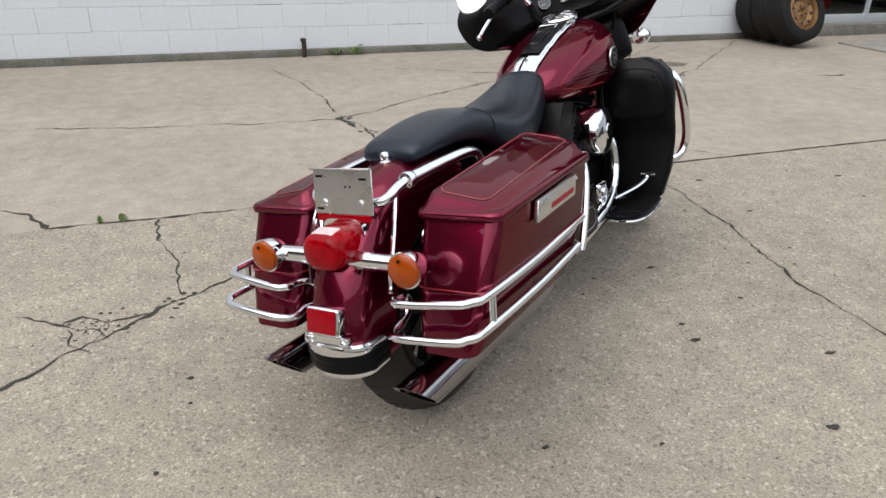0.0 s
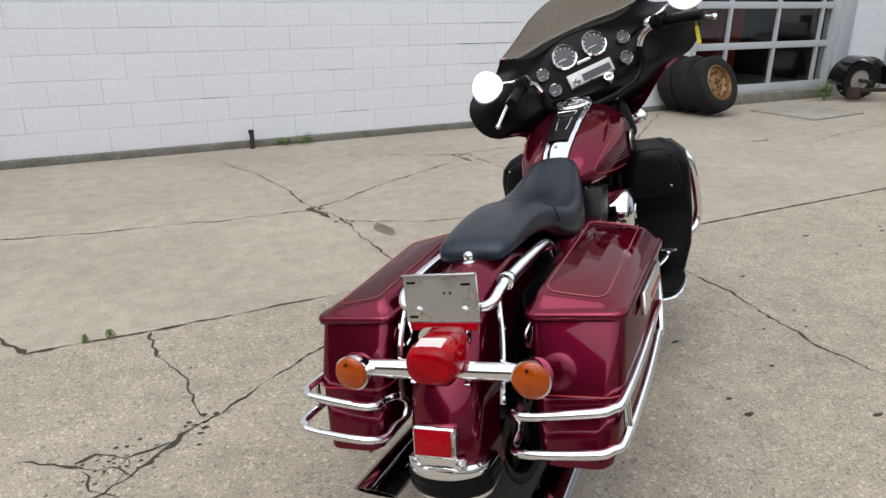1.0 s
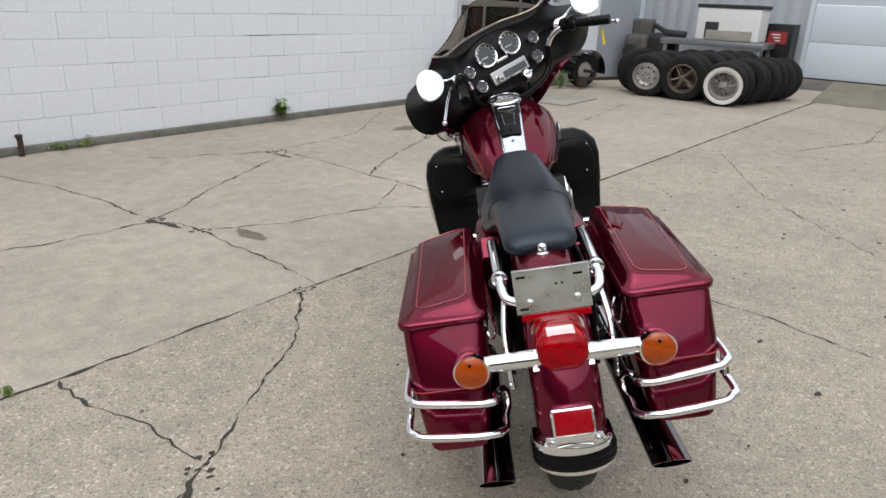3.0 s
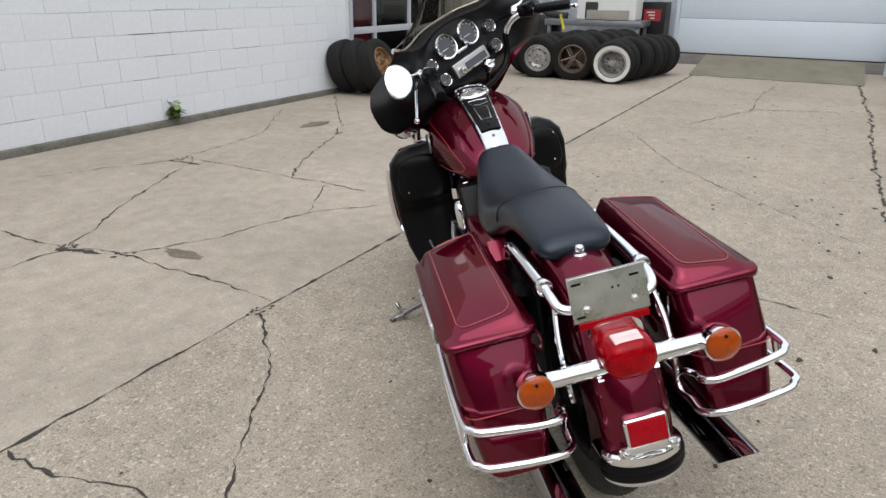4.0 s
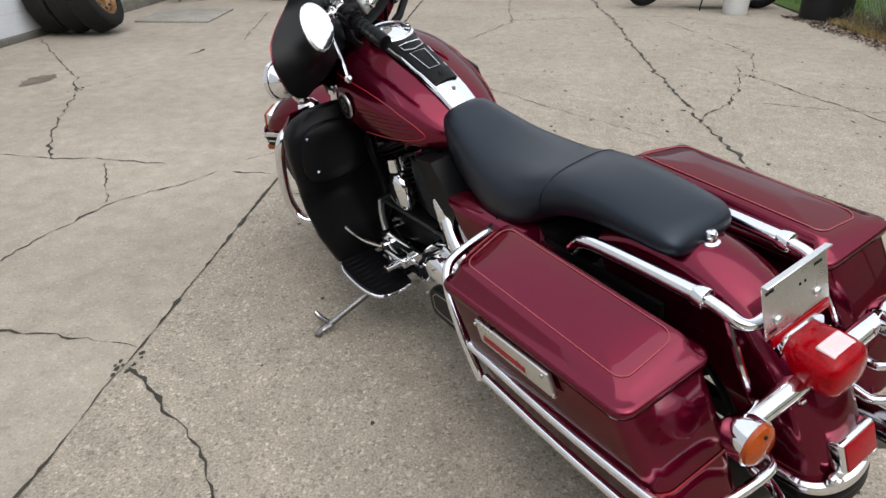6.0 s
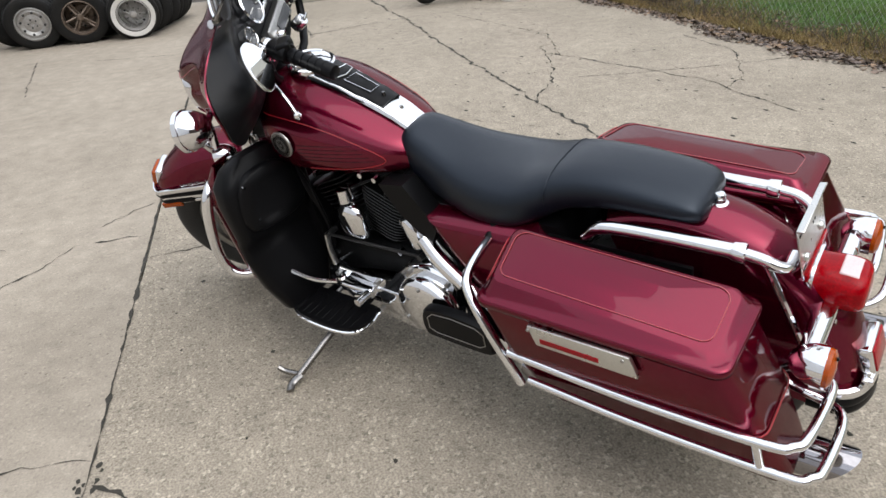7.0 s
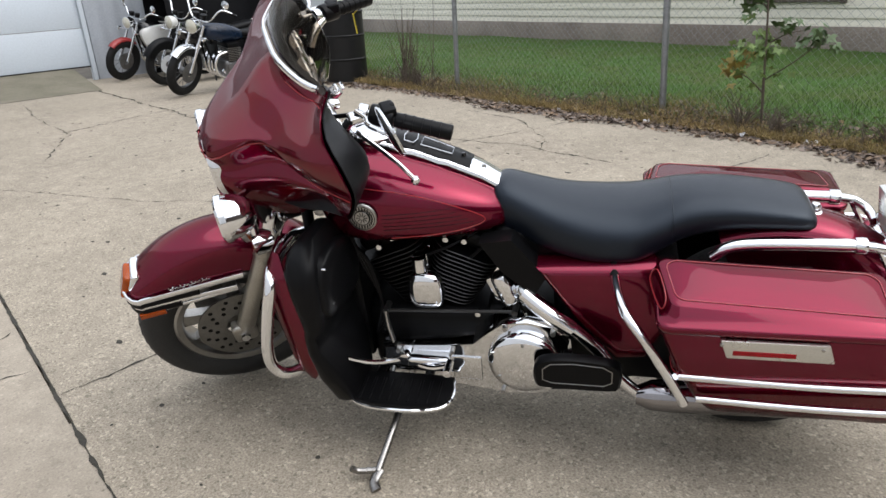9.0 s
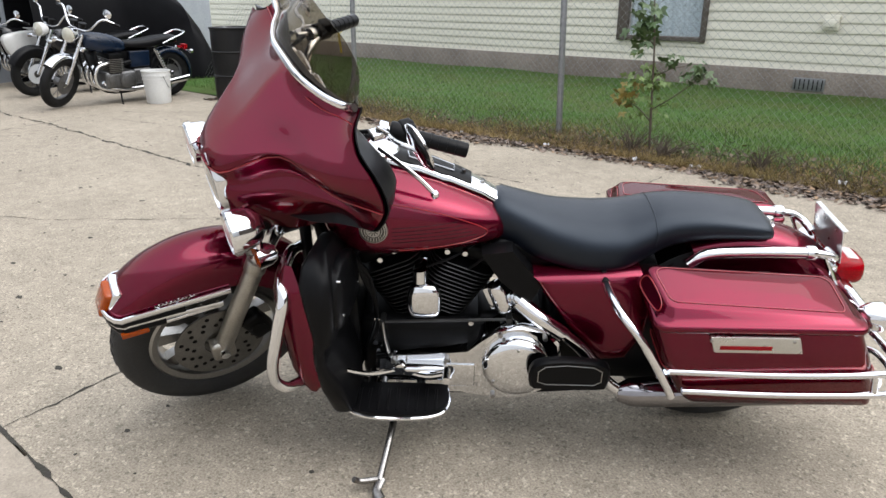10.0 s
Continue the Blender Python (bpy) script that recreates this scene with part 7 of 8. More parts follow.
cab = thing("black_cabinet", "black metal cabinet with a faded red label", "cabinet", E @ pose(12.3, 4.14, 0))
part("body", box((0, 0, 0.55), (0.42, 0.42, 1.1), 0.012), DRUMPAINT, cab)
part("label", box((-0.213, 0.02, 0.88), (0.004, 0.30, 0.20)), REDTHING, cab, "faded red label")
for k in range(3):
    part("label_bar", box((-0.2165, 0.05 - 0.02 * k, 0.93 - 0.05 * k), (0.002, 0.14 - 0.03 * k, 0.018)), WHITEPAINT, cab)
drums = thing("engine_part", "dusty grey seat and casing standing against the wall", "engine part", E @ pose(11.9, 6.53, 0))
part("casing", joined(box((0, 0, 0.40), (0.5, 0.45, 0.8), 0.12, 4), box((0.1, 0, 0.85), (0.16, 0.42, 0.45), 0.06, 3)), CUSHION, drums)
part("gear_case", joined(box((0.05, -0.42, 0.42), (0.45, 0.42, 0.84), 0.10, 3), rod((0.0, -0.62, 0.80), (0.0, -0.25, 0.98), 0.05, 0.04, 12), rod((-0.1, -0.5, 0.86), (-0.1, -0.9, 0.84), 0.06, 0.06, 12, 0.01)), DARK, drums, "greasy black gear casing")
part("pulley", joined(rod((-0.25, 0.05, 0.5), (-0.33, 0.05, 0.5), 0.13, 0.13, 20, 0.01), rod((-0.25, -0.12, 0.25), (-0.32, -0.12, 0.25), 0.08, 0.08, 18, 0.01)), DARK, drums)

# barrel and bucket
drum = thing("steel_drum", "black steel drum by the fence", "drum", E @ pose(8.35, -1.86, 0))
prof = [(0.0, 0.001), (0.0, 0.295), (0.012, 0.302), (0.02, 0.292), (0.29, 0.292), (0.30, 0.302), (0.31, 0.302), (0.32, 0.292), (0.60, 0.292), (0.61, 0.302), (0.62, 0.302), (0.63, 0.292), (0.90, 0.292), (0.91, 0.304), (0.925, 0.304), (0.93, 0.295), (0.915, 0.28), (0.912, 0.001)]
part("body", lathe(prof, 40, "Z", closed=False), DRUMPAINT, drum)
part("bung", rod((0.18, 0, 0.912), (0.18, 0, 0.925), 0.035, 0.03, 12), GALV, drum)
bucket = thing("bucket", "white plastic bucket standing on the concrete", "bucket", E @ pose(8.72, -0.90, 0))
part("body", lathe([(0.0, 0.001), (0.0, 0.145), (0.01, 0.150), (0.30, 0.168), (0.30, 0.176), (0.315, 0.176), (0.315, 0.170), (0.345, 0.171), (0.345, 0.179), (0.36, 0.179), (0.36, 0.171), (0.395, 0.172), (0.405, 0.182), (0.415, 0.180), (0.41, 0.166), (0.02, 0.142), (0.015, 0.001)], 36, "Z", closed=False), WHITEPLASTIC, bucket)
part("handle", tube([(0.178, 0, 0.35), (0.16, -0.06, 0.22), (0.0, -0.185, 0.16), (-0.16, -0.06, 0.22), (-0.178, 0, 0.35)], 0.004, 6, smooth=5), GALV, bucket, "wire handle")

# black tarpaulin over something tall behind the parked bikes
rows = []
for i in range(15):
    t = i / 14
    y = -0.55 - 2.35 * t
    top_z = 2.05 + 0.05 * math.sin(t * 9) - 1.9 * max(0.0, t - 0.52) ** 1.5 / 0.3326 - 0.1 * max(0, t - 0.9) / 0.1
    near = 1.25 * max(0.0, min(1.0, (t - 0.50) / 0.30)) ** 1.5
    row = []
    for k in range(13):
        s = k / 12
        a = math.pi * s
        row.append(Vector((10.95 - near - 0.55 * math.cos(a) + 0.03 * math.sin(7 * t + 9 * s), y, max(0.0, top_z * math.sin(a) ** 0.45 + 0.02 * math.sin(11 * t + 6 * s)))))
    rows.append(row)
ends = solid(grid(rows), 0.01)
tagged(make("tarpaulin", ends, TARP, m=E @ pose(0.95, 0, 0), sharp=60), "black tarpaulin draped over a tall parked load", "tarpaulin")


# ---- motorcycles parked along the end wall ----
CASTALLOY = material("dull_engine_casting", (0.15, 0.15, 0.15), 0.42, 0.8, vary=0.25, scale=14, fine=90)
PARKTYRE = material("black_motorcycle_tyre", (0.0083, 0.0083, 0.0083), 0.7, 0.0, vary=0.2, scale=9, fine=120, bump=0.1, spec=0.2)
CREAMLENS = material("cream_lamp_glass", (0.465, 0.45, 0.375), 0.12, 0.0, vary=0.1, scale=30, fine=120, coat=0.8)


def parked_bike(m, label, tank_mat, fender_mat, seat_mat, steer=0.0, body_mat=None, cream=False, bars=1.0, deep=False):
    """A plain standard motorcycle: front wheel at y = 0.75, rear at y = -0.75."""
    b = thing("parked_motorcycle", label, "motorcycle", m, "parked motorcycles")
    F, Rr = Vector((0, 0.75, 0.325)), Vector((0, -0.72, 0.315))
    sm = Matrix.Translation((0, 0.52, 0.8)) @ Matrix.Rotation(radians(steer), 4, Vector((0, -0.45, 0.9))) @ Matrix.Translation((0, -0.52, -0.8))

    def st(name, bm, mt, lab=""):
        return part(name, moved(bm, sm), mt, b, lab)

    for nm, c, put in (("front_wheel", F, st), ("rear_wheel", Rr, lambda n, q, mt, lab="": part(n, q, mt, b, lab))):
        r = c.z
        put(nm, lathe(tyre_profile(r, 0.10 if nm[0] == "f" else 0.13), 40, "X", c), PARKTYRE)
        put("rim", lathe(rim_profile(r * 1.08, 0.07), 36, "X", c), CASTALLOY if fender_mat is CHROME else BLACK)
        sp = [rod(c + Vector(((0.03 if k % 2 else -0.03), 0.03 * math.cos(k * 0.524), 0.03 * math.sin(k * 0.524))), c + Vector((0, r * 0.64 * math.cos(k * 0.524 + 0.2), r * 0.64 * math.sin(k * 0.524 + 0.2))), 0.0035, None, 5) for k in range(12)]
        put("spokes", joined(rod(c - Vector((0.06, 0, 0)), c + Vector((0.06, 0, 0)), 0.045, 0.045, 16, 0.006), *sp), CASTALLOY)
        put("brake_disc", lathe([(-0.075, 0.05), (-0.07, 0.05), (-0.07, 0.135), (-0.075, 0.135)], 28, "X", c), ALUMINIUM if deep else CASTALLOY)
    st("front_fender", fender(F, F.z + 0.05, 25, 160, 0.075, lambda t: 0.09, 24, 5) if deep else fender(F, F.z + 0.035, 48, 134, 0.06, lambda t: 0.01, 18, 5), fender_mat)
    part("rear_fender", fender(Rr, Rr.z + 0.05, 60, 190, 0.08, lambda t: 0.02, 18, 5), tank_mat if body_mat is None else body_mat, b)
    for s in (-1, 1):
        st("fork_leg", joined(rod(F + Vector((s * 0.085, 0, 0)), F + Vector((s * 0.085, -0.16, 0.36)), 0.024, 0.024, 12), rod(F + Vector((s * 0.085, -0.15, 0.33)), F + Vector((s * 0.085, -0.25, 0.58)), 0.019, 0.019, 12)), CHROME)
        part("shock", joined(rod((s * 0.13, -0.62, 0.36), (s * 0.13, -0.45, 0.68), 0.012), *[lathe([(-0.004, 0.02), (0.004, 0.02), (0.004, 0.028), (-0.004, 0.028)], 12, "Z", (s * 0.13, -0.62 + 0.017 * k, 0.42 + 0.032 * k)) for k in range(8)]), CHROME, b)
        part("muffler", tube([(s * 0.13, 0.28, 0.30), (s * 0.15, 0.12, 0.20), (s * 0.16, -0.35, 0.20), (s * 0.16, -0.95, 0.27)], [0.022, 0.022, 0.03, 0.04, 0.042], 12, smooth=5), CHROME, b)
        st("indicator", joined(rod((s * 0.10, 0.60, 0.78), (s * 0.17, 0.62, 0.78), 0.008), lathe([(-0.03, 0.001), (-0.02, 0.025), (0.02, 0.03), (0.03, 0.001)], 14, "Y", (s * 0.19, 0.62, 0.78), closed=False)), CHROME)
        part("rear_indicator", joined(rod((s * 0.05, -0.98, 0.62), (s * 0.14, -1.0, 0.62), 0.008), lathe([(-0.03, 0.001), (-0.02, 0.025), (0.02, 0.03), (0.03, 0.001)], 14, "Y", (s * 0.16, -1.0, 0.62), closed=False)), CHROME, b)
        st("grip", rod((s * 0.30, 0.36, 1.06 * bars), (s * 0.42, 0.28, 1.03 * bars), 0.018), BLACK)
        st("mirror", joined(rod((s * 0.28, 0.38, 1.06 * bars), (s * 0.32, 0.40, 1.12 * bars), 0.006), lathe([(-0.008, 0.001), (-0.006, 0.05), (0.006, 0.055), (0.016, 0.03), (0.02, 0.001)], 20, "Y", (s * 0.33, 0.40, 1.155 * bars), closed=False)), CHROME)
    st("handlebar", tube([(-0.42, 0.28, 1.03 * bars), (-0.26, 0.39, 1.07 * bars), (-0.12, 0.45, 0.96), (0.12, 0.45, 0.96), (0.26, 0.39, 1.07 * bars), (0.42, 0.28, 1.03 * bars)], 0.012, 10, smooth=4), CHROME)
    hl_ = st("headlamp", lathe([(-0.10, 0.001), (-0.08, 0.06), (-0.03, 0.088), (0.04, 0.092), (0.045, 0.001)], 24, "Y", (0, 0.60, 0.90), closed=False), CHROME if not cream else WHITEPLASTIC)
    st("headlamp_lens", lathe([(0.04, 0.085), (0.055, 0.07), (0.065, 0.001)], 24, "Y", (0, 0.60, 0.90), closed=False), CREAMLENS)
    st("instruments", joined(*[lathe([(-0.04, 0.001), (-0.04, 0.035), (0.02, 0.045), (0.025, 0.001)], 18, "Z", (s * 0.06, 0.47, 1.02), closed=False) for s in (-1, 1)]), BLACK)
    part("fuel_tank", station_loft(spline_stations([(-0.10, 0.05, 0.76, 0.70), (-0.06, 0.10, 0.80, 0.66), (0.10, 0.135, 0.87, 0.64), (0.28, 0.14, 0.90, 0.65), (0.40, 0.11, 0.89, 0.69), (0.45, 0.05, 0.85, 0.74)], 3), 20, 0.75, 0.75), tank_mat, b)
    part("seat", station_loft(spline_stations([(-0.06, 0.07, 0.78, 0.70), (-0.20, 0.12, 0.785, 0.68), (-0.42, 0.13, 0.80, 0.68), (-0.60, 0.125, 0.825, 0.71), (-0.80, 0.11, 0.83, 0.72), (-0.86, 0.05, 0.80, 0.74)], 3), 20, 0.6, 0.7), seat_mat, b)
    part("side_cover", joined(*[box((s * 0.115, -0.25, 0.56), (0.03, 0.28, 0.20), 0.012, 3) for s in (-1, 1)]), tank_mat, b)
    part("frame", joined(*[tube([(s * 0.02, 0.50, 0.88), (s * 0.10, 0.40, 0.45), (s * 0.12, 0.25, 0.18), (s * 0.12, -0.25, 0.18), (s * 0.10, -0.40, 0.40), (s * 0.09, -0.45, 0.68)], 0.015, 8, smooth=4) for s in (-1, 1)]), BLACK, b)
    part("engine", joined(box((0, 0.05, 0.32), (0.36, 0.42, 0.22), 0.05, 3), rod((-0.19, -0.02, 0.31), (-0.215, -0.02, 0.31), 0.10, 0.08, 24, 0.01), rod((-0.18, 0.18, 0.34), (-0.20, 0.18, 0.34), 0.07, 0.06, 20, 0.01), box((0, -0.28, 0.33), (0.26, 0.26, 0.22), 0.04, 3)), CASTALLOY, b)
    part("cylinder_block", joined(box((0, 0.12, 0.50), (0.36, 0.15, 0.20), 0.01), box((0, 0.12, 0.625), (0.38, 0.18, 0.06), 0.02, 2)), ENGINE, b)
    for k in range(8):
        part("fin", box((0, 0.12, 0.43 + 0.022 * k), (0.40, 0.19, 0.006)), DULLCHROME if fender_mat is CHROME else CASTALLOY, b)
    part("carburettors", joined(*[rod((x, 0.0, 0.52), (x, -0.10, 0.54), 0.03, 0.025, 12, 0.004) for x in (-0.15, -0.05, 0.05, 0.15)]), ENGINE, b)
    for x in (-0.15, -0.05, 0.05, 0.15):
        part("exhaust_header", tube([(x, 0.20, 0.54), (x, 0.33, 0.50), (x * 0.97, 0.385, 0.38), (x * 0.95, 0.33, 0.24), (x * 0.9, 0.10, 0.17)], 0.0215, 10, smooth=4), CHROME, b)
    part("battery_box", joined(box((0, -0.27, 0.52), (0.20, 0.34, 0.30), 0.03, 2), box((0, 0.02, 0.60), (0.16, 0.30, 0.12), 0.03, 2)), BLACK, b, "black battery box")
    part("inner_fender", fender(Rr, Rr.z + 0.03, 10, 75, 0.075, lambda t: 0.03, 12, 5), BLACK, b)
    part("radiator", joined(box((0, 0.33, 0.56), (0.24, 0.035, 0.26), 0.01), box((0, 0.355, 0.66), (0.10, 0.06, 0.05), 0.01)), BLACK, b, "black oil cooler and horn")
    part("tail_lamp", joined(box((0, -1.0, 0.66), (0.10, 0.06, 0.07), 0.015, 2), box((0, -0.94, 0.66), (0.03, 0.08, 0.03))), REDLENS, b)
    part("grab_bar", tube([(-0.12, -0.60, 0.74), (-0.12, -0.92, 0.86), (0, -0.97, 0.87), (0.12, -0.92, 0.86), (0.12, -0.60, 0.74)], 0.010, 8, smooth=4), CHROME, b)
    part("side_stand", tube([(-0.12, 0.05, 0.18), (-0.22, 0.1, 0.08), (-0.28, 0.12, 0.02)], 0.011, 8), BLACK, b)
    if body_mat is not None:
        if body_mat is GLOSSBLACK:
            part("bodywork", station_loft(spline_stations([(0.50, 0.06, 0.84, 0.66), (0.36, 0.13, 0.82, 0.56), (0.10, 0.17, 0.76, 0.50), (-0.20, 0.19, 0.74, 0.50), (-0.45, 0.17, 0.72, 0.54)], 3), 20, 0.5, 0.6), body_mat, b, "painted bodywork")
        else:
            side = smoothed([(0.46, 0.66, 0), (0.42, 0.79, 0), (0.10, 0.84, 0), (-0.45, 0.80, 0), (-0.70, 0.66, 0), (-0.55, 0.50, 0), (-0.20, 0.40, 0), (0.10, 0.40, 0), (0.34, 0.46, 0)], 4, True)
            for q in (-1, 1):
                part("side_panel", loft([[Vector((q * x, -0.1 + (p.x + 0.1) * k, 0.62 + (p.y - 0.62) * k)) for p in side] for x, k in ((0.09, 1.0), (0.175, 1.0), (0.195, 0.95), (0.205, 0.80))]), body_mat, b, "white side panel")
    return b


def parked_at(x, y, yaw, lean):
    return E @ Matrix.Translation((x, y, 0)) @ Matrix.Rotation(radians(yaw), 4, "Z") @ Matrix.Rotation(radians(lean), 4, "Y")


parked_bike(parked_at(9.22, -0.62, 4, -7), "dark blue standard motorcycle with chrome pipes on its stand", BLUEPAINT, CHROME, BLACK, steer=28, bars=1.06)
parked_bike(parked_at(10.62, -0.85, 4, -7), "black motorcycle with a cream headlamp shell, parked in a row", GLOSSBLACK, BLACK, BLACK, steer=12, cream=True, bars=1.06, body_mat=GLOSSBLACK, deep=True)
parked_bike(parked_at(12.02, -0.64, 6, -7), "white and red motorcycle parked next to the wall", GLOSSBLACK, REDTHING, BLACK, steer=20, body_mat=WHITEPLASTIC)

# ---- plants ----
def leaf_shape(bm, c, u, v, n=5):
    """One pointed leaf, folded along its midrib."""
    w = u.cross(v).normalized() * v.length * 0.25
    pts = [c, c + u * 0.35 + v + w, c + u * 0.75 + v * 0.7 + w * 0.6, c + u, c + u * 0.75 - v * 0.7 + w * 0.6, c + u * 0.35 - v + w]
    q = [bm.verts.new(p) for p in pts]
    bm.faces.new((q[0], q[1], q[2], q[3]))
    bm.faces.new((q[0], q[3], q[4], q[5]))


pr = random.Random(21)


def broad_leaf(bm, c, size):
    """A drooping five-pointed leaf on a short stalk."""
    a = pr.random() * 6.28
    u = Vector((math.cos(a), math.sin(a), pr.uniform(-2.2, -0.4))).normalized()
    v = u.cross(Vector((pr.gauss(0, 0.3), pr.gauss(0, 0.3), 1))).normalized()
    n = u.cross(v).normalized()
    mid = bm.verts.new(c)
    ring = []
    for k in range(11):
        b = radians(-150 + 30 * k)
        r = size * ((0.62, 0.30)[k % 2] + (0.40 * math.cos(b) if k % 2 == 0 else 0.12)) if k not in (0, 10) else size * 0.22
        ring.append(bm.verts.new(c + u * r * math.cos(b) + v * r * math.sin(b) + n * size * pr.uniform(-0.05, 0.10)))
    for p, q in zip(ring, ring[1:]):
        bm.faces.new((mid, p, q))


def sapling(m, label, stem, limbs, clusters):
    """A thin stem, a few limbs and loose clusters of broad leaves at (centre, spread, count, leaf size, colour)."""
    t = thing("sapling", label, "sapling", m)
    part("trunk", tube(stem, [0.012, 0.010, 0.008, 0.005], 8, smooth=4), TWIG, t)
    for l in limbs:
        part("branch", tube(l, [0.006, 0.005, 0.003], 6, smooth=4), TWIG, t)
    for c, spread, n, size, yellow in clusters:
        bm = bmesh.new()
        for k in range(n):
            q = Vector(c) + Vector((pr.gauss(0, spread[0]), pr.gauss(0, spread[1]), pr.gauss(0, spread[2])))
            broad_leaf(bm, q, size * pr.uniform(0.7, 1.25))
        part("leaf_cluster", bm, (LEAF, YLEAF, DARKLEAF)[yellow], t)["kind"] = "stuff"
    return t


sapling(E @ pose(2.48, -2.12, 0.04), "thin young sapling with sparse green and yellowing leaves by the fence",
        [(0, 0, -0.02), (0.02, 0.01, 0.40), (0.05, 0.0, 0.85), (0.10, 0.02, 1.42)],
        [[(0.02, 0, 0.35), (-0.20, 0.02, 0.50), (-0.44, 0.04, 0.70)], [(0.02, 0, 0.25), (0.14, 0.02, 0.36), (0.27, 0.03, 0.42)], [(0.04, 0, 0.62), (-0.10, -0.02, 0.70), (-0.22, -0.03, 0.73)], [(0.06, 0, 0.9), (0.16, 0.03, 1.0), (0.24, 0.03, 1.06)]],
        [((0.15, 0.0, 0.98), (0.07, 0.06, 0.08), 34, 0.080, 2), ((0.17, 0.0, 1.20), (0.08, 0.07, 0.14), 40, 0.080, 2), ((0.12, 0.0, 0.62), (0.09, 0.07, 0.07), 46, 0.070, 0), ((0.27, 0.02, 0.45), (0.06, 0.05, 0.06), 26, 0.060, 1), ((0.06, 0.0, 0.42), (0.09, 0.06, 0.10), 34, 0.055, 0), ((-0.34, 0.04, 0.68), (0.08, 0.06, 0.06), 30, 0.070, 2), ((-0.10, -0.02, 0.76), (0.06, 0.05, 0.03), 12, 0.070, 2)])


def weed(m, h, n, label, mat=LEAF, spread=0.5, size=0.06):
    t = thing("weed", label, "weed", m)
    bm, st = bmesh.new(), []
    for k in range(n):
        a = pr.random() * 6.28
        r = pr.random() * spread * h
        p1 = Vector((math.cos(a) * r, math.sin(a) * r, h * pr.uniform(0.45, 1.0)))
        st.append(tube([(0, 0, 0), p1 * 0.5 + Vector((0, 0, 0.03)), p1], 0.0022, 5, smooth=2))
        for j in range(4):
            c = p1 * pr.uniform(0.5, 1.0)
            b = pr.random() * 6.28
            leaf_shape(bm, c, Vector((math.cos(b), math.sin(b), pr.uniform(-0.5, 0.4))) * size * pr.uniform(0.7, 1.2), Vector((-math.sin(b), math.cos(b), 0)) * size * 0.32)
    part("stems", joined(*st), mat, t)
    part("leaves", bm, mat, t)
    return t


weed(E @ pose(3.70, 6.79, 0), 0.27, 15, "broad-leaved green weed growing at the wall foot", size=0.08, spread=0.35)
weed(E @ pose(1.60, 6.80, 0), 0.09, 14, "low green weed in the wall joint", size=0.035, spread=1.5)
weed(E @ pose(1.40, 6.80, 0), 0.07, 12, "low green weed in the wall joint", size=0.03, spread=1.5)
weed(E @ pose(-0.40, 3.185, 0), 0.010, 12, "tiny green weed in a joint of the concrete", size=0.008, spread=2.0)
weed(E @ pose(-0.31, 3.185, 0), 0.011, 14, "tiny green weed in a joint of the concrete", size=0.008, spread=2.4)
weed(E @ pose(9.0, 6.5, 0), 0.30, 26, "straggly green weed beside the trailer", size=0.05, spread=0.9)
weed(E @ pose(10.2, 6.6, 0), 0.25, 18, "straggly green weed beside the trailer", size=0.05, spread=0.8)
# leafless brown shrub by the fence
for x, y, h, n in ((7.35, -2.15, 1.0, 30), (7.0, -2.05, 0.8, 22), (7.15, -1.98, 0.30, 40), (6.85, -1.95, 0.24, 30), (6.72, -2.12, 1.25, 4), (2.60, -2.0, 0.26, 26), (2.30, -1.95, 0.20, 26), (1.5, -2.0, 0.22, 26)):
    sh = thing("dry_shrub", "leafless brown shrub at the fence", "shrub", E @ pose(x, y, 0.03))
    for k in range(n):
        a = pr.random() * 6.28
        r = abs(pr.gauss(0, 0.20))
        top_ = Vector((math.cos(a) * r, math.sin(a) * r * 0.6, h * pr.uniform(0.5, 1.1)))
        part("branch", tube([(pr.gauss(0, 0.03), pr.gauss(0, 0.03), 0), top_ * 0.5 + Vector((pr.gauss(0, 0.03), 0, 0.03)), top_], [0.0036, 0.0028, 0.0014], 5, smooth=3), TWIG, sh)
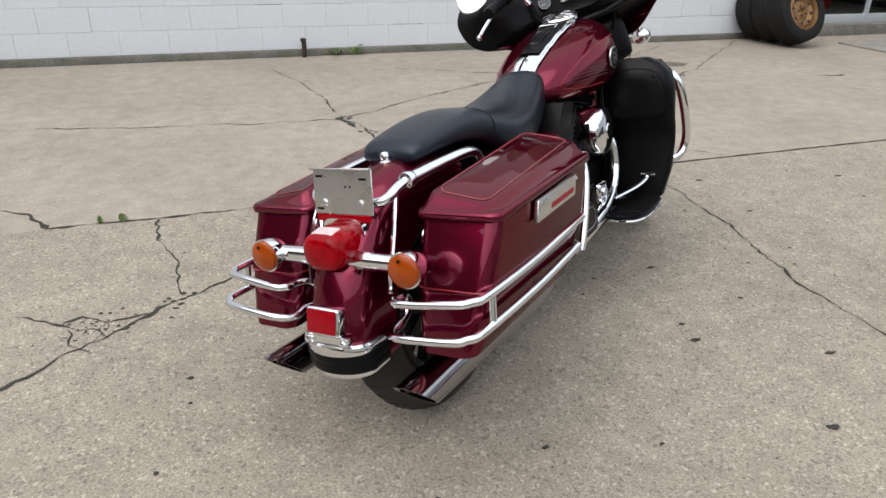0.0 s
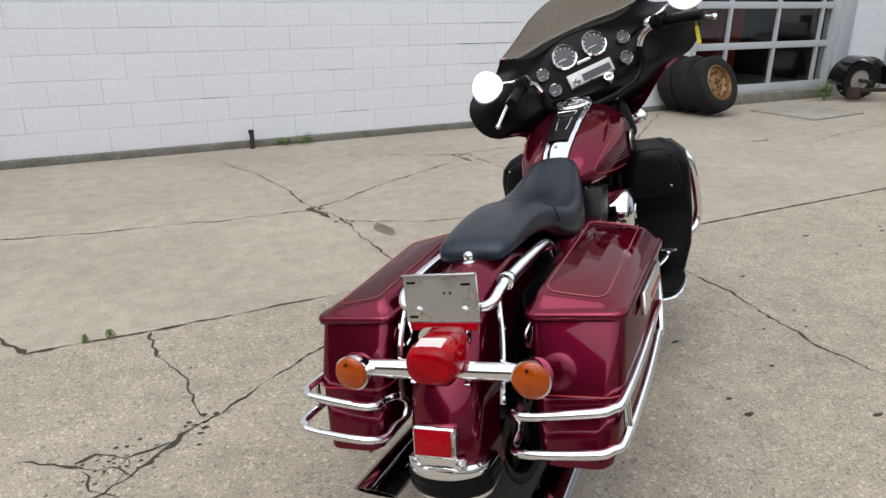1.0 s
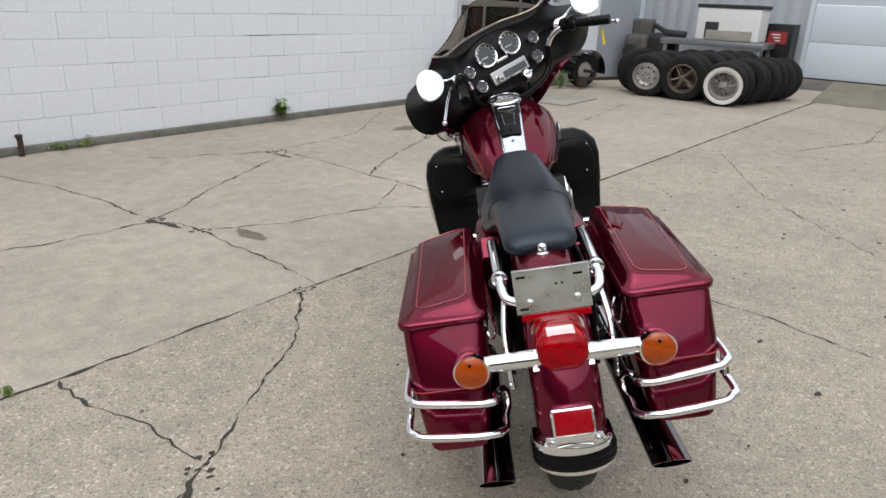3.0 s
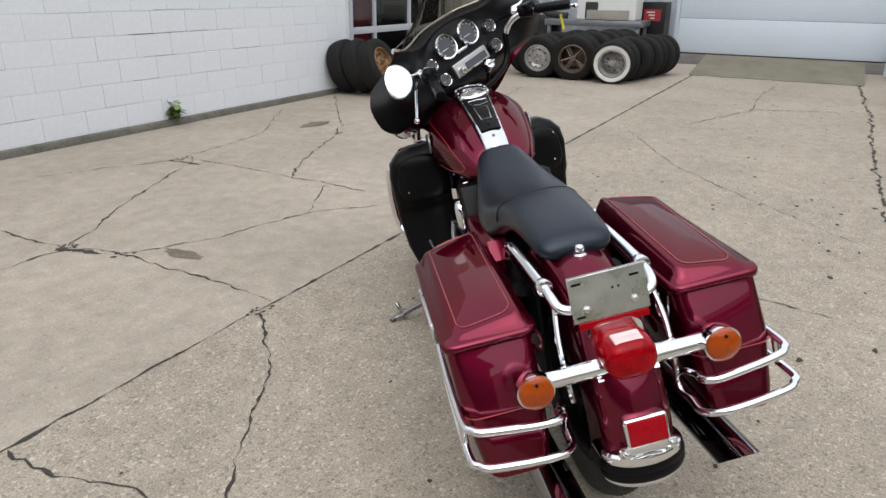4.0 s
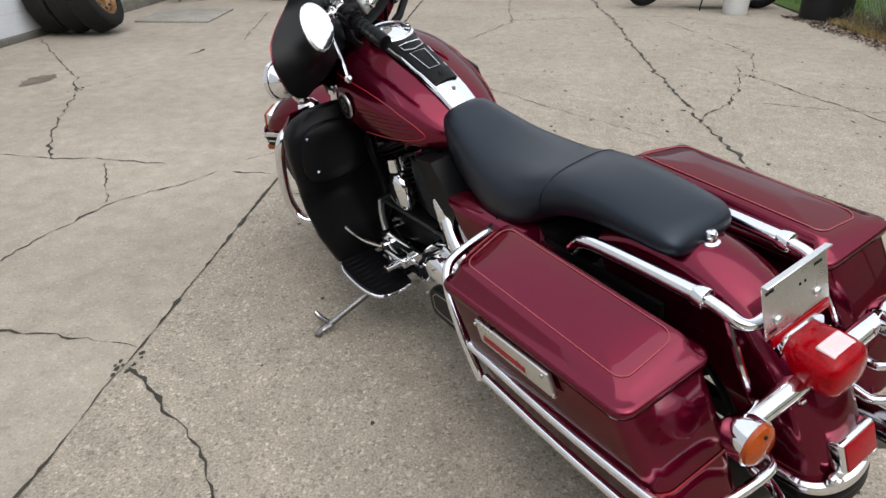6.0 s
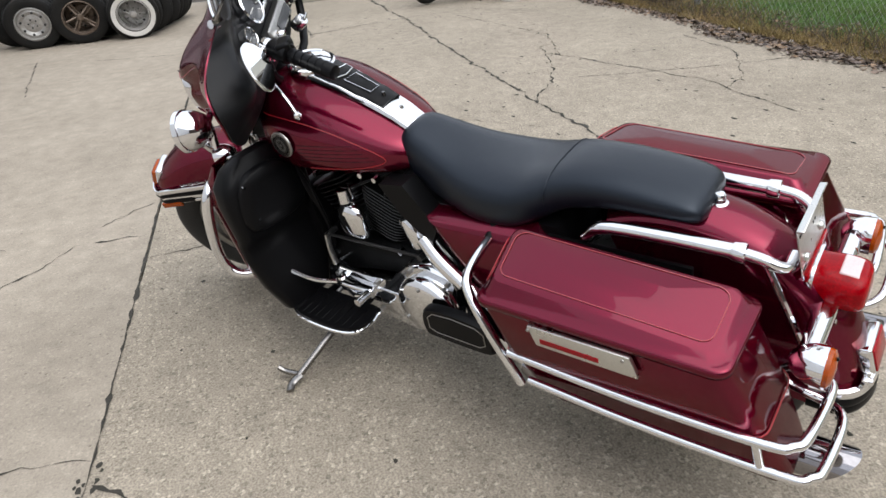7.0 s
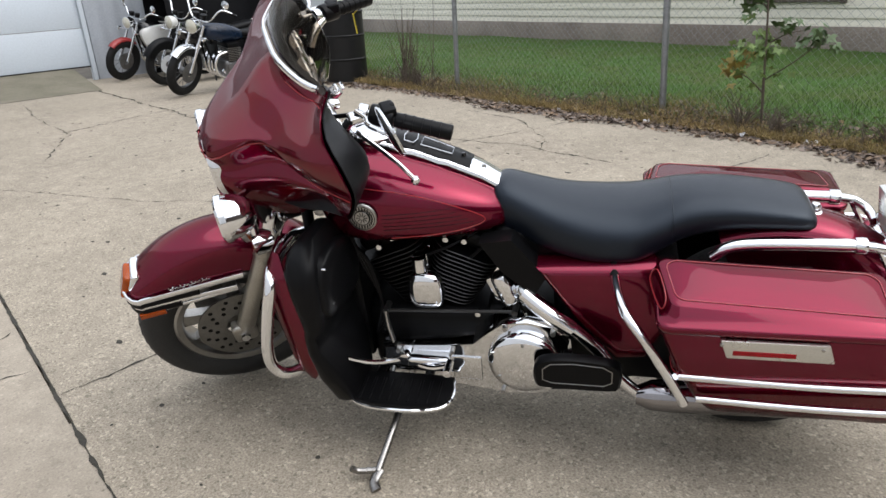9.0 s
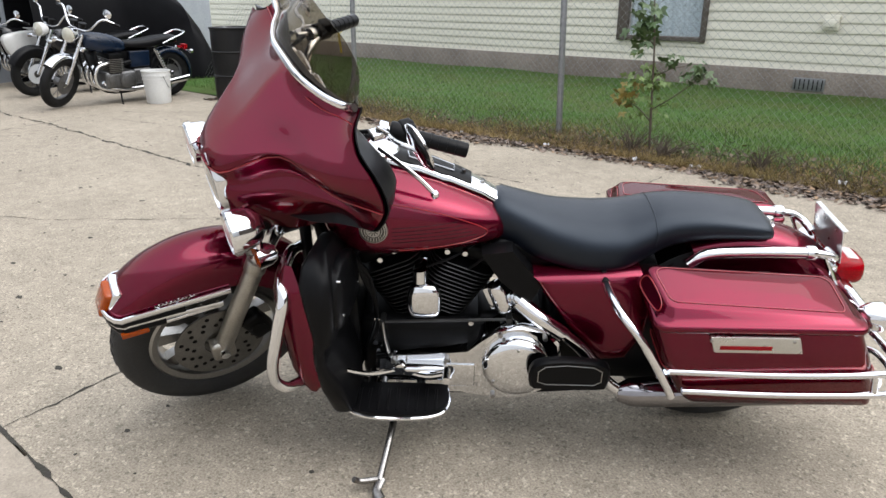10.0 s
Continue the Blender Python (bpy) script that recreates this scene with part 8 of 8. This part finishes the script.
# rusty pipe stub at the wall, litter
tagged(make("pipe_stub", joined(tube([(0, 0, -0.02), (0.005, 0, 0.10), (0.0, 0, 0.16)], 0.022, 12, smooth=3), rod((0, 0, 0.15), (0, 0, 0.172), 0.028, 0.028, 12, 0.004)), RUST, m=E @ pose(1.10, 6.76, 0)), "rusty iron pipe stub at the wall foot", "pipe")
for x, y, s, a in ((1.95, -1.83, 0.10, 20), (3.35, -1.80, 0.05, 50), (5.05, -1.80, 0.07, 5), (2.45, -1.78, 0.05, 80), (0.9, -1.95, 0.06, 10), (4.35, -1.78, 0.03, 33)):
    rows = [[Vector((s * (i - 2) / 4, s * 0.6 * (j - 1.5) / 3, 0.012 + 0.016 * math.sin(i * 2.1 + j * 1.3))) for i in range(5)] for j in range(4)]
    tagged(make("paper_scrap", solid(grid(rows), 0.001), PAPER, m=E @ pose(x, y, max(0.004, berm(x, y) + 0.012), 0, 0, a)), "crumpled white paper scrap among dead leaves", "litter", "paper scraps")

# ---- the wall's blocks near the camera, one by one ----
for c in range(8):
    k = -10
    while True:
        x0 = -4.135 + (k + 10) * BX + (BX / 2 if c % 2 else 0)
        k += 1
        if x0 > 6.69:
            break
        w = BX
        me = FULL_BLOCKS[(k * 7 + c * 3) % 3]
        if c % 2 and k == -9:
            ob = new("block", HALF_BLOCK)
            ob.parent = wall
            ob.location = (-4.135 + BX / 4, WY + 0.0045, 0.06 + (c + 0.5) * BZ)
        if x0 + BX > 6.705:
            if x0 + BX / 2 > 6.71:
                break
            me, w = HALF_BLOCK, BX / 2
        ob = new("block", me)
        ob.parent = wall
        ob.location = (x0 + w / 2, WY + 0.0045 + rng.uniform(-0.0015, 0.0015), 0.06 + (c + 0.5) * BZ)
    for k in range(3):
        ob = new("block", FULL_BLOCKS[(k + c) % 3])
        ob.parent = wall
        ob.location = (9.86 + BX * (k + 0.5) - 0.28, WY + 0.0045, 0.06 + (c + 0.5) * BZ)
# open, dirty joints where the paint has cracked
bm = bmesh.new()
for x0, x1, z in ((3.35, 3.60, 0.875), (3.62, 4.1, 1.085), (3.3, 4.25, 0.878), (3.45, 3.85, 0.67), (3.30, 3.58, 0.467), (0.7, 0.95, 0.467), (1.9, 2.15, 0.67), (2.0, 2.3, 0.264), (4.6, 5.0, 0.67)):
    n = max(3, int((x1 - x0) / 0.05))
    up = [bm.verts.new((x0 + (x1 - x0) * i / n, WY - 0.0092, z + rng.uniform(0.0006, 0.0024))) for i in range(n + 1)]
    dn = [bm.verts.new((x0 + (x1 - x0) * i / n, WY - 0.0092, z - rng.uniform(0.0004, 0.0018))) for i in range(n + 1)]
    for i in range(n):
        bm.faces.new((up[i], up[i + 1], dn[i + 1], dn[i]))
tagged(make("joint_cracks", bm, DIRT, m=E, smooth=False), "dark hairline cracks along the painted block joints", "cracks", kind="stuff")
